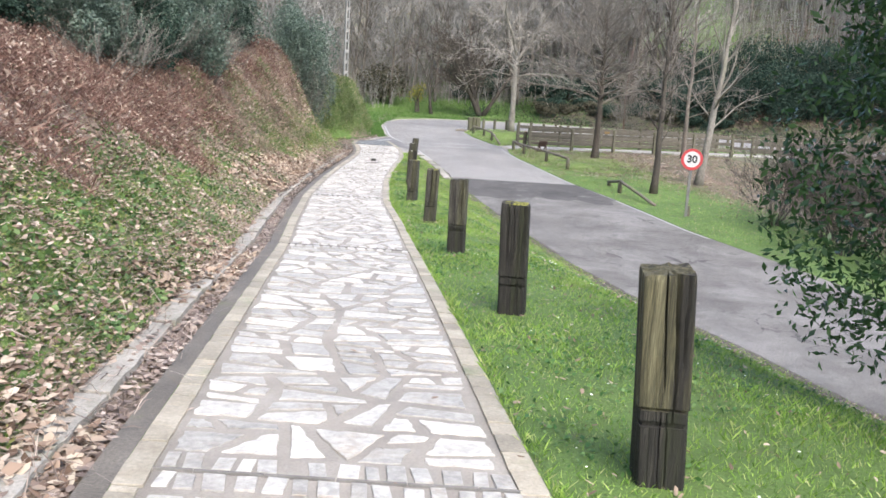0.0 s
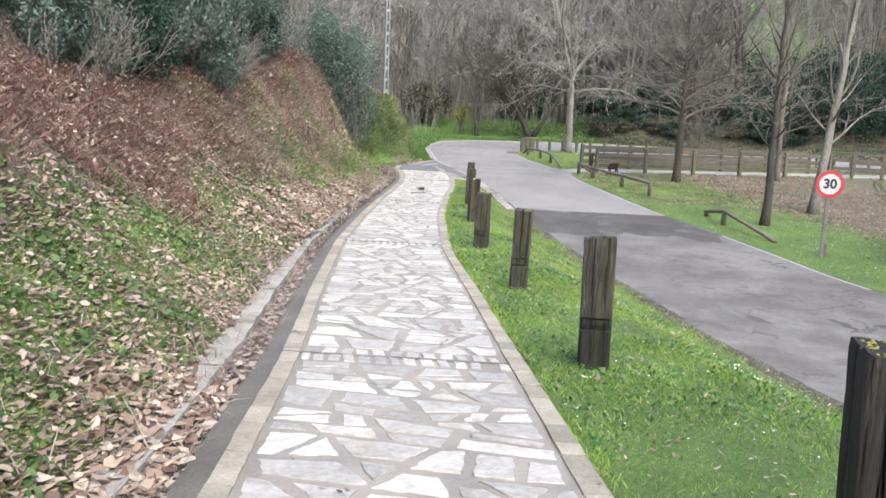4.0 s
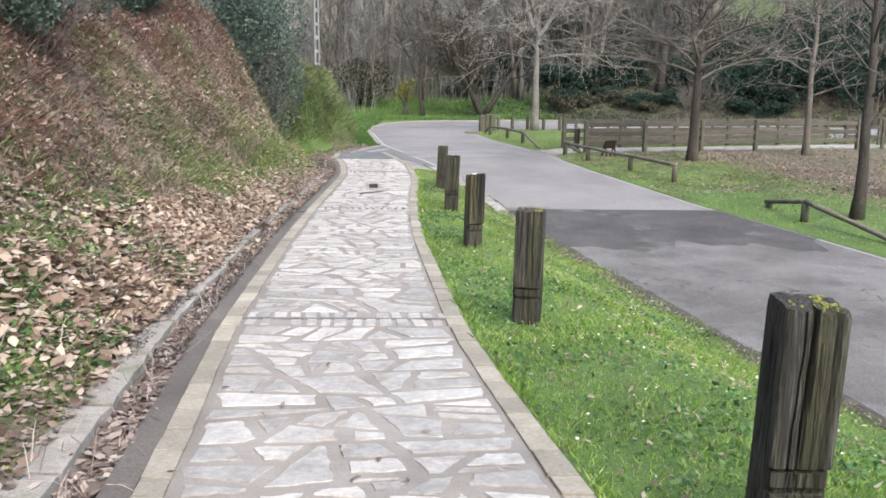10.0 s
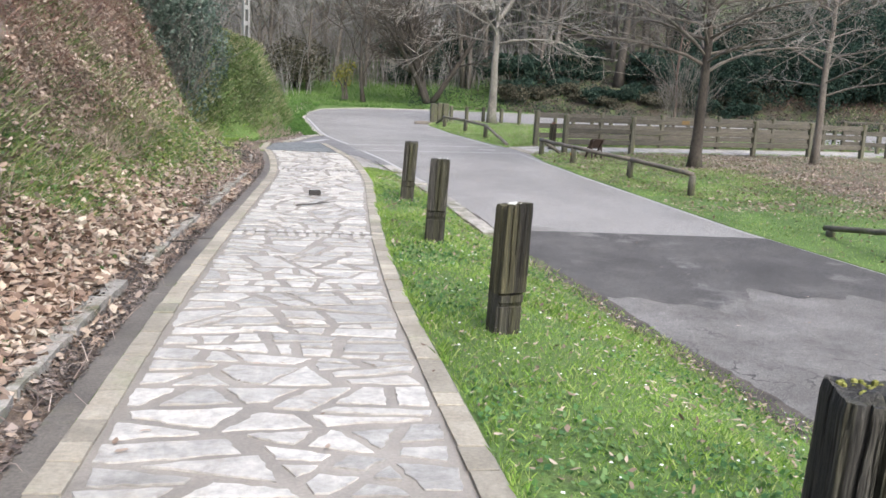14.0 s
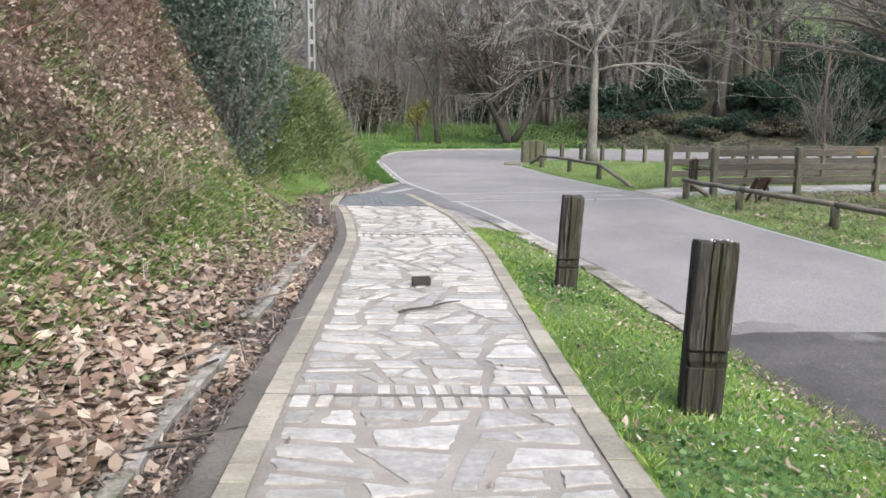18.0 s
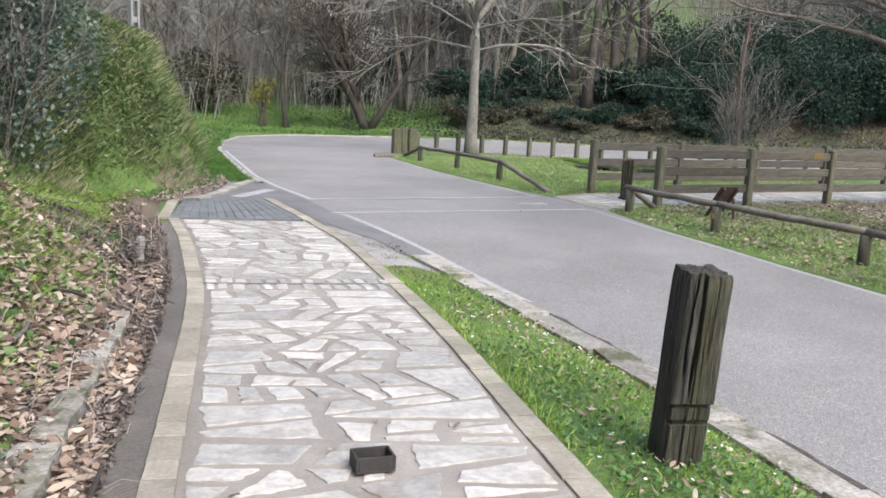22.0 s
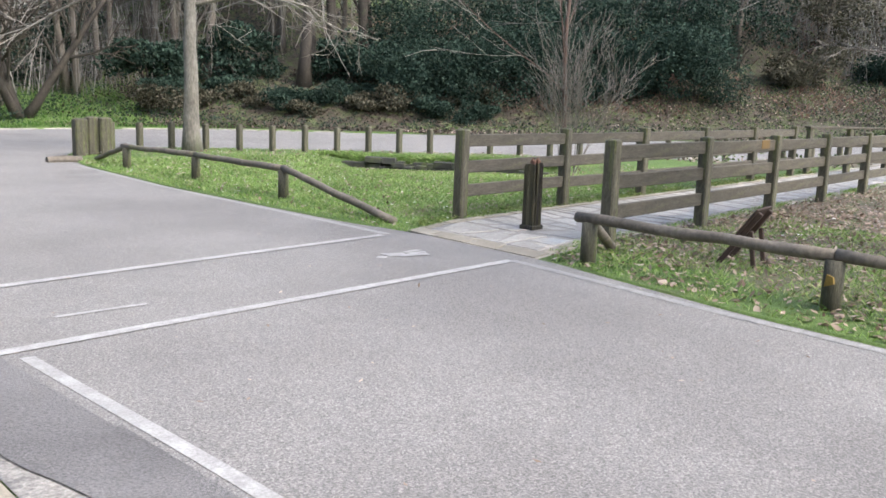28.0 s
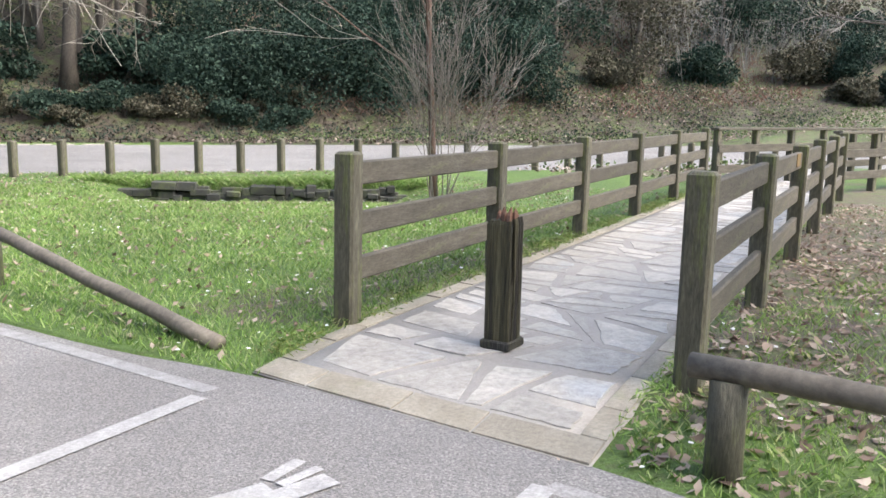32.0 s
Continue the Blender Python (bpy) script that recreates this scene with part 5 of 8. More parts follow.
def build_path_end():
    rng = random.Random(8)
    # grey ribbed paver field at the end of the path
    q = [(-2.72, 28.4), (-1.0, 28.45), (-1.53, 30.72), (-2.72, 30.5)]
    g = thing("paver_field", -1.9, 29.5, -0.85, label="field of small dark blue-grey ribbed pavers", category="paving")
    bed = Geo()
    bed.v = [(x + 1.9, y - 29.5, 0.0) for x, y in q] + [(x + 1.9, y - 29.5, -0.1) for x, y in q]
    bed.f = [(0, 1, 2, 3), (0, 4, 5, 1), (1, 5, 6, 2), (2, 6, 7, 3), (3, 7, 4, 0)]
    part("bed", bed, M_COARSE, g)
    mat = surf("blue-grey paver", [(0.09, 0.097, 0.099), (0.12, 0.128, 0.13), (0.15, 0.158, 0.16)], scale=3, fscale=60, rough=(0.5, 0.75), rnd=0.18)
    me = Geo().box((-0.057, -0.057, -0.03), (0.057, 0.057, 0.014), 0.009).mesh("paver", mat)
    nx, ny = 14, 17
    for i in range(nx):
        for j in range(ny):
            u, v = (i + 0.5) / nx, (j + 0.5) / ny
            x = (q[0][0] * (1 - u) + q[1][0] * u) * (1 - v) + (q[3][0] * (1 - u) + q[2][0] * u) * v
            y = (q[0][1] * (1 - u) + q[1][1] * u) * (1 - v) + (q[3][1] * (1 - u) + q[2][1] * u) * v
            p = part("paver", me, mat, g)
            p.location = (x + 1.9, y - 29.5, 0.0)
            p.rotation_euler = (0, 0, radians(6))
            p.scale = ((1 - v) * 1.03 + v * 0.8, 1.02, 1)
    # edging stones that go on past the pavers to the kerb
    e = thing("path_edging", 0, 0, 0, label="curving row of cut sandstone edging at the path end", category="kerb")
    for a, b, n in (((-0.91, 28.4), (-1.45, 30.75), 6), ((-2.78, 28.4), (-2.86, 30.4), 5)):
        A, B = Vector(a), Vector(b)
        d = (B - A).normalized()
        s = Vector((d.y, -d.x)) * 0.075
        for i in range(n):
            p0, p1 = A.lerp(B, i / n) + d * 0.006, A.lerp(B, (i + 1) / n) - d * 0.006
            pts = [p0 - s, p0 + s, p1 + s, p1 - s]
            part("edging_stone", flag_geo([tuple(p) for p in pts], lambda x, y: (x, y, -0.85), 0.018, rng), M_SETT, e)
    # concrete apron between path and road
    ys = np.arange(25.1, 28.1, 0.15)
    rim = np.stack([np.interp(ys, [24.9, 25.1, 25.5, 26.1, 26.6, 27.1, 27.4, 28.1], [0.28, 0.22, 0.13, -0.03, -0.14, -0.3, -0.47, -0.7]) + 0.02 * np.sin(ys * 9), ys], 1)
    part("asphalt_fringe", strip_mesh("asphalt_fringe", rim, cols(L_RL, ys, 0.03), verge_z, M_COARSE, 4, 0.02), None, None, "coarse dark asphalt lip between the concrete and the road", category="road", kind="structure")
    part("apron", strip_mesh("apron", cols(L_PR, ys, 0.004), rim + [0.05, 0], verge_z, M_APRON, 6, 0.012), None, None, "rough worn concrete apron between footpath and road", category="pavement", kind="structure")
    # asphalt shoulder beyond the pavers, and the painted bar on it
    ys = np.arange(27.9, 30.8, 0.2)
    part("shoulder", strip_mesh("shoulder", cols(L_PR, ys, 0.01), cols(L_RL, ys, 0.01), verge_z, M_COARSE, 6, 0.016), None, None, "coarse dark asphalt edge between path and road", category="road", kind="structure")
    ys = np.arange(30.45, 33.6, 0.25)
    part("shoulder", strip_mesh("shoulder", cols(L_PL, ys, 0.12), cols(L_RL, ys, 0.0), road_z, M_COARSE, 3, 0.012), None, None, "worn asphalt shoulder at the end of the path", category="road", kind="structure")
    paint("painted_bar", (-1.95, 30.95), (-1.4, 32.2), 0.24, 0.017, 5, "worn white painted bar at the path end")
    # low concrete kerb that follows the bend
    ys = np.arange(33.4, 42.7, 0.3)
    inner = np.concatenate([cols(L_RL, ys, -0.005), resample(ROAD_A, 120)[2:60] - [0.005, 0]])
    d = np.gradient(inner, axis=0)
    d /= np.hypot(d[:, 0], d[:, 1])[:, None]
    outer = inner + np.stack([-d[:, 1], d[:, 0]], 1) * 0.13
    part("curved_kerb", strip_mesh("curved_kerb", outer, inner, lambda x, y: on(L_ZR, y), M_CONCRETE, 2, 0.025, 0.008, 0.1), None, None, "low pale concrete kerb curving along the road", category="kerb", kind="structure")
    # worn concrete kerb pieces between the mound and the shoulder
    mk = thing("mound_kerb", 0, 0, 0, label="worn pale concrete kerb pieces at the foot of the mound", category="kerb")
    line_ = resample([(-2.72, 30.42), (-2.42, 30.72), (-2.2, 31.5), (-2.05, 32.4), (-1.78, 33.6)], 7)
    for p0, p1 in zip(line_, line_[1:]):
        A, B = Vector(p0), Vector(p1)
        d = (B - A).normalized()
        w = Vector((d.y, -d.x)) * rng.uniform(0.065, 0.085)
        A, B = A + d * 0.012, B - d * 0.012
        part("kerb_piece", flag_geo([tuple(p) for p in (A - w, A + w, A.lerp(B, 0.5) + w * rng.uniform(0.85, 1.1), B + w, B - w)], lambda x, y: (x, y, -0.85), 0.03 + rng.uniform(0, 0.012), rng, 0.1), M_CONCRETE, mk)
    # rough stone kerb between the last grass and the road
    k = thing("stone_kerb", 0, 0, 0, label="line of old weathered kerb slabs sunk along the road edge", category="kerb")
    y = 19.5
    while y < 25.2:
        ln = rng.uniform(0.55, 1.0)
        x0 = -0.27
        pts = [(x0 + rng.uniform(-0.02, 0.02), y), (x0 + 0.25 + rng.uniform(-0.02, 0.02), y), (x0 + 0.25 + rng.uniform(-0.02, 0.02), y + ln * 0.5), (x0 + 0.25, y + ln), (x0 + rng.uniform(-0.02, 0.02), y + ln), (x0 + rng.uniform(-0.03, 0.02), y + ln * 0.5)]
        part("kerb_slab", flag_geo(pts, lambda a, b: (float(on(L_RL, b)) + a, b, float(on(L_ZR, b)) + 0.005), 0.045 + rng.uniform(0, 0.03), rng, 0.14), M_KERB, k)
        y += ln + rng.uniform(0.01, 0.06)


def build_small_things():
    rng = random.Random(3)
    # perforated brick lying on the path
    x, y = -1.01, 20.2
    b = thing("brick", x, y, float(on(L_ZC, y)) + 0.012, 8, label="dark open-topped hollow block lying on the flagged path", category="brick")
    m = surf("dark fired clay", [(0.02, 0.018, 0.016), (0.032, 0.029, 0.026), (0.05, 0.045, 0.04)], scale=8, fscale=60)
    part("base", Geo().box((-0.085, -0.06, 0), (0.085, 0.06, 0.01), 0.002), m, b)
    for sx in (-1, 1):
        part("side", Geo().box((sx * 0.079 - 0.006, -0.06, 0.0105), (sx * 0.079 + 0.006, 0.06, 0.068), 0.002), m, b)
        part("end", Geo().box((-0.0725, sx * 0.054 - 0.006, 0.0105), (0.0725, sx * 0.054 + 0.006, 0.068), 0.002), m, b)
    # stick on the path
    s = thing("stick", -0.92, 19.05, float(on(L_ZC, 19.05)) + 0.02, 42, label="thin crooked dead stick lying on the path", category="stick")
    pts = [(-0.33 + i * 0.11, 0.02 * math.sin(i * 1.7), 0.012) for i in range(7)]
    part("stem", Geo().tube(pts, [0.012, 0.011, 0.01, 0.01, 0.009, 0.008, 0.005], 6), M_BARK_DARK, s)
    part("fork", Geo().tube([pts[3], (0.12, 0.07, 0.02), (0.2, 0.09, 0.015)], [0.007, 0.005, 0.003], 5), M_BARK_DARK, s)
    # fallen branches before the mound
    for pts_ in (((-4.26, 28.15), (-3.91, 28.45), (-3.8, 29.0), (-3.95, 29.7)), ((-3.61, 26.37), (-3.2, 26.25), (-2.9, 25.5), (-2.62, 24.62)), ((-3.02, 26.44), (-2.85, 26.0), (-2.69, 25.5)), ((-3.76, 26.98), (-3.43, 26.93))):
        x0, y0 = pts_[0]
        z0 = float(height(x0, y0))
        b = thing("fallen_branch", x0, y0, z0, label="thin crooked bare branch lying on the grass", category="branch", group="fallen branches before the mound")
        g = Geo()
        g.tube([(p[0] - x0, p[1] - y0, float(height(*p)) - z0 + 0.04 + 0.03 * (k % 2)) for k, p in enumerate(pts_)], [0.02 - 0.004 * k for k in range(len(pts_))], 6)
        part("stem", g, M_TWIG_DULL, b, smooth=True)
    # sticks in the gutter
    for i in range(26):
        y = rng.uniform(11, 27.5)
        x = float(on(L_PL, y)) - rng.uniform(0.15, 0.9)
        L = rng.uniform(0.25, 0.9)
        t = thing("stick", x, y, float(height(x, y)) + 0.03, rng.uniform(20, 140), label="dead stick lying among gutter leaves", category="stick", group="sticks in the gutter")
        n = 5
        part("stem", Geo().tube([(L * (j / (n - 1) - 0.5), rng.uniform(-0.03, 0.03), rng.uniform(0, 0.03)) for j in range(n)], [0.014 * (1 - 0.6 * j / n) for j in range(n)], 5), M_BARK if i % 2 else M_BARK_DARK, t)
    # speed sign
    s = thing("speed_sign", 8.53, 15.0, float(height(8.53, 15.0)), -3, label="round red-rimmed 30 speed limit sign on a grey pole", category="road sign")
    zc = 0.38 - float(height(8.53, 15.0))
    steel = surf("galvanised pole", [(0.09, 0.09, 0.085), (0.13, 0.13, 0.125), (0.17, 0.17, 0.165)], scale=6, fscale=60, rough=(0.4, 0.6))
    red = surf("sign red", [(0.32, 0.03, 0.035), (0.4, 0.045, 0.05)], scale=6, rough=(0.35, 0.5), bump=0)
    white = surf("sign white", [(0.42, 0.42, 0.42), (0.48, 0.48, 0.48)], scale=6, rough=(0.35, 0.5), bump=0)
    black = surf("sign black", [(0.015, 0.015, 0.017), (0.022, 0.022, 0.024)], scale=6, rough=(0.4, 0.5), bump=0)
    part("pole", Geo().box((-0.04, -0.02, -0.1), (0.04, 0.02, zc + 0.25), 0.006), steel, s)
    def disc(r0, r1, y0, y1):
        g, n = Geo(), 48
        for k in range(n):
            a, b = 2 * math.pi * k / n, 2 * math.pi * (k + 1) / n
            c = [(r * math.cos(t), yy, zc + r * math.sin(t)) for t in (a, b) for r in (r0, r1) for yy in (y0, y1)]
            g.add(c, [(0, 2, 6, 4), (1, 5, 7, 3), (2, 3, 7, 6), (0, 4, 5, 1)])
        return g
    part("plate", disc(0.001, 0.31, -0.03, -0.02), steel, s)
    part("rim", disc(0.225, 0.305, -0.036, -0.031), red, s, "red rim")
    part("face", disc(0.001, 0.225, -0.036, -0.031), white, s, "white face")
    cu = bpy.data.curves.new("number", "FONT")
    cu.body, cu.size, cu.align_x, cu.align_y, cu.extrude, cu.offset = "30", 0.29, "CENTER", "CENTER", 0.0015, 0.011
    t = new("number", cu)
    cu.materials.append(black)
    t.parent = s
    t.matrix_local = pose(0, -0.0385, zc, 90, 0, 0)
    tagged(t, label="black number 30")
    part("stub_post", Geo().box((0.06, 0.02, -0.1), (0.12, 0.08, 0.3), 0.006), M_POST, s, "short timber stub beside the pole")
    # low slanted reading board beside the log rail, facing the side path
    l = thing("reading_board", 5.62, 29.25, float(height(5.62, 29.25)), 21, label="low dark brown slanted reading board on timber legs", category="sign")
    brown = surf("brown stained board", [(0.04, 0.026, 0.02), (0.062, 0.04, 0.031), (0.09, 0.058, 0.046)], scale=6, fscale=50)
    for sx in (-0.15, 0.15):
        part("slanted_leg", Geo().box((sx - 0.022, -0.022, -0.05), (sx + 0.022, 0.022, 0.6), 0.005, pose(0, 0.2, 0, 35, 0, 0)), brown, l)
        part("back_leg", Geo().box((sx - 0.02, -0.02, -0.05), (sx + 0.02, 0.02, 0.33), 0.005, pose(0, -0.12, 0, -9, 0, 0)), brown, l)
    part("board", Geo().box((-0.21, 0.024, 0.3), (0.21, 0.046, 0.62), 0.005, pose(0, 0.2, 0, 35, 0, 0)), brown, l)
    # yellow waymark on a rail post
    wx, wy = 4.72, 27.8
    w = thing("waymark", wx - 0.08, wy - 0.02, float(height(wx, wy)) + 0.2, 0, label="small faded yellow arrow plate on a rail post", category="marker")
    yel = surf("faded yellow paint", [(0.22, 0.14, 0.03), (0.3, 0.2, 0.045)], scale=20, fscale=60, bump=0.1)
    g = Geo()
    g.v = [(dx, yy, zz) for dx in (-0.008, 0.008) for yy, zz in ((-0.04, 0.0), (0.035, -0.03), (0.02, 0.06), (-0.03, 0.05))]
    g.f = [(3, 2, 1, 0), (4, 5, 6, 7), (0, 1, 5, 4), (1, 2, 6, 5), (2, 3, 7, 6), (3, 0, 4, 7)]
    part("plate", g, yel, w)
    w = thing("waymark", 8.84, 31.56, float(height(8.84, 31.56)) + 0.94, 15.87, label="faint orange paint mark on a fence board", category="marker")
    rust = surf("faint orange paint", [(0.13, 0.09, 0.035), (0.2, 0.12, 0.04)], scale=25, fscale=60, bump=0.1)
    part("paint", Geo().box((-0.13, 0.0, -0.055), (0.13, 0.004, 0.055), 0.001), rust, w)
    # concrete lattice pole behind the mound
    x, y = -5.45, 44.6
    p = thing("utility_pole", x, y, float(height(x, y)) - 0.1, 35, label="pale concrete utility pole with ladder-like openings", category="utility pole")
    conc = surf("pale pole concrete", [(0.19, 0.188, 0.18), (0.24, 0.238, 0.228), (0.29, 0.287, 0.275)], scale=2, fscale=40)
    for sx in (-1, 1):
        g = Geo()
        g.add([(sx * 0.12 - 0.03, -0.11, 0), (sx * 0.12 + 0.03, -0.11, 0), (sx * 0.12 + 0.03, 0.11, 0), (sx * 0.12 - 0.03, 0.11, 0), (sx * 0.08 - 0.03, -0.07, 10), (sx * 0.08 + 0.03, -0.07, 10), (sx * 0.08 + 0.03, 0.07, 10), (sx * 0.08 - 0.03, 0.07, 10)],
              [(0, 3, 2, 1), (4, 5, 6, 7), (0, 1, 5, 4), (1, 2, 6, 5), (2, 3, 7, 6), (3, 0, 4, 7)])
        part("leg", g, conc, p)
    for i in range(15):
        z = 0.6 + i * 0.63
        w = 0.12 - 0.005 * z
        part("rung", Geo().box((-w, -0.06, z - 0.09), (w, 0.06, z + 0.09), 0.01), conc, p)
    # stone-lined ditch on the meadow
    d = thing("ditch_wall", 9.8, 40.7, -0.86, -40, label="low dark stone wall lining a small ditch in the grass", category="wall")
    stone = surf("dark mossy stone", [(0.025, 0.025, 0.022), (0.05, 0.05, 0.044), (0.095, 0.095, 0.08)], scale=4, fscale=30, rnd=0.3, patch=((0.08, 0.1, 0.03), 2, 0.5, 0.7))
    for r in range(5):
        xx = -2.4 + rng.uniform(-0.2, 0.2)
        while xx < 2.3:
            w = rng.uniform(0.12, 0.42)
            y0 = -0.12 + rng.uniform(-0.05, 0.05)
            z1 = r * 0.075 - 0.31 + rng.uniform(-0.02, 0.035)
            part("stone", Geo().box((xx + 0.004, y0, r * 0.075 - 0.42), (xx + w - 0.004, 0.18, z1), rng.uniform(0.006, 0.018), pose(0, 0, 0, rng.uniform(-4, 4), rng.uniform(-3, 3), rng.uniform(-2, 2))), stone, d)
            xx += w


# ---- vegetation ----
NR = np.random.RandomState(7)


def blades(name, x, y, h, w, mat, lean=0.5, lift=0.0, label="", category="grass"):
    """Grass: one bent blade (two triangles) at every point."""
    n = len(x)
    z = height(x, y) - 0.012 + lift
    a = NR.uniform(0, 2 * np.pi, n)
    b = NR.uniform(0, 2 * np.pi, n)
    l = NR.uniform(0.1, 1.0, n) * lean * h
    ux, uy = np.cos(a) * w / 2, np.sin(a) * w / 2
    tx, ty = np.cos(b) * l, np.sin(b) * l
    P = np.stack([np.stack([x - ux, y - uy, z], 1), np.stack([x + ux, y + uy, z], 1), np.stack([x + ux * 0.7 + tx * 0.45, y + uy * 0.7 + ty * 0.45, z + h * 0.6], 1), np.stack([x + tx, y + ty, z + h], 1)], 1)
    i = np.arange(n)[:, None] * 4
    me = soup(name, P.reshape(-1, 3), np.concatenate([i, i + 1, i + 2, i, i + 2, i + 3], 1).reshape(-1, 3), 3, mat)
    return tagged(new(name, me), label=label, category=category, kind="stuff")


def ribbons(name, x, y, length, w, mat, lift, label, category):
    """Thin bent dead stalks, each a narrow ribbon of two quads."""
    n = len(x)
    b0 = np.stack([x, y, height(x, y) + lift], 1)
    a = NR.uniform(0, 2 * np.pi, n)
    rise = NR.uniform(-0.5, 0.9, n)
    d = np.stack([np.cos(a), np.sin(a), rise], 1) * length[:, None]
    bend = np.stack([np.zeros(n), np.zeros(n), NR.uniform(-0.05, 0.25, n) * length], 1)
    u = np.stack([-np.sin(a), np.cos(a), NR.uniform(-0.5, 0.5, n)], 1) * w[:, None] / 2
    mid, tip = b0 + d * 0.5 + bend, b0 + d
    P = np.stack([b0 - u, b0 + u, mid - u, mid + u, tip - u * 0.4, tip + u * 0.4], 1)
    i = np.arange(n)[:, None] * 6
    me = soup(name, P.reshape(-1, 3), np.concatenate([i, i + 1, i + 3, i + 2, i + 2, i + 3, i + 5, i + 4], 1).reshape(-1, 4), 4, mat)
    return tagged(new(name, me), label=label, category=category, kind="stuff")


def flakes(name, x, y, z, size, mat, flat=0.5, ratio=0.5, label="", category="leaves", fine=False, obj=True):
    """Leaves: a folded four-point flake at every point, with a random turn."""
    n = len(x)
    d = NR.normal(size=(n, 3))
    d[:, 2] *= flat
    d /= np.linalg.norm(d, axis=1)[:, None]
    u = NR.normal(size=(n, 3))
    u[:, 2] = u[:, 2] * flat
    s = np.cross(d, u)
    if flat < 0.9:
        # keep leaves near the ground's lie
        up = np.tile([0, 0, 1.0], (n, 1))
        s = np.cross(d, up + 0.6 * flat * NR.normal(size=(n, 3)))
    s /= np.linalg.norm(s, axis=1)[:, None] + 1e-9
    c = np.stack([x, y, z], 1)
    L, W = size[:, None] / 2, size[:, None] * ratio / 2
    k = NR.uniform(-0.3, 0.3, (n, 1)) * (1.0 if flat >= 0.9 else 0.35)
    nr = np.cross(d, s) * size[:, None]
    fold = nr * k * min(1.0, 1.8 * ratio)
    i = np.arange(n)[:, None]
    if fine:
        # pointed oval, folded along the midrib and curled lengthwise
        curl = nr * NR.uniform(-0.1, 0.1, (n, 1))
        e = NR.uniform(0.55, 1.5, (4, n, 1))
        g = NR.uniform(-0.25, 0.25, (4, n, 1))
        P = np.stack([c - d * L + curl, c - d * L * (0.35 + g[0]) + s * W * e[0] + fold, c + d * L * (0.4 + g[1]) + s * W * e[1] + fold * 0.6, c + d * L + curl, c + d * L * (0.4 + g[2]) - s * W * e[2] + fold, c - d * L * (0.35 + g[3]) - s * W * e[3] + fold * 0.5, c], 1)
        i = i * 7
        q = np.concatenate([i, i + 1, i + 6, i + 1, i + 2, i + 6, i + 2, i + 3, i + 6, i + 3, i + 4, i + 6, i + 4, i + 5, i + 6, i + 5, i, i + 6], 1).reshape(-1, 3)
    else:
        P = np.stack([c - d * L, c + s * W + fold, c + d * L, c - s * W + fold], 1)
        i = i * 4
        q = np.concatenate([i, i + 1, i + 2, i, i + 2, i + 3], 1).reshape(-1, 3)
    me = soup(name, P.reshape(-1, 3), q, 3, mat)
    return tagged(new(name, me), label=label, category=category, kind="stuff") if obj else me


def pick(n, fx, y0, y1, keep=None, pw=1.0):
    """n points with y between two values and x from a share; keep thins them out."""
    y = y0 + (y1 - y0) * NR.uniform(0, 1, n) ** pw
    x = fx(NR.uniform(0, 1, n), y)
    if keep is not None:
        k = NR.uniform(0, 1, n) < keep(x, y)
        x, y = x[k], y[k]
    return x, y


def clump(x, y, s=1.0):
    return 0.5 + 0.25 * wave(x, y, 2.1 * s, 1) + 0.25 * wave(x, y, 5.3 * s, 4)


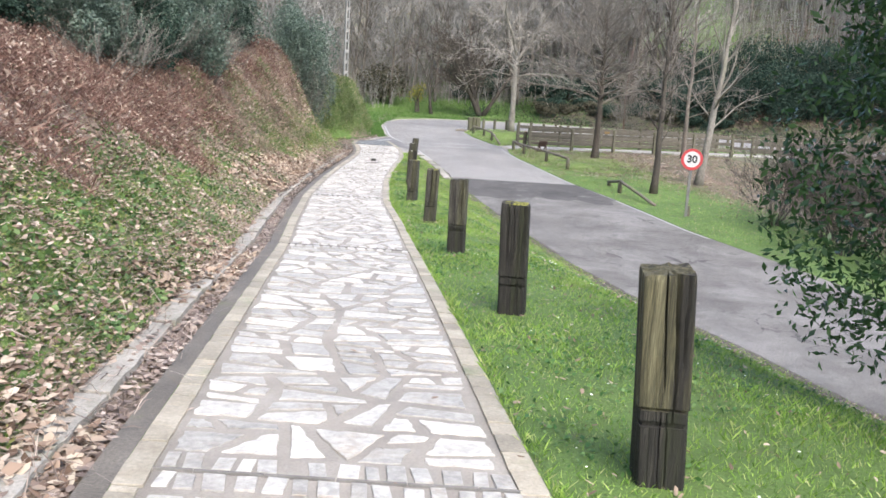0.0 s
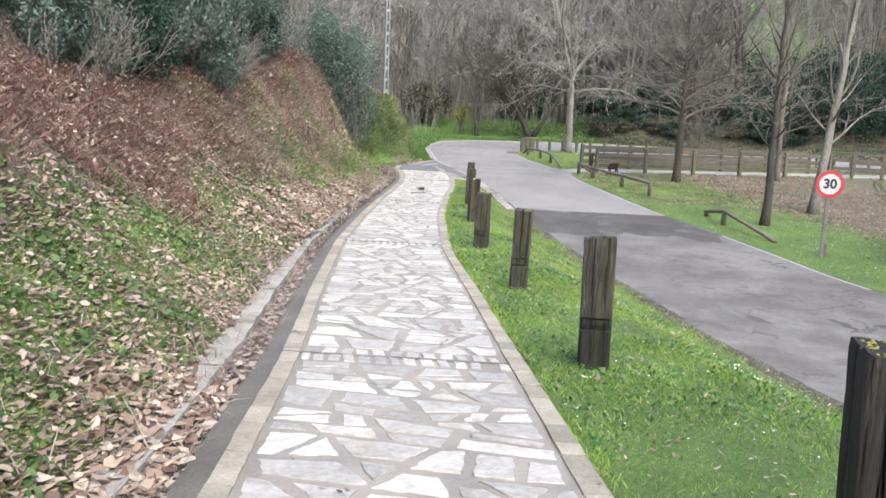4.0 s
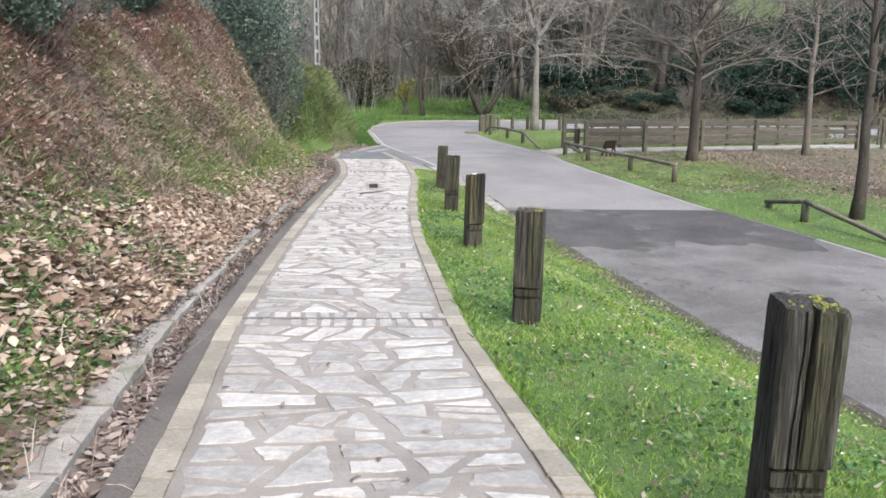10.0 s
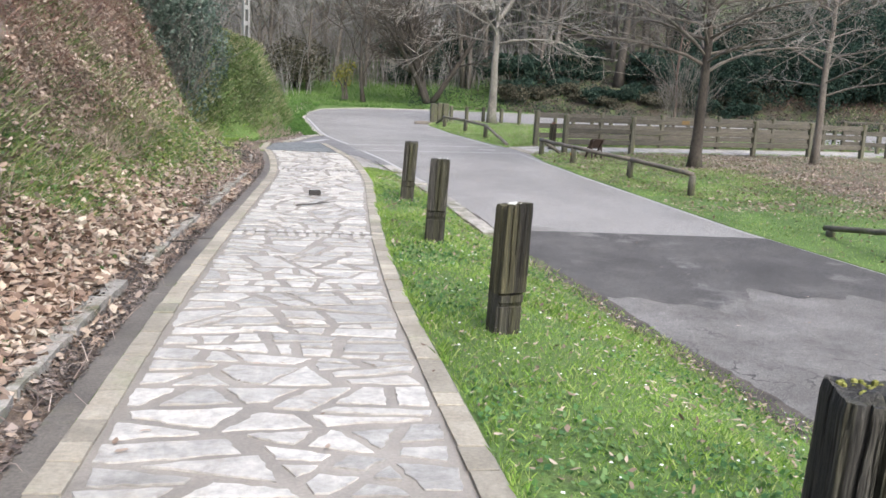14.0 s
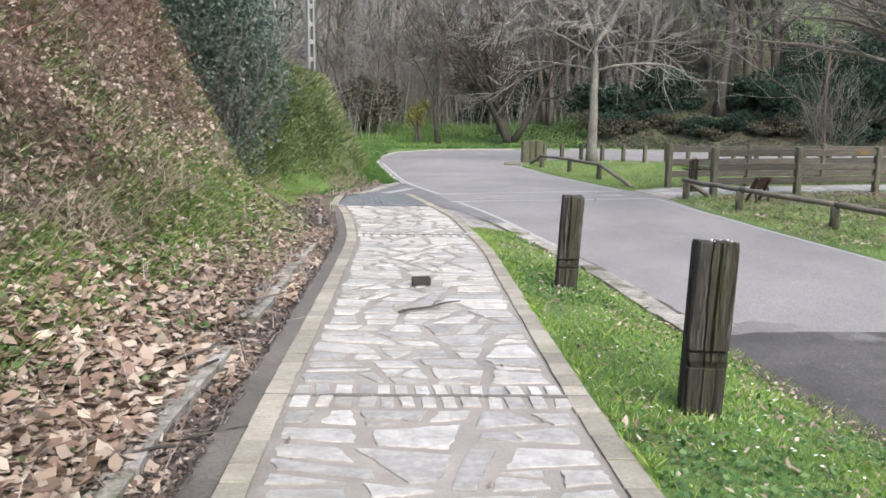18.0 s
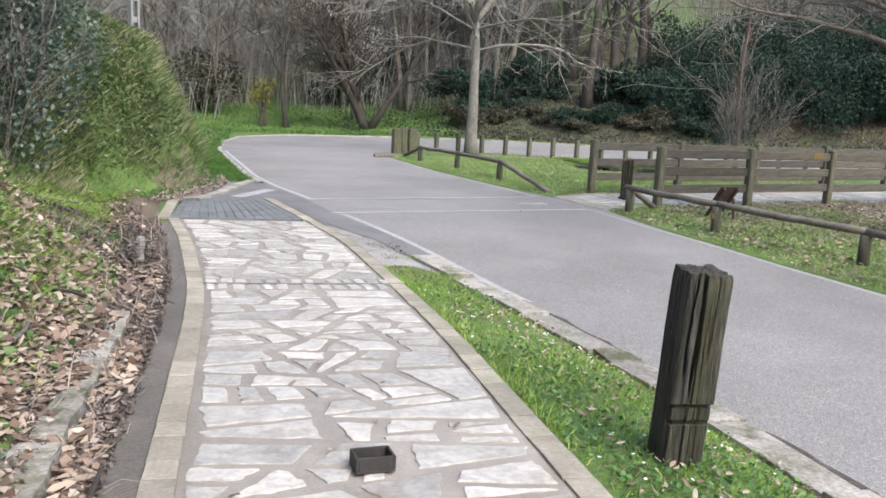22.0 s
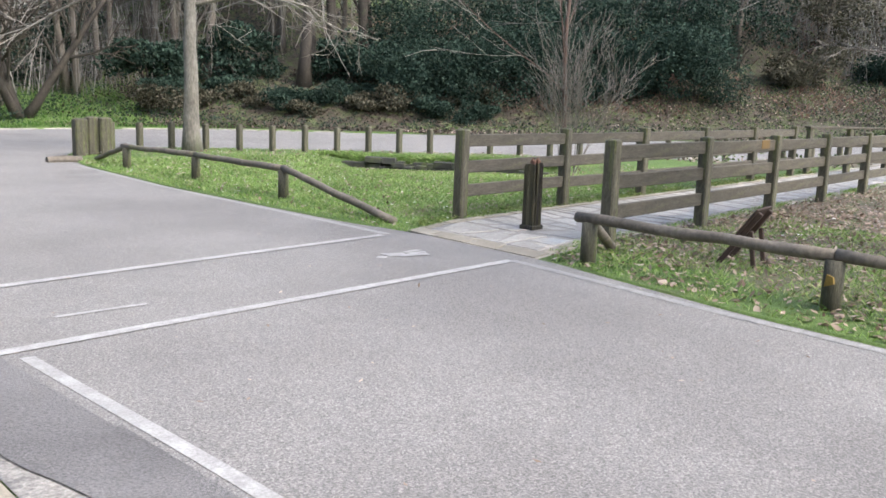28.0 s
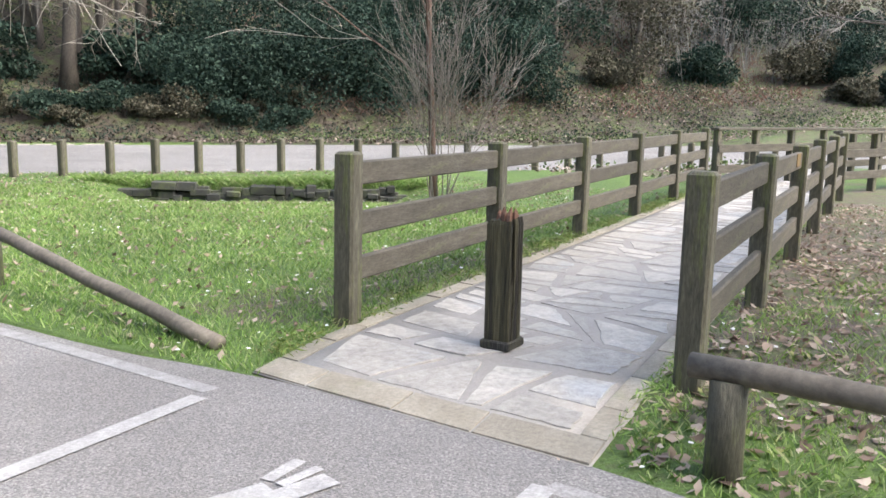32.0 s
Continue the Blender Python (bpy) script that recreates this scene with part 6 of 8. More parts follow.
def build_ground_cover():
    strip = lambda u, y: on(L_PR, y) + 0.015 + u * (on(L_RL, y) - on(L_PR, y) - 0.03)
    x, y = pick(400000, strip, -9, 25.05, lambda x, y: 0.45 + 0.55 * clump(x, y), 1.0)
    k = NR.uniform(0, 1, len(x)) < np.clip((on(L_RL, y) - on(L_PR, y)) / 4.0, 0.25, 1) * (1 - 0.75 * sm(24.0, 24.7, y))
    x, y = x[k], y[k]
    blades("grass", x, y, NR.uniform(0.018, 0.055, len(x)) * (0.5 + 1.0 * clump(x, y, 0.6)), NR.uniform(0.004, 0.008, len(x)), M_GRASS, 1.2, 0, "short bright green lawn grass beside the footpath")
    # longer tufts along the edges and round the posts
    x, y = pick(16000, lambda u, y: on(L_PR, y) + 0.01 + 0.1 * u * u, -9, 24.5, lambda x, y: clump(x, y, 1.5) ** 2)
    blades("grass", x, y, NR.uniform(0.03, 0.09, len(x)), np.full(len(x), 0.006), M_GRASS, 1.1, 0, "grass tufts along the edging stones")
    x, y = pick(16000, lambda u, y: on(L_RL, y) - 0.25 * u * u, -9, 24, lambda x, y: clump(x, y, 1.5))
    blades("grass", x, y, NR.uniform(0.03, 0.08, len(x)), np.full(len(x), 0.007), M_GRASS, 1.0, 0, "ragged grass tufts along the road edge")
    x, y = pick(4200, lambda u, y: on(L_PR, y) + 0.02 + u * (on(L_RL, y) - on(L_PR, y) - 0.25), 23.3, 25.1, lambda x, y: np.clip(clump(x, y, 1.3) * 2.2 - 0.6, 0, 1))
    blades("grass", x, y, NR.uniform(0.02, 0.055, len(x)), np.full(len(x), 0.006), M_GRASS, 1.3, 0, "thick grass tuft at the end of the lawn strip")
    x, y = pick(17000, strip, -9, 24, lambda x, y: np.clip(clump(x, y, 0.7) * 1.8 - 0.3, 0, 1))
    flakes("lawn_litter", x, y, height(x, y) + NR.uniform(0.01, 0.035, len(x)), NR.uniform(0.008, 0.032, len(x)), M_LEAF, 0.4, 0.35, "tiny dry leaf scraps in the lawn")
    # meadow across the road
    mead = lambda u, y: on(L_RR, y) + 0.02 + u * 11
    ok = lambda x, y: (1 - inside(x, y, SIDE_QUAD)) * (1 - inside(x, y, ROAD_A + ROAD_B[::-1])) * np.where(y < 27, 0.15 + 0.85 * (1 - sm(3.0, 6, x - on(L_RR, y))), np.where(y < 30.4 + 0.28 * (x - 4), 0.3 + 0.25 * (1 - sm(0.5, 3, x - on(L_RR, y))), 1)) * (0.3 + 0.7 * clump(x, y))
    x, y = pick(200000, mead, 11, 45.5, ok)
    k = (y < 30.4 + 0.28 * (x - 4)) & (y > 23)
    blades("grass", x[~k], y[~k], NR.uniform(0.02, 0.055, (~k).sum()), NR.uniform(0.007, 0.013, (~k).sum()), M_MEADOW, 1.2, 0, "green meadow grass across the road")
    blades("grass", x[k], y[k], NR.uniform(0.02, 0.06, k.sum()), NR.uniform(0.005, 0.009, k.sum()), M_BANKGRASS, 1.4, 0, "thin rough grass among fallen leaves by the log rail")
    x, y = pick(150000, lambda u, y: on(L_RR, y) + 0.03 + u * 7.5, 26, 42.5, lambda x, y: (1 - inside(x, y, SIDE_QUAD)) * (1 - inside(x, y, ROAD_A + ROAD_B[::-1])) * (y > 30.4 + 0.28 * (x - 4)))
    blades("grass", x, y, NR.uniform(0.025, 0.075, len(x)), NR.uniform(0.006, 0.011, len(x)), M_MEADOW, 1.2, 0, "lush green grass beside the side path")
    x, y = pick(9000, lambda u, y: 9.8 + (u - 0.5) * 4.6, 40.0, 40.6)
    y = 40.7 - 0.839 * (x - 9.8) + 0.1 + 0.4 * NR.uniform(0, 1, len(x))
    blades("grass", x, y, NR.uniform(0.05, 0.15, len(x)), np.full(len(x), 0.009), M_MEADOW, 1.8, 0, "grass hanging over the ditch wall")
    x, y = pick(46000, lambda u, y: on(L_RR, y) + 0.03 + u * 4.5, 23.5, 31, lambda x, y: (y < 30.3 + 0.28 * (x - 4)) * np.clip(clump(x, y, 0.7) * 2.2 - 0.45, 0.1, 1))
    blades("grass", x, y, NR.uniform(0.02, 0.07, len(x)), NR.uniform(0.005, 0.01, len(x)), M_MEADOW, 1.4, 0, "rough grass tufts beside the log rail")
    # bank grass
    bank = lambda u, y: on(L_PL, y) - 0.5 - u * 4.2
    def bkeep(x, y):
        d = on(L_PL, y) - x
        fan = sm(11, 13, y) * (1 - sm(15, 17.5, y))
        g = np.where(y < 9, sm(0.5, 0.8, d) * (1 - 0.85 * sm(1.8, 3.0, d)), np.where(y < 24, sm(0.9 - 0.35 * sm(19, 22, y), 1.25 - 0.35 * sm(19, 22, y), d) * (1 - 0.65 * sm(1.9, 2.9, d)) * (1 - 0.25 * fan), sm(0.35, 0.7, d) * (1 - 0.5 * sm(0.8, 2, d))))
        return g * np.clip(clump(x, y, 0.7) * 1.9 - np.where(y < 9, 0.1, 0.2), 0, 1)
    x, y = pick(340000, bank, -9, 44, bkeep)
    blades("bank_grass", x, y, NR.uniform(0.018, 0.065, len(x)), NR.uniform(0.004, 0.009, len(x)), M_BANKGRASS, 1.5, 0, "rough mixed grass and weeds on the bank")
    x, y = pick(130000, lambda u, y: on(L_PL, y) - 0.55 - 1.9 * u, 11, 31, lambda x, y: (1 - 0.85 * sm(1.7, 2.3, on(L_PL, y) - x + 0.35 * wave(x, y, 2.0, 3))) * (0.35 + 0.65 * sm(14, 18, y)) * np.clip(clump(x, y, 0.7) * 2.6 - 0.7, 0, 1) * sm(0.85 - 0.35 * sm(19, 22, y), 1.2 - 0.4 * sm(19, 22, y), on(L_PL, y) - x))
    blades("bank_grass", x, y, NR.uniform(0.02, 0.075, len(x)), NR.uniform(0.004, 0.008, len(x)), M_MOSSY, 1.5, 0, "bright grass and moss low on the bank")
    x, y = pick(85000, lambda u, y: on(L_PL, y) - 0.6 - 1.2 * u, 17, 31, lambda x, y: sm(17, 21, y) * np.clip(clump(x, y, 0.6) * 2.4 - 0.6, 0.04, 1) * (1 - 0.8 * sm(1.4, 1.8, on(L_PL, y) - x)) * sm(1.0 - 0.4 * sm(19, 22, y), 1.3 - 0.5 * sm(19, 22, y), on(L_PL, y) - x))
    blades("bank_grass", x, y, NR.uniform(0.02, 0.065, len(x)), NR.uniform(0.005, 0.009, len(x)), M_GRASS, 1.4, 0, "lush bright green grass low on the bank")
    x, y = pick(70000, lambda u, y: on(L_PL, y) - 0.95 - 1.45 * u, 12.5, 23.5, lambda x, y: sm(0.95, 1.25, on(L_PL, y) - x) * (1 - sm(1.8, 2.35, on(L_PL, y) - x + 0.25 * wave(x, y, 1.6, 2))) * sm(12.5, 15, y) * np.clip((0.6 * clump(x, y, 0.55) + 0.4 * clump(y, x, 1.9)) * 3.4 - 1.15, 0.03, 1))
    for k, mat in ((0, M_BANKGRASS), (1, M_MOSSY), (2, M_MOSSY)):
        q, w = x[k::3], y[k::3]
        blades("bank_grass", q, w, NR.uniform(0.03, 0.1, len(q)), NR.uniform(0.005, 0.009, len(q)), mat, 1.5, 0.01, "green tufts half way up the leafy bank")
    flakes("bank_weeds", x[::4], y[::4], height(x[::4], y[::4]) + NR.uniform(0.01, 0.08, len(x[::4])), NR.uniform(0.02, 0.06, len(x[::4])), M_BROAD, 0.7, 0.65, "low green weeds half way up the leafy bank", "weeds")
    x, y = pick(45000, lambda u, y: on(L_PL, y) - 0.6 - 1.5 * u, -8, 11.5, lambda x, y: np.clip(clump(x, y, 0.8) * 2.4 - 0.8, 0, 1))
    blades("bank_grass", x, y, NR.uniform(0.02, 0.06, len(x)), NR.uniform(0.004, 0.009, len(x)), M_MOSSY, 1.5, 0, "bright grass patches on the bank")
    x, y = pick(70000, lambda u, y: on(L_PL, y) - 0.55 - 1.9 * u, -8, 31, lambda x, y: np.clip(clump(x, y, 0.9) * 2.2 - 0.5, 0, 1) * (1 - 0.45 * sm(11, 13, y) * (1 - sm(16.5, 19, y))) * (1 - 0.7 * sm(1.8, 2.4, on(L_PL, y) - x)))
    flakes("bank_weeds", x, y, height(x, y) + NR.uniform(0.005, 0.05, len(x)), NR.uniform(0.015, 0.05, len(x)), M_MOSSY, 0.7, 0.7, "small round-leaved weeds and clover on the bank", "weeds")
    x, y = pick(46000, lambda u, y: on(L_PL, y) - 0.55 - 2.0 * u, -8.5, 27, lambda x, y: np.clip(clump(x, y, 0.8) * 2.4 - 0.9, 0, 1) * (1 - 0.45 * sm(11, 13, y) * (1 - sm(15.5, 17.5, y))))
    flakes("bank_weeds", x, y, height(x, y) + NR.uniform(0.01, 0.07, len(x)), NR.uniform(0.03, 0.075, len(x)), M_BROAD, 0.7, 0.6, "broad-leaved weeds and ivy on the bank", "weeds", fine=True)
    # far verge and slope
    x, y = pick(60000, lambda u, y: -12 + u * 24, 44, 78, lambda x, y: (1 - inside(x, y, ROAD_A + ROAD_B[::-1])) * np.where(x < on(L_RL, y), 1.0, np.where(y > 57, 1.0, 0.0)))
    blades("grass", x, y, NR.uniform(0.05, 0.16, len(x)), NR.uniform(0.02, 0.045, len(x)), M_VERGE, 0.9, 0, "deep green verge grass behind the bend")
    # fallen leaves: bank, gutter, lawn, meadow
    def lkeep(x, y):
        d = on(L_PL, y) - x
        fan = sm(11, 13, y) * (1 - sm(15, 17.5, y))
        a = np.where(y < 8, 0.55, 1.0 * (1 - 0.5 * sm(24, 27, y)) * (1 - sm(28, 33, y)))
        green = sm(0.9 - 0.25 * sm(19, 22, y), 1.25 - 0.3 * sm(19, 22, y), d) * (1 - sm(1.8, 2.4, d))
        a = a * np.where(y < 12, 1 - 0.85 * sm(2.4, 3.1, d), 1 - 0.7 * sm(2.7, 3.5, d)) * (1 - 0.85 * sm(24, 26, y) * sm(0.6, 0.8, d) * (1 - sm(1.8, 2.3, d)))
        a = a * (1 - 0.85 * sm(0.28, 0.35, on(L_PL, y) - x) * (1 - sm(0.58, 0.68, on(L_PL, y) - x)) * sm(10, 12, y) * np.clip(wave(x, y, 1.1, 2) + 0.9, 0.2, 1))
        return a * (1 - green * (0.5 - 0.1 * fan + 0.06 * sm(18, 19.5, y) - 0.4 * (1 - sm(7, 10, y)))) * np.clip((0.5 * clump(x, y, 0.6) + 0.5 * clump(y, x, 1.7)) * 2.6 - 0.55, 0.08, 1)
    x, y = pick(125000, lambda u, y: on(L_PL, y) - 0.5 + 0.2 * sm(9, 13, y) - 1.7 * u, -9, 33, lkeep)
    flakes("fallen_leaves", x, y, height(x, y) + NR.uniform(0.005, 0.06, len(x)), NR.uniform(0.02, 0.075, len(x)) * (1 + 0.45 * sm(8, 14, y)), M_LEAF, 0.35, 0.55, "brown and pale fallen leaves covering the bank", fine=True)
    x, y = pick(110000, lambda u, y: on(L_PL, y) - 1.9 - 3.0 * u, -9, 33, lkeep)
    flakes("fallen_leaves", x, y, height(x, y) + NR.uniform(0.005, 0.09, len(x)), NR.uniform(0.025, 0.09, len(x)) * (1 + 0.2 * sm(8, 14, y)), M_LEAF, 0.45, 0.5, "brown and pale fallen leaves high on the bank", fine=True)
    x, y = pick(16000, lambda u, y: on(L_PL, y) - 1.6 - 1.3 * u, 16.5, 26.5, lambda x, y: np.clip(clump(x, y, 0.7) * 1.7, 0.25, 1) * sm(16.5, 20, y) * (1 - sm(24.3, 26, y)) * (0.3 + 0.7 * sm(1.7, 2.1, on(L_PL, y) - x)))
    flakes("fallen_leaves", x, y, height(x, y) + NR.uniform(0.01, 0.08, len(x)), NR.uniform(0.03, 0.1, len(x)), M_LEAF, 0.8, 0.55, "brown leaves lying on the steep face of the bank", fine=True)
    x, y = pick(24000, lambda u, y: on(L_PL, y) - 0.13 - (0.3 + 0.55 * sm(9, 13, y) - 0.3 * sm(17.5, 20, y)) * u ** 0.7, -9, 28, lambda x, y: np.clip(clump(x, y, 0.9) * 1.5, 0.2, 1) * np.where(y < 9, 0.6, 1) * (1 - 0.6 * sm(24, 27, y)) * (1 - 0.92 * sm(0.5, 2, y) * (1 - sm(10.5, 12, y)) * sm(0.3, 0.36, on(L_PL, y) - x)) * (1 - 0.85 * sm(0.28, 0.35, on(L_PL, y) - x) * (1 - sm(0.58, 0.68, on(L_PL, y) - x)) * sm(10, 12, y) * np.clip(wave(x, y, 1.1, 2) + 0.9, 0.2, 1)))
    flakes("fallen_leaves", x, y, height(x, y) + NR.uniform(0.004, 0.035, len(x)), NR.uniform(0.03, 0.1, len(x)), M_LEAF_WET, 0.22, 0.45, "damp brown leaves filling the gutter", fine=True)
    # drifts of curled leaves over the edging, with thin stalks
    x, y = pick(30000, lambda u, y: on(L_PL, y) - 0.2 - (0.75 + 0.2 * sm(9, 13, y) - 0.42 * sm(17.5, 20, y)) * u, -9, 26, lambda x, y: np.clip(2.6 * clump(x, y, 0.45) - 1.15, 0, 1) * np.where(y < 9, 0.75, 1) * (1 - 0.95 * sm(0.5, 2, y) * (1 - sm(10.5, 12, y)) * (1 - sm(0.62, 0.75, on(L_PL, y) - x))) * (1 - 0.85 * sm(0.28, 0.35, on(L_PL, y) - x) * (1 - sm(0.58, 0.68, on(L_PL, y) - x)) * sm(10, 12, y) * np.clip(wave(x, y, 1.1, 2) + 0.9, 0.2, 1)))
    flakes("fallen_leaves", x, y, height(x, y) + NR.uniform(0.01, 0.06, len(x)), NR.uniform(0.04, 0.13, len(x)), M_LEAF_RED, 0.35, 0.45, "drifts of curled reddish leaves along the gutter", fine=True)
    x, y = pick(15000, lambda u, y: on(L_PL, y) - 0.5 - 1.0 * u, 7, 19, lambda x, y: sm(7, 9.5, y) * (1 - sm(16, 19, y)) * np.clip(clump(x, y, 0.5) * 2 - 0.4, 0.1, 1) * (1 - 0.5 * sm(1.0, 1.9, on(L_PL, y) - x)))
    flakes("fallen_leaves", x, y, height(x, y) + NR.uniform(0.02, 0.08, len(x)), NR.uniform(0.06, 0.15, len(x)), M_LEAF_RED, 0.45, 0.5, "large curled reddish-brown leaves heaped on the bank foot", fine=True)
    x, y = pick(5000, lambda u, y: on(L_PL, y) - 0.1 - 1.1 * u, -9, 28)
    ribbons("leaf_stalks", x, y, NR.uniform(0.08, 0.28, len(x)), NR.uniform(0.003, 0.006, len(x)), M_LEAF_WET, 0.03, "thin dead stalks among the gutter leaves", "dead stalks")
    x, y = pick(90000, strip, -9, 24.5, lambda x, y: np.clip(clump(x, y, 0.5) * 2.6 - 1.15 + 0.35 * (1 - sm(0.3, 1.1, x - on(L_PR, y))), 0, 1) * np.clip((on(L_RL, y) - on(L_PR, y)) / 4.0, 0.3, 1))
    flakes("lawn_weeds", x, y, height(x, y) + NR.uniform(0.01, 0.04, len(x)), NR.uniform(0.014, 0.048, len(x)), M_WEED, 0.6, 0.75, "dark green clover and weeds in the lawn", "weeds")
    x, y = pick(5200, strip, -9, 24)
    flakes("fallen_leaves", x, y, height(x, y) + NR.uniform(0.015, 0.045, len(x)), NR.uniform(0.02, 0.065, len(x)), M_LEAF, 0.4, 0.35, "scattered dry leaves on the lawn strip", fine=True)
    x, y = pick(110000, mead, 11, 45, lambda x, y: np.where((y < 30.7) | (y < 30.4 + 0.28 * (x - 4)), sm(25.5, 28, y) * (0.3 + 0.3 * sm(0.3, 3.0, x - on(L_RR, y))) + (1 - sm(25.5, 28, y)) * (0.05 + 0.95 * sm(2.8, 5.0, x - on(L_RR, y))), 0.17) * (1 - inside(x, y, SIDE_QUAD)) * (1 - inside(x, y, ROAD_A + ROAD_B[::-1])))
    flakes("fallen_leaves", x, y, height(x, y) + NR.uniform(0.01, 0.05, len(x)), NR.uniform(0.03, 0.085, len(x)), M_LEAF, 0.4, 0.5, "brown leaves strewn under the meadow trees")
    x, y = pick(12000, lambda u, y: on(L_RR, y) + 0.1 + 6.5 * u, 22, 34, lambda x, y: (y < 30.3 + 0.28 * (x - 4)) * np.clip(clump(x, y, 0.6) * 2.2 - 0.5, 0.05, 1))
    flakes("fallen_leaves", x, y, height(x, y) + NR.uniform(0.002, 0.022, len(x)), NR.uniform(0.035, 0.1, len(x)), M_LEAF, 0.28, 0.6, "large brown fallen leaves beside the log rail", fine=True)
    x, y = pick(14000, lambda u, y: on(L_RR, y) + 0.05 + 5.5 * u, 20, 33, lambda x, y: (y < 30.3 + 0.28 * (x - 4)) * np.clip(clump(x, y, 0.9) * 2.4 - 0.8, 0, 1))
    flakes("lawn_weeds", x, y, height(x, y) + NR.uniform(0.005, 0.04, len(x)), NR.uniform(0.02, 0.05, len(x)), M_MOSSY, 0.6, 0.7, "low weeds and moss among the leaves", "weeds")
    x, y = pick(300, lambda u, y: on(L_PL, y) + u * (on(L_PR, y) - on(L_PL, y)), -8, 28, lambda x, y: 0.6)
    flakes("fallen_leaves", x, y, on(L_ZC, y) + 0.016, NR.uniform(0.015, 0.07, len(x)), M_LEAF, 0.12, 0.35, "a few small leaves on the flagstones", fine=True)
    x, y = pick(260, lambda u, y: on(L_RL, y) + u * (on(L_RR, y) - on(L_RL, y)), 0, 42)
    flakes("fallen_leaves", x, y, on(L_ZR, y) + 0.03, NR.uniform(0.02, 0.06, len(x)), M_LEAF, 0.12, 0.4, "a few leaves on the asphalt")
    x, y = pick(1300, lambda u, y: on(L_RL, y) - 0.05 - 0.28 * u, -6, 24)
    flakes("fallen_leaves", x, y, height(x, y) + 0.03, NR.uniform(0.03, 0.08, len(x)), M_LEAF, 0.3, 0.4, "leaves caught along the road edge")
    # wet black debris in the gutter, dirt and leaves by the mound kerb
    x, y = pick(30000, lambda u, y: on(L_PL, y) - 0.12 - 0.5 * u, 8, 28.5, lambda x, y: np.clip(clump(x, y, 0.9) * 1.6, 0.2, 1))
    flakes("gutter_debris", x, y, height(x, y) + NR.uniform(0.012, 0.05, len(x)), NR.uniform(0.012, 0.055, len(x)), M_DEBRIS, 0.3, 0.4, "wet dark leaf debris lying in the gutter")
    x, y = pick(2600, lambda u, y: on(L_PL, y) - 0.25 + u * (0.75 - 0.09 * (y - 30)), 30.2, 34.5)
    flakes("gutter_debris", x, y, np.maximum(height(x, y), -0.86) + NR.uniform(0.01, 0.05, len(x)), NR.uniform(0.02, 0.08, len(x)), M_LEAF_WET, 0.3, 0.5, "brown leaves along the kerb of the mound", fine=True)
    x, y = pick(26000, lambda u, y: on(L_PL, y) - 1.7 - 1.9 * u, 11, 26, lambda x, y: np.clip(clump(x, y, 0.6) * 2.6 - 1.0, 0, 1))
    blades("bank_grass", x, y, NR.uniform(0.05, 0.15, len(x)), NR.uniform(0.004, 0.007, len(x)), M_DRYGRASS, 1.7, 0.02, "tufts of dry grass on the leafy face of the bank")
    x, y = pick(14000, lambda u, y: on(L_PL, y) - 1.5 - 1.6 * u, 11, 25, lambda x, y: np.clip(clump(x, y, 0.45) * 2.6 - 1.0, 0, 1))
    ribbons("dead_stalks", x, y, NR.uniform(0.15, 0.5, len(x)), NR.uniform(0.004, 0.009, len(x)), M_STRAW, 0.04, "straw-coloured dead stalks hanging on the bank", "dead grass")
    # crumbs of earth and torn grass on the ragged end of the lawn strip and the concrete
    edge_ = lambda u, y: on(L_PR, y) + 0.08 + u * (on(L_RL, y) - on(L_PR, y) - 0.1)
    x, y = pick(2600, edge_, 24.6, 27.2, lambda x, y: np.clip(clump(x, y, 1.4) * 2.4 - 0.9, 0, 1) * (1 - 0.8 * sm(25.2, 27.2, y)))
    flakes("gutter_debris", x, y, verge_z(x, y) + NR.uniform(0.022, 0.035, len(x)), NR.uniform(0.008, 0.035, len(x)), M_DEBRIS, 0.3, 0.5, "crumbs of dark earth on the concrete apron")
    x, y = pick(1500, edge_, 24.7, 25.8, lambda x, y: np.clip(clump(x, y, 1.2) * 3 - 1.3, 0, 1))
    flakes("lawn_weeds", x, y, verge_z(x, y) + NR.uniform(0.02, 0.05, len(x)), NR.uniform(0.02, 0.06, len(x)), M_GRASS, 0.9, 0.2, "torn grass tufts at the edge of the concrete", "grass")
    # grass and moss creeping over the edges of the side path
    for u0, u1, mat in ((-0.12, 0.02, M_MEADOW), (1.8, 2.05, M_MOSSY), (1.86, 2.12, M_BANKGRASS)):
        n_ = 5200
        P_ = np.array([side_point(u0 + (u1 - u0) * a, 0.2 + 13 * b) for a, b in zip(NR.uniform(0, 1, n_), NR.uniform(0, 1, n_))])
        k = NR.uniform(0, 1, n_) < np.clip(clump(P_[:, 0], P_[:, 1], 1.1) * 2.4 - 0.7, 0, 1)
        P_ = P_[k]
        flakes("bank_grass", P_[:, 0], P_[:, 1], P_[:, 2] + NR.uniform(0.012, 0.05, len(P_)), NR.uniform(0.02, 0.07, len(P_)), mat, 0.9, 0.16, "grass and moss creeping over the edge of the side path", "grass")
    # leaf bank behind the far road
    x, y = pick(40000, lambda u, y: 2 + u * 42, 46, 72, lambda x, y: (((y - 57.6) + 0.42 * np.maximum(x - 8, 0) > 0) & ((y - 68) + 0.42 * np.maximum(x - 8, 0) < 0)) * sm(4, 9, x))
    # leaf colour holds the canopy's shade on this slope
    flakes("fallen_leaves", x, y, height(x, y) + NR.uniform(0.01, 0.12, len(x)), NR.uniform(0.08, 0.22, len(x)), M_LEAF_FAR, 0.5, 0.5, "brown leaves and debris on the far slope")
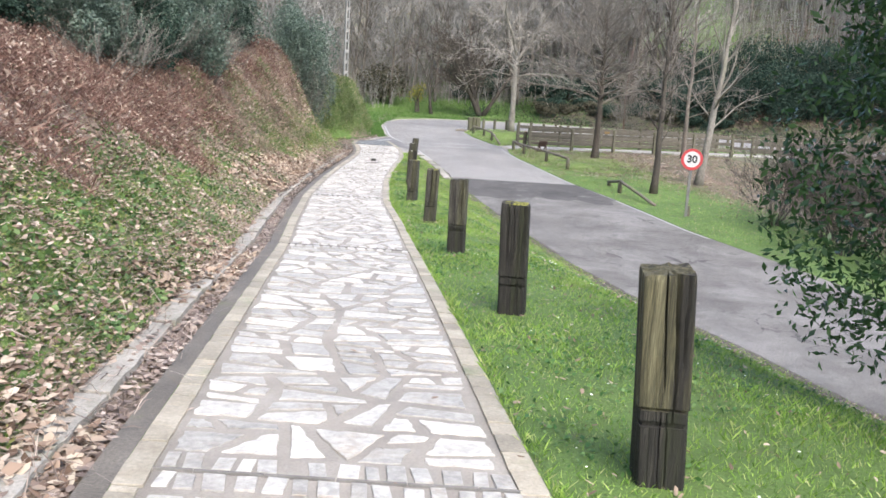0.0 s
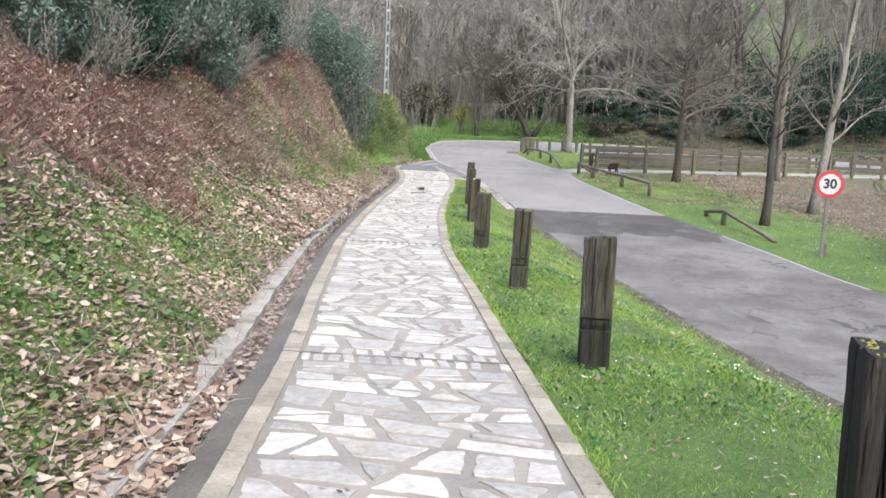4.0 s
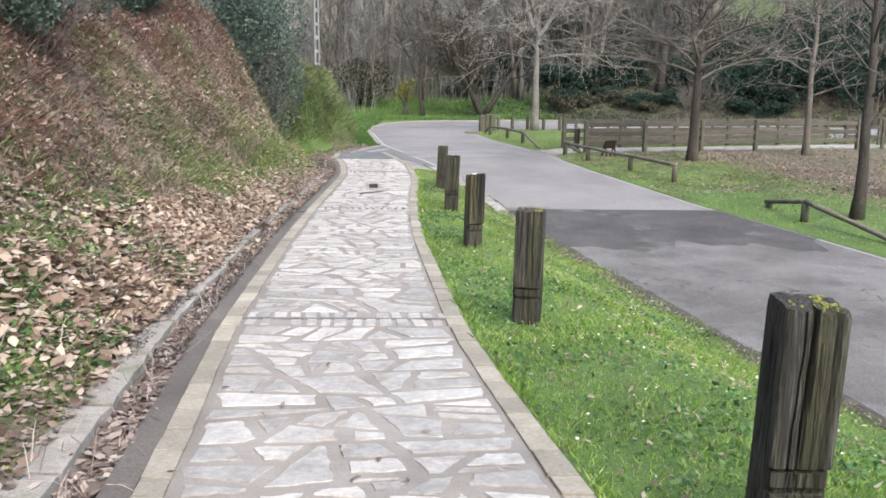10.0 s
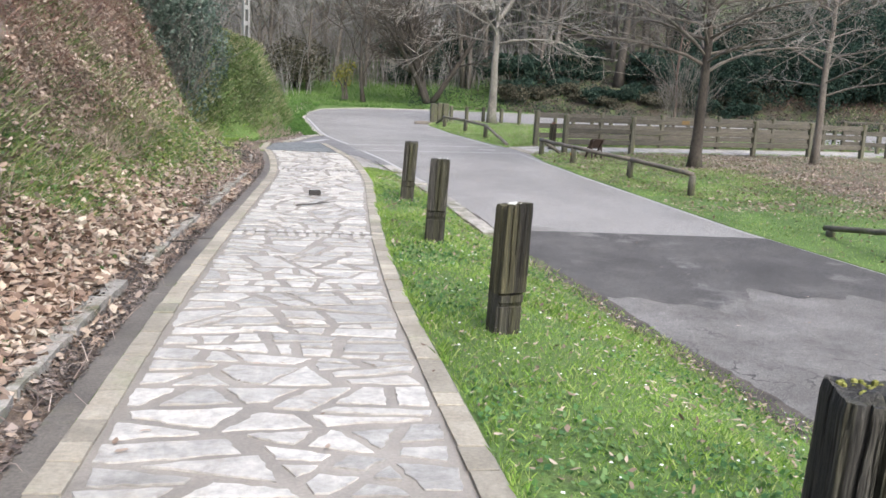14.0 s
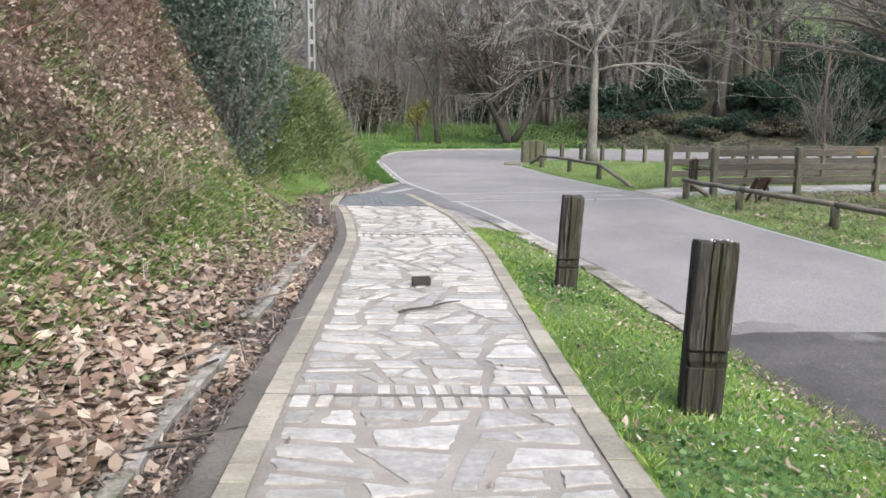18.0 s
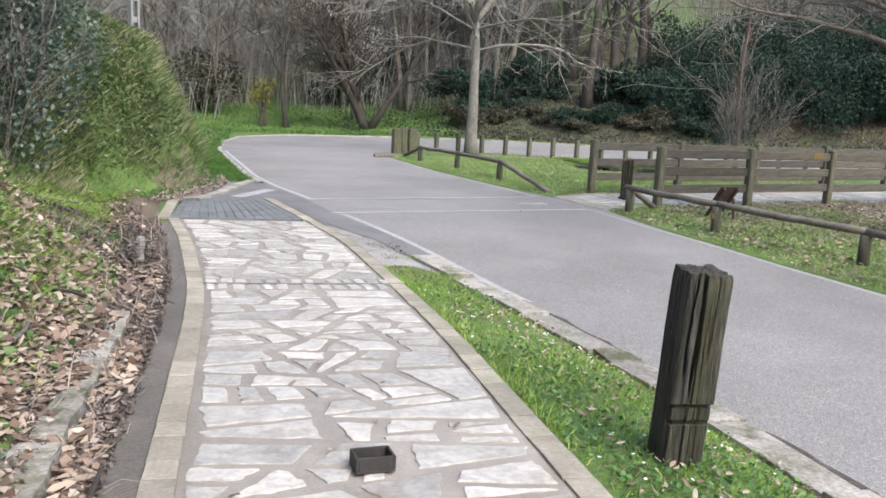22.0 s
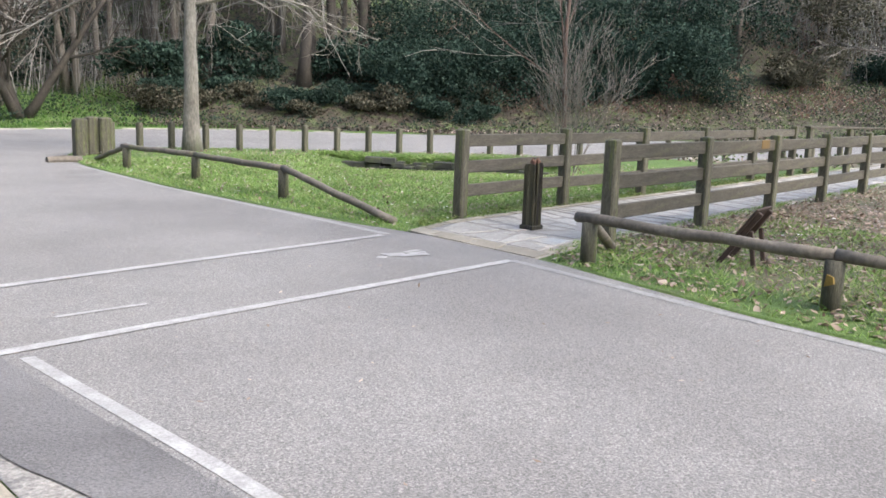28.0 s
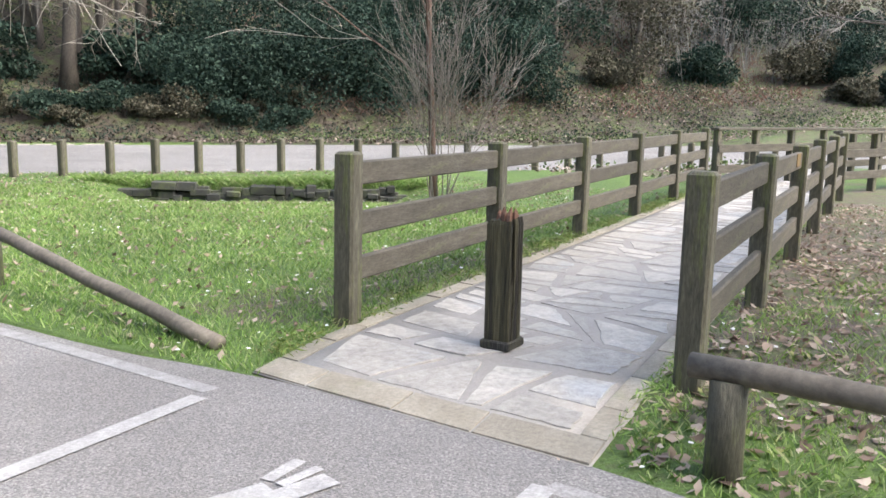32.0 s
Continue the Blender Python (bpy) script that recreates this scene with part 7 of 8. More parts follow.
    # ivy, leaves and debris on the ground past the bridge
    x, y = pick(60000, lambda u, y: 16 + u * 32, 36.5, 55, lambda x, y: (1 - inside(x, y, ROAD_A + ROAD_B[::-1])) * (1 - inside(x, y, SIDE_QUAD)) * np.clip(clump(x, y, 0.4) * 2 - 0.3, 0.1, 1))
    flakes("ivy_cover", x[::2], y[::2], height(x[::2], y[::2]) + NR.uniform(0.0, 0.3, len(x[::2])), NR.uniform(0.06, 0.14, len(x[::2])), M_IVY, 0.9, 0.6, "ivy and low brambles past the bridge", "ivy")
    flakes("fallen_leaves", x[1::2], y[1::2], height(x[1::2], y[1::2]) + NR.uniform(0.01, 0.12, len(x[1::2])), NR.uniform(0.08, 0.2, len(x[1::2])), M_LEAF_WET, 0.5, 0.5, "brown leaves and debris past the bridge")
    # daisies
    x, y = pick(2400, strip, -8, 24, lambda x, y: np.clip(clump(x, y, 0.8) * 1.5 - 0.4, 0, 1))
    flakes("daisies", x, y, height(x, y) + NR.uniform(0.03, 0.06, len(x)), NR.uniform(0.014, 0.024, len(x)), M_DAISY, 0.2, 1.0, "small white daisies in the lawn", "flowers")
    x, y = pick(2600, mead, 30, 45.5, lambda x, y: (1 - inside(x, y, SIDE_QUAD)) * (1 - inside(x, y, ROAD_A + ROAD_B[::-1])) * np.clip(clump(x, y, 0.8) * 1.5 - 0.3, 0, 1))
    flakes("daisies", x, y, height(x, y) + NR.uniform(0.03, 0.06, len(x)), NR.uniform(0.02, 0.035, len(x)), M_DAISY, 0.2, 1.0, "small white daisies in the meadow", "flowers")
    # dead bracken on the upper bank
    def fkeep(x, y):
        d = on(L_PL, y) - x
        lo = 1.95 + 0.2 * (1 - sm(0, 6, y)) + 0.7 * sm(11, 14, y) - 0.55 * sm(21, 24, y) + 0.5 * wave(x, y, 0.8, 6) + 0.3 * wave(x, y, 2.7, 2)
        return sm(lo - 0.3, lo + 1.3, d) * np.clip(clump(x, y, 0.5) * 1.8 - 0.1, 0, 1) * (1 - sm(25, 29, y))
    x, y = pick(140000, lambda u, y: on(L_PL, y) - 1.5 - u * 4.2, -9, 29, fkeep)
    blades("dead_bracken", x, y, NR.uniform(0.03, 0.17, len(x)), NR.uniform(0.003, 0.007, len(x)), M_FERN, 1.8, 0.03, "collapsed rust-brown dead bracken on the upper bank", "bracken")
    flakes("dead_bracken", x[:45000], y[:45000], height(x[:45000], y[:45000]) + NR.uniform(0.03, 0.3, len(x[:45000])), NR.uniform(0.05, 0.15, len(x[:45000])), M_FERN, 0.9, 0.14, "rust-brown bracken fronds", "bracken")
    flakes("fallen_leaves", x[45000:60000], y[45000:60000], height(x[45000:60000], y[45000:60000]) + NR.uniform(0.1, 0.3, len(x[45000:60000])), NR.uniform(0.04, 0.1, len(x[45000:60000])), M_LEAF, 0.8, 0.5, "pale leaves caught in the bracken")
    ribbons("dead_bracken", x[::3], y[::3], NR.uniform(0.1, 0.4, len(x[::3])), NR.uniform(0.004, 0.009, len(x[::3])), M_FERN, 0.06, "thin rust-brown bracken stems on the upper bank", "bracken")
    x, y = pick(50000, lambda u, y: 12 + u * 42, 40, 70, lambda x, y: (((y - 62.3) + 0.42 * np.maximum(x - 8, 0) > 0)) * np.clip(clump(x, y, 0.3) * 2 - 0.4, 0, 1) * sm(20, 26, x))
    blades("dead_bracken", x, y, NR.uniform(0.12, 0.4, len(x)), NR.uniform(0.015, 0.035, len(x)), M_FERN, 1.6, 0, "rust-brown bracken on the far slope", "bracken")
    # ivy and bramble on the mound
    x, y = pick(190000, lambda u, y: on(L_PL, y) - 0.5 - u * 3.0, 26.5, 43, lambda x, y: np.clip(sm(0.5, 0.9, on(L_PL, y) - x) * 1.2, 0, 1) * sm(0.05, 0.5, mound_in(x, y)) * np.clip(clump(x, y, 0.6) * 2.2 - 0.25, 0.15, 1) * bank_share(y) ** 0.3)
    flakes("bramble_cover", x, y, height(x, y) + NR.uniform(0.0, 0.22, len(x)) ** 1.0, NR.uniform(0.03, 0.085, len(x)), M_IVY, 0.9, 0.65, "bramble and ivy leaves covering the mound", "brambles")
    x, y = pick(80000, lambda u, y: on(L_PL, y) - 0.3 - u * 2.8, 28, 43.5, lambda x, y: np.clip(clump(x, y, 0.8) * 2 - 0.3, 0.15, 1) * sm(0.0, 0.3, mound_in(x, y)))
    blades("long_grass", x, y, NR.uniform(0.05, 0.2, len(x)), NR.uniform(0.004, 0.008, len(x)), M_DRYGRASS, 1.8, 0.03, "long pale grass hanging over the mound")
    x, y = pick(9000, lambda u, y: on(L_PL, y) - 1.25 - 0.75 * u + 0.2 * np.sin(y * 3), 28.8, 38, lambda x, y: np.clip(clump(x, y, 1.0) * 2 - 0.6, 0, 1))
    blades("long_grass", x, y, NR.uniform(0.08, 0.22, len(x)), NR.uniform(0.004, 0.007, len(x)), M_PALEGRASS, 1.6, 0.03, "pale dry grass along the crest of the mound")
    x, y = pick(30000, lambda u, y: on(L_PL, y) - 0.5 - u * 2.6, 28.5, 40, lambda x, y: np.clip(clump(x, y, 1.0) * 2.4 - 0.9, 0, 1) * sm(0.1, 0.6, mound_in(x, y)))
    blades("bank_grass", x, y, NR.uniform(0.04, 0.12, len(x)), NR.uniform(0.006, 0.01, len(x)), M_BANKGRASS, 1.9, 0.06, "green grass tufts on the mound")
    x, y = x[::2], y[::2]
    ribbons("dead_stalks", x, y, NR.uniform(0.12, 0.4, len(x)), NR.uniform(0.004, 0.008, len(x)), M_STRAW, 0.08, "pale dead stalks tangled over the mound", "dead grass")
    # the grassy pocket before the mound, with black debris
    x, y = pick(60000, lambda u, y: on(L_PL, y) - 0.75 - 2.6 * u, 25.8, 31.6, lambda x, y: np.clip(clump(x, y, 0.8) * 2.4 - 0.55, 0.05, 1) * (0.3 + 0.7 * sm(26.5, 28.5, y)) * (1 - sm(0.1, 0.4, mound_in(x, y))))
    blades("grass", x, y, NR.uniform(0.03, 0.1, len(x)), NR.uniform(0.005, 0.009, len(x)), M_GRASS, 1.4, 0, "lush green grass before the mound")
    x, y = pick(30000, lambda u, y: on(L_PL, y) - 0.3 - 1.4 * u, 24.5, 29.8, lambda x, y: np.clip(2.8 * clump(x, y, 0.55) - 0.9, 0, 1) * (1 - sm(28, 29.8, y)))
    flakes("gutter_debris", x, y, height(x, y) + NR.uniform(0.01, 0.07, len(x)), NR.uniform(0.02, 0.09, len(x)), M_DEBRIS, 0.35, 0.4, "wet black leaf mould before the mound")
    # grass between the mound and the kerb of the bend
    x, y = pick(60000, lambda u, y: on(L_PL, y) - 0.5 + u * (on(L_RL, y) - on(L_PL, y) + 0.36), 30.6, 46, lambda x, y: np.where(y < 33.5, x < on(L_PL, y) + 0.1, 1.0) * (0.4 + 0.6 * clump(x, y, 0.8)))
    blades("grass", x, y, NR.uniform(0.03, 0.11, len(x)), NR.uniform(0.008, 0.014, len(x)), M_VERGE, 1.1, 0, "green grass at the foot of the mound")
    # low ivy on the far bank, coloured dark for the canopy's shade
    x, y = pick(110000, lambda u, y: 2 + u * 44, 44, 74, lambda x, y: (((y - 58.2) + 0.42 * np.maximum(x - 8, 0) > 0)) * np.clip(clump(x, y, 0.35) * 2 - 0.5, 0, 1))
    flakes("ivy_cover", x, y, height(x, y) + NR.uniform(0.0, 0.5, len(x)), NR.uniform(0.05, 0.12, len(x)), M_EVERDARK_SHADE, 0.9, 0.6, "dark ivy and low brambles on the far slope", "ivy")


SIDE_QUAD = [side_point(-0.05, 0)[:2], side_point(-0.05, 22)[:2], side_point(1.95, 22)[:2], side_point(1.95, 0)[:2]]
M_BROAD = leafy("broad weed leaves", [(0.04, 0.085, 0.028), (0.075, 0.135, 0.042), (0.115, 0.185, 0.06), (0.18, 0.25, 0.1)], 0.5, 0.3)
M_VERGE = leafy("verge grass", [(0.036, 0.095, 0.02), (0.065, 0.15, 0.03), (0.095, 0.195, 0.042), (0.145, 0.235, 0.065)], 0.55, 0.35)
M_STRAW = leafy("dead stalks", [(0.13, 0.1, 0.075), (0.22, 0.175, 0.13), (0.34, 0.285, 0.215)], 0.8, 0.2)
M_DEBRIS = leafy("wet black debris", [(0.03, 0.024, 0.019), (0.06, 0.048, 0.038), (0.1, 0.08, 0.065), (0.17, 0.14, 0.115)], 0.55, 0.1)
M_WEED = leafy("dark clover", [(0.035, 0.095, 0.03), (0.065, 0.15, 0.042), (0.105, 0.2, 0.058), (0.16, 0.25, 0.095)], 0.55, 0.3)
M_MOSSY = leafy("moss and clover", [(0.06, 0.12, 0.03), (0.11, 0.18, 0.042), (0.165, 0.24, 0.06), (0.235, 0.28, 0.08), (0.31, 0.3, 0.13)], 0.6, 0.35)
M_BANKGRASS = leafy("bank grass", [(0.055, 0.1, 0.022), (0.095, 0.155, 0.034), (0.14, 0.2, 0.05), (0.2, 0.23, 0.08), (0.3, 0.27, 0.16)], 0.55, 0.35)
M_PALEGRASS = leafy("pale dry grass", [(0.2, 0.22, 0.1), (0.3, 0.3, 0.16), (0.44, 0.41, 0.26)], 0.6, 0.3)
M_DRYGRASS = leafy("dry long grass", [(0.06, 0.108, 0.0288), (0.102, 0.15, 0.0456), (0.156, 0.186, 0.072), (0.324, 0.312, 0.192)], 0.6, 0.3)


def shrub(name, x, y, z, rad, n, leaf, mat, label, lumps=9, ratio=0.5, stem=True, seed=1, hole=0.3):
    """A leafy shrub: leaves in the outer part of several lumps round a few stems."""
    r = random.Random(seed)
    t = thing(name, x, y, z, 0, label=label, category="shrub")
    C = []
    for k in range(lumps):
        a, b = r.uniform(0, 6.28), r.uniform(-0.7, 0.9)
        q = 0.25 + 0.5 * r.random()
        C.append((rad[0] * q * math.cos(a), rad[1] * q * math.sin(a), rad[2] * (1 + 0.75 * b), r.uniform(0.3, 0.62)))
    C = np.array(C)
    i = NR.randint(0, lumps, n)
    d = NR.normal(size=(n, 3))
    d /= np.linalg.norm(d, axis=1)[:, None]
    q = NR.uniform(hole, 1.0, n) ** 0.45 * (1 + 0.12 * np.sin(d[:, 0] * 9 + i) * np.cos(d[:, 2] * 8))
    p = C[i, :3] + d * q[:, None] * C[i, 3][:, None] * np.array(rad)
    me = flakes("foliage", p[:, 0], p[:, 1], p[:, 2], NR.uniform(0.7, 1.3, n) * leaf, mat, 1.0, ratio, obj=False)
    part("foliage", me, mat, t, kind="stuff")
    if stem:
        for k in range(4):
            c = C[k]
            part("stem", Geo().tube([(0.1 * k - 0.15, 0, -0.4), (c[0] * 0.4, c[1] * 0.4, c[2] * 0.5), tuple(c[:3])], [0.07, 0.05, 0.02], 6), M_BARK_DARK, t)
    return t


def build_shrubs():
    # dense evergreen over the bank, ivy-clad thicket by the mound
    shrub("evergreen_bush", -9.8, -1.0, 4.0, (2.8, 3.4, 2.4), 12000, 0.13, M_EVER, "dark evergreen thicket above the bracken bank", 12, seed=5)
    shrub("ivy_thicket", -5.35, 28.6, -0.9, (1.3, 1.6, 3.0), 26000, 0.075, M_EVER, "dark ivy-clad thicket beside the green mound", 22, 0.7, seed=6, stem=False)
    shrub("ivy_thicket", -5.6, 31.3, 0.0, (1.6, 2.0, 2.6), 16000, 0.08, M_EVER, "dark ivy-clad thicket beside the green mound", 16, 0.7, seed=7, stem=False)
    shrub("ivy_thicket", -5.5, 27.9, -0.4, (0.6, 0.8, 0.9), 7000, 0.06, M_EVER, "low ivy-clad thicket beside the green mound", 10, 0.7, seed=18, stem=False)
    for k in range(9):
        twig_shrub("bare_scrub", -4.7 - 0.2 * k, 28.0 + 0.3 * (k % 4), 2.6, 5, random.Random(k), M_TWIG_DULL, "bare grey stems growing out of the thicket", 0.5, 0.008, (5, 3), group="bare scrub on the bank")
    # a few bushes carry the darker leaf colour to paint the shaded hollow
    for k, (x, y, s, n) in enumerate(((-8.2, 4.6, 1.2, 12000), (-8.3, 8.0, 1.2, 14000), (-7.0, 11.4, 1.2, 14000), (-6.6, 14.8, 1.15, 14000), (-6.9, 18.6, 1.2, 14000), (-7.3, 22.4, 1.2, 12000), (-9.6, 12.5, 1.9, 9000), (-10.4, 7.0, 1.9, 9000), (-9.4, 18.0, 1.9, 9000), (-10.6, 2.5, 1.8, 9000), (-9.4, 22.5, 1.8, 9000))):
        shrub("evergreen_bush", x, y, float(height(x, y)) - 0.5, (1.6 * s, 2.0 * s, 1.7 * s), n, 0.1, M_EVERDARK_SHADE if k in (0, 1, 6, 7, 9) else M_EVER, "dark evergreen bush overhanging the bracken bank", 14, seed=110 + k)
    # low evergreen skirt along the upper edge of the bracken
    r = random.Random(61)
    y = 3.6
    while y < 23.5:
        d = float(np.interp(y, [3, 5, 8, 9.5, 10.5, 12, 14, 16, 20, 24], [6.1, 6.0, 5.2, 4.2, 3.5, 3.2, 3.3, 4.0, 4.2, 4.3])) + 0.6
        x = float(on(L_PL, y)) - d + r.uniform(-0.15, 0.25)
        # before y 8.3 the darker leaves always stand for the hollow's shade
        shrub("evergreen_bush", x, y, float(height(x, y)) - 0.4, (1.05, 1.2, r.uniform(0.95, 1.3)), 6200, 0.085, M_EVERDARK_SHADE if y < 8.3 or r.random() < 0.4 else M_EVER, "low dark evergreen growth hanging over the bracken", 9, seed=int(y * 10), stem=False)
        y += r.uniform(1.0, 1.5)
    # laurel at the start
    shrub("laurel_bush", 5.95, -4.2, 0.2, (1.75, 1.9, 2.3), 60000, 0.075, M_LAUREL, "large glossy dark green laurel bush beside the road", 40, 0.42, seed=8)
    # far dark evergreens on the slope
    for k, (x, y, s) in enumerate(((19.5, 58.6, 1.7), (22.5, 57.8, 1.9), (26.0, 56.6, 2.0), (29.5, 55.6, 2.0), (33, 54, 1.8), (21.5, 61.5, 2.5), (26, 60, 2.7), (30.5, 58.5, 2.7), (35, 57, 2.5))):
        shrub("evergreen_tree", x, y, float(height(x, y)) - 0.7, (1.3 * s, 1.2 * s, 1.15 * s), 11000, 0.15, M_EVERDARK_SHADE, "large dark evergreen tree on the far slope", 14, 0.6, seed=20 + k)
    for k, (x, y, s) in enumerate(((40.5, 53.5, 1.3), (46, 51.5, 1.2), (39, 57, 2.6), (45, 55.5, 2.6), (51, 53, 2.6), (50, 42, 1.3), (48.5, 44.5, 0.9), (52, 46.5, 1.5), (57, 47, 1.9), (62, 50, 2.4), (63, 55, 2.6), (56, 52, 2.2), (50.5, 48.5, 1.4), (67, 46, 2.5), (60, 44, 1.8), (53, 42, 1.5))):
        shrub("evergreen_bush", x, y, float(height(x, y)) - 0.4, (1.5 * s, 1.4 * s, 1.0 * s), 4000, 0.19, M_EVERDARK_SHADE if k % 3 else M_SCRUB, "dark evergreen bush on the far bracken slope", 11, 0.6, seed=80 + k)
    # growth low on the bank behind the far road, coloured dark as shade
    r = random.Random(62)
    for k in range(15):
        x = 8.5 + 1.0 * k + r.uniform(-0.4, 0.4)
        y = 61.2 - 0.42 * max(x - 8, 0) + r.uniform(0.2, 2.6)
        q = r.uniform(0.7, 1.25)
        shrub("undergrowth", x, y, float(height(x, y)) - 0.3, (1.2 * q, 1.0 * q, 0.6 * q), 2600, 0.13, M_EVERDARK_SHADE if k % 2 else M_SCRUB, "dark ivy and bramble growth on the bank behind the road", 10, 0.6, seed=300 + k, stem=False)
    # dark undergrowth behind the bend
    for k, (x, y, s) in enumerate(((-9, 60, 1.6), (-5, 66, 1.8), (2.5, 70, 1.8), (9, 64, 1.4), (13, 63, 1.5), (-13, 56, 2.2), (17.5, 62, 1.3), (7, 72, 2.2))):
        shrub("undergrowth", x, y, float(height(x, y)), (1.5 * s, 1.4 * s, 0.9 * s), 3500, 0.2, M_EVERDARK_SHADE if x > 0 else M_SCRUB, "dark tangled undergrowth at the edge of the wood", 10, 0.6, seed=40 + k)
    # small yellow-flowering bush
    shrub("yellow_bush", -1.75, 60.9, float(height(-1.75, 60.9)) + 0.55, (0.75, 0.6, 1.0), 420, 0.15, M_YELLOW, "thin bush with sparse yellowish leaves at the wood edge", 9, 0.6, seed=60, hole=0.05)


# deep green of the far trees, with canopy shade put into the colour
M_EVERDARK_SHADE = leafy("deep green evergreen leaves with shade", [(0.0154, 0.0294, 0.0224), (0.0224, 0.042, 0.0308), (0.0308, 0.0546, 0.0392), (0.0448, 0.07, 0.0518)], 0.7, 0.05, 0.1)
M_SCRUB = leafy("brown-green scrub", [(0.035, 0.036, 0.024), (0.06, 0.06, 0.04), (0.095, 0.09, 0.062), (0.15, 0.135, 0.1)], 0.7, 0.15, 0.1)
M_LAUREL = leafy("glossy laurel leaves", [(0.022, 0.052, 0.022), (0.04, 0.085, 0.032), (0.07, 0.13, 0.05)], 0.25, 0.25)
M_YELLOW = leafy("yellowish leaves", [(0.1, 0.12, 0.03), (0.2, 0.2, 0.045), (0.36, 0.33, 0.08)], 0.6, 0.3)


def twig_shrub(name, x, y, h, n, rng, mat, label, spread=0.35, r=0.012, kids=(5, 3), group=""):
    """A many-stemmed bare shrub; each stem is a part."""
    t = thing(name, x, y, float(height(x, y)), 0, label=label, category="shrub", group=group)
    for k in range(n):
        w = Wood(rng, 0.004)
        w.first = 0.3
        a = rng.uniform(0, 6.28)
        s = spread * rng.uniform(0.1, 1.3)
        w.grow(Vector((0.12 * math.cos(a), 0.12 * math.sin(a), -0.05)), Vector((s * math.cos(a), s * math.sin(a), 1)).normalized(), h * rng.uniform(0.6, 1.1), r, 0, 0.5, 0.0, kids, 2, 0.1)
        g = w.trunk
        g.add(w.limb.v, w.limb.f)
        g.add(w.twig.v, w.twig.f)
        part("stem", g, mat, t)
    return t


M_REDBARK = surf("reddish smooth bark", [(0.07, 0.045, 0.036), (0.11, 0.072, 0.058), (0.16, 0.11, 0.09)], scale=3, fscale=30, rough=(0.8, 0.95), bump=0.5, local=True, stretch=(1, 1, 0.35))


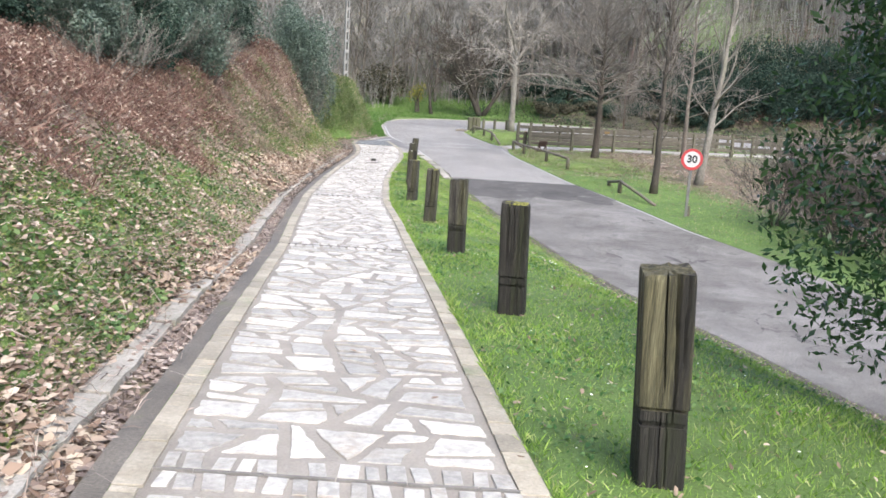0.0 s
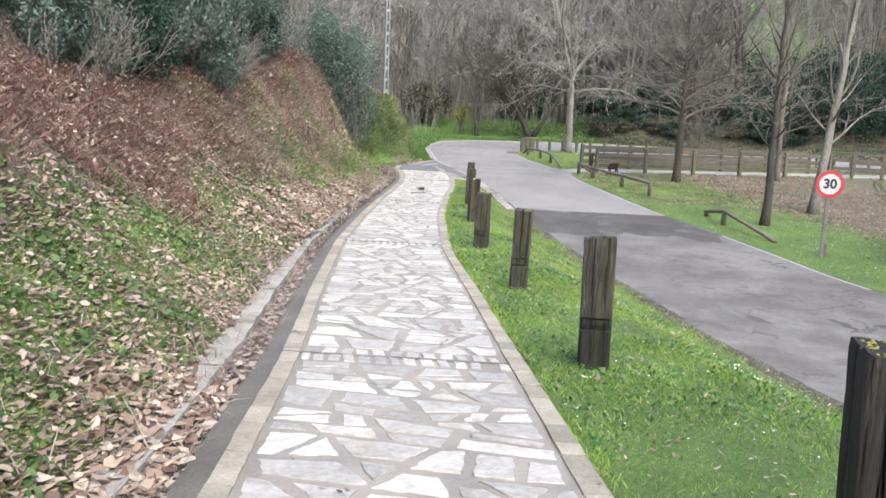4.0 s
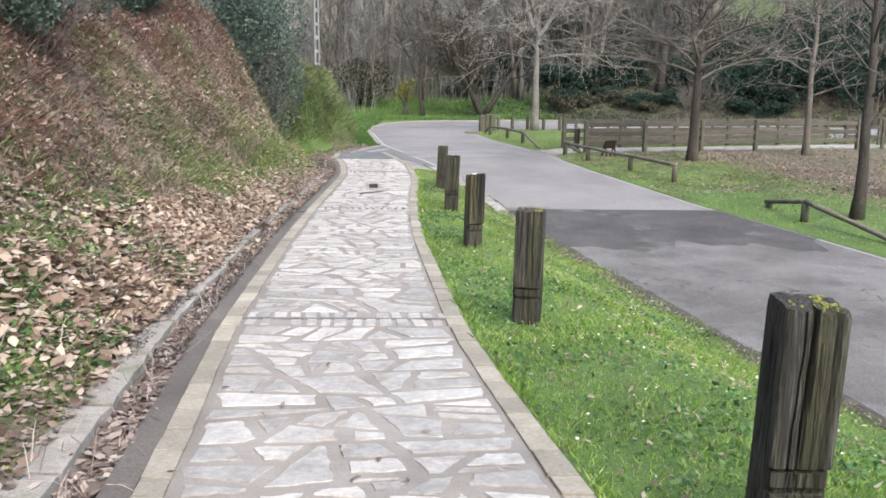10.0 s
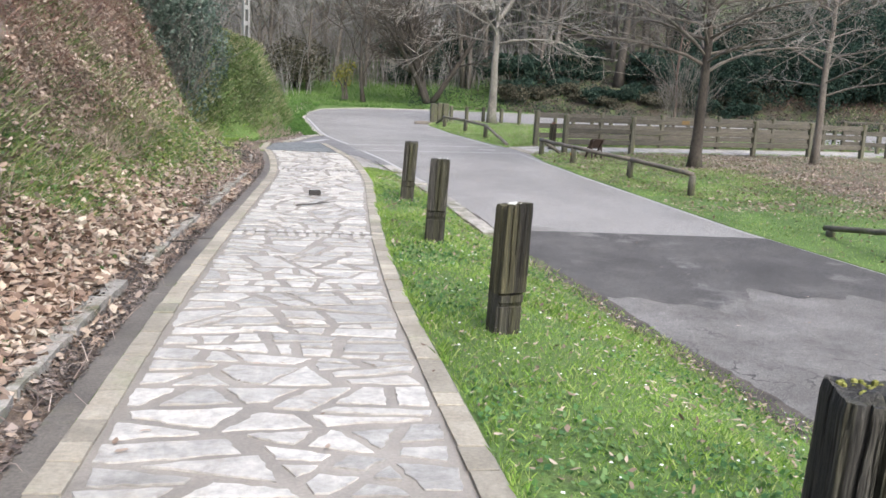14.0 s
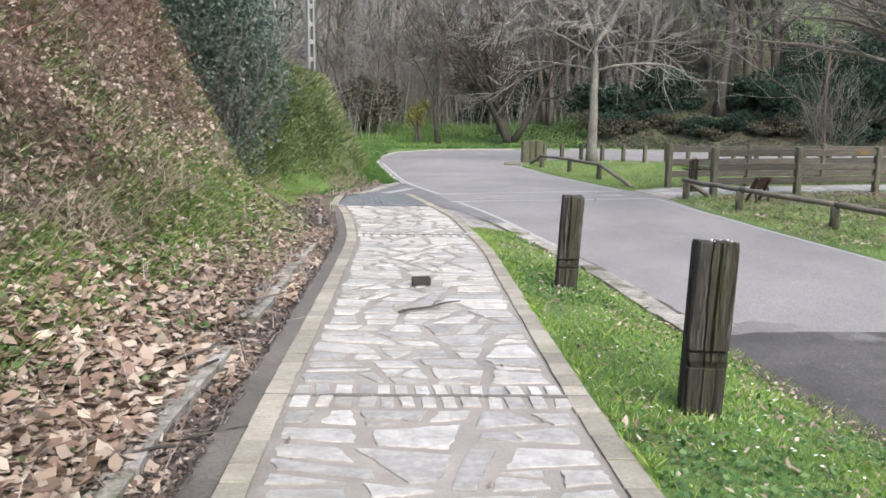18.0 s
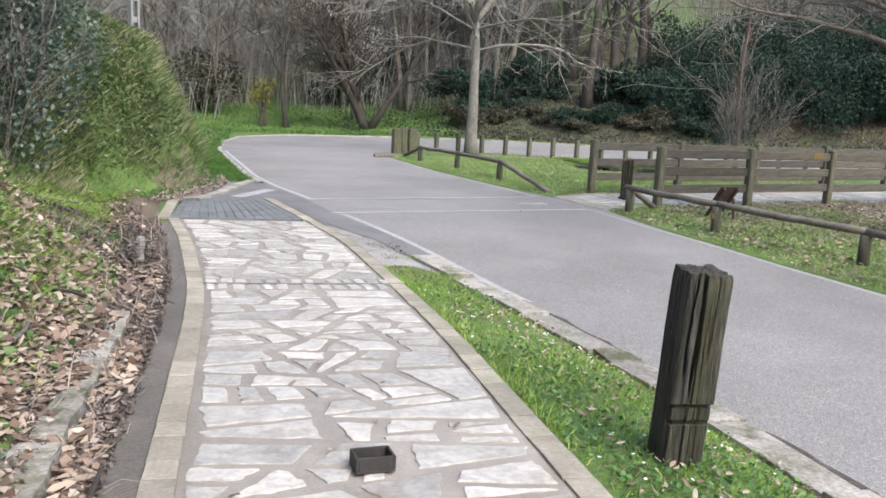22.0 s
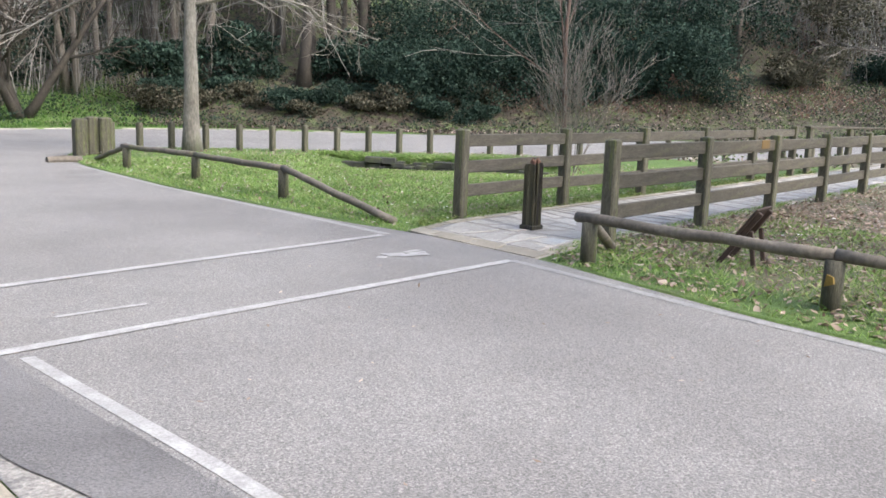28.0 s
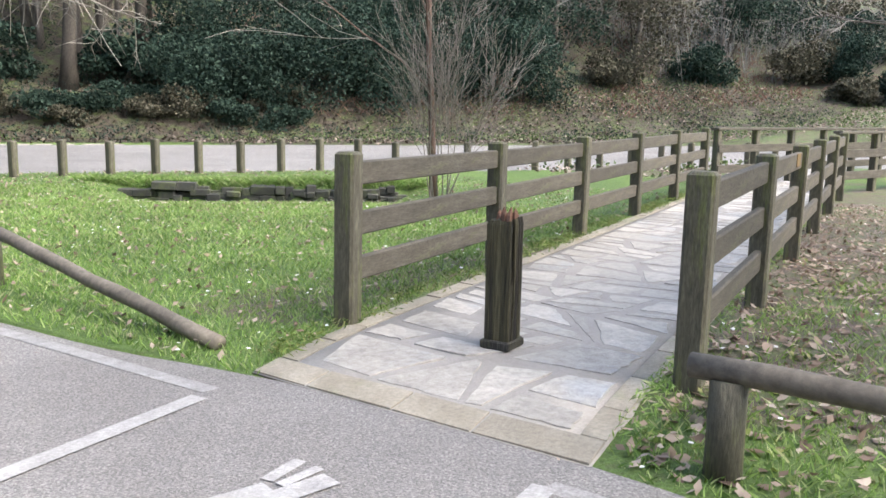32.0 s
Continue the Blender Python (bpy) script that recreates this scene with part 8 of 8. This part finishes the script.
def build_woods():
    rng = random.Random(99)
    twig_shrub("hazel_shrub", 10.75, 37.7, 2.6, 9, rng, M_TWIG_DULL, "tall bare many-stemmed shrub behind the fence", 0.42, 0.01, (11, 5))
    tree("dark_tree", 10.75, 37.8, 6.0, 0.06, rng, M_REDBARK, M_TWIG, "reddish bare slim trunk amid a bare shrub", 0.6, 0, (8, 5, 4, 3), 3)
    for x, y in ((10.9, 14.6), (11.7, 12.9), (12.6, 15.6), (11.3, 10.9), (12.9, 13.8), (13.2, 17.5), (11.6, 8.9), (13.0, 10.6), (12.3, 8.0), (12.1, 11.9), (14.2, 12.4)):
        twig_shrub("brown_shrub", x, y, 2.1, 20, rng, M_BARK if x > 12.2 else M_BARK_DARK, "tangled bare brown shrub beside the road", 0.7, 0.009, (10, 5), group="bare shrubs beside the road")
    for k in range(12):
        y = 7.5 + k * 0.95
        twig_shrub("bare_scrub", float(on(L_PL, y)) - rng.uniform(3.2, 4.6), y, rng.uniform(1.0, 1.7), 7, rng, M_TWIG_DULL, "tangle of bare brown stems under the evergreens", 0.9, 0.008, (5, 3), group="bare scrub on the bank")
    # many-stemmed dark tree and thin leaning trunk behind the bend
    tree("dark_tree", 3.42, 61.0, 6.0, 0.19, rng, M_BARK_DARK, M_BARK_BROWN, "dark many-stemmed bare tree behind the bend", 0.7, 0.0, (8, 5, 5, 4), 3, stems=6, least=0.02, tilts=(0.2, 0.75))
    tree("dark_tree", -0.62, 61.0, 6.0, 0.13, rng, M_BARK_DARK, M_BARK_BROWN, "thin dark leaning tree behind the bend", 0.7, 0.0, (8, 5, 5, 4), 3, least=0.02, lean=(-0.12, 0))
    for x, y, l in ((15.6, 62.3, -0.12), (17.3, 62.8, 0.0), (18.9, 62.6, 0.03), (19.6, 63.2, -0.02)):
        tree("dark_tree", x, y, 11, 0.3, rng, M_BARK_DARK, M_TWIG_FAR, "dark ivy-grown trunk on the far slope", 0.6, 0.0, (10, 5, 5, 4), 3, least=0.02, lean=(l, 0), group="dark trunks on the far slope")
    # wood on the slopes: a few shapes, repeated
    base = []
    for k in range(5):
        t = tree("wood_tree", -30 - 4 * k, 120, 9.5 + 1.2 * k, 0.12 + 0.015 * k, rng, M_BARK, M_TWIG_FAR, "slender bare grey tree in the wood", 0.62, -0.01, (13, 6, 5), 3, group="bare trees of the wood", least=0.02, first=0.18)
        base.append(t)
    for k in range(165):
        if k < 70:
            x, y = rng.uniform(-20, 14), rng.uniform(64, 90)
        elif k < 120:
            x = rng.uniform(8, 56)
            y = 68 - 0.42 * (x - 8) + rng.uniform(0, 22)
        elif k < 143:
            x, y = rng.uniform(-24, -8), rng.uniform(32, 66)
        else:
            x, y = rng.uniform(-24, -10), rng.uniform(-16, 32)
        copy_thing(base[k % 5], pose(x, y, float(height(x, y)) - 0.1, rng.uniform(-5, 5), rng.uniform(-5, 5), rng.uniform(0, 360)))
    # tangle of saplings between the trees
    for label, n, fx, fy in (("dense tangle of thin grey saplings in the wood", 6500, (-24, 56), (62, 84)), ("dense tangle of thin brown stems above the bank", 1500, (-16, -7.5), (-14, 36))):
        g = Geo()
        for _ in range(n):
            x = rng.uniform(*fx)
            y = rng.uniform(*fy) - (0.42 * max(x - 8, 0) if fx[0] < -20 else 0)
            if fx[0] < -20 and (y < 66.5 - 0.42 * max(x - 8, 0) and x > -4 or 12 < x < 44 and y < 73 - 0.42 * (x - 8)):
                continue
            z = float(height(x, y))
            h = rng.uniform(1.2, 5.0)
            dx, dy = rng.uniform(-0.5, 0.5) * h * 0.6, rng.uniform(-0.5, 0.5) * h * 0.6
            r = rng.uniform(0.006, 0.018) * (1.3 if fx[0] < -20 else 0.8)
            g.tube([(x, y, z - 0.05), (x + dx * 0.4, y + dy * 0.4, z + h * 0.5), (x + dx, y + dy, z + h)], [r, r * 0.7, r * 0.3], 3, caps=False)
            for _ in range(3):
                t = rng.uniform(0.3, 0.9)
                p = Vector((x + dx * t, y + dy * t, z + h * t))
                q = p + Vector((rng.gauss(0, 1), rng.gauss(0, 1), rng.uniform(-0.3, 0.8))) * h * 0.16
                g.tube([p, q], [r * 0.6, r * 0.3], 3, caps=False)
        part("thicket", g, M_TWIG_FAR, None, label, category="thicket", kind="stuff")


build_wooden()
build_trees()
build_shrubs()
build_woods()
build_small_things()
build_ground_cover()
build_bollards()
build_gutter()
build_path_end()
build_side_path()
build_path()
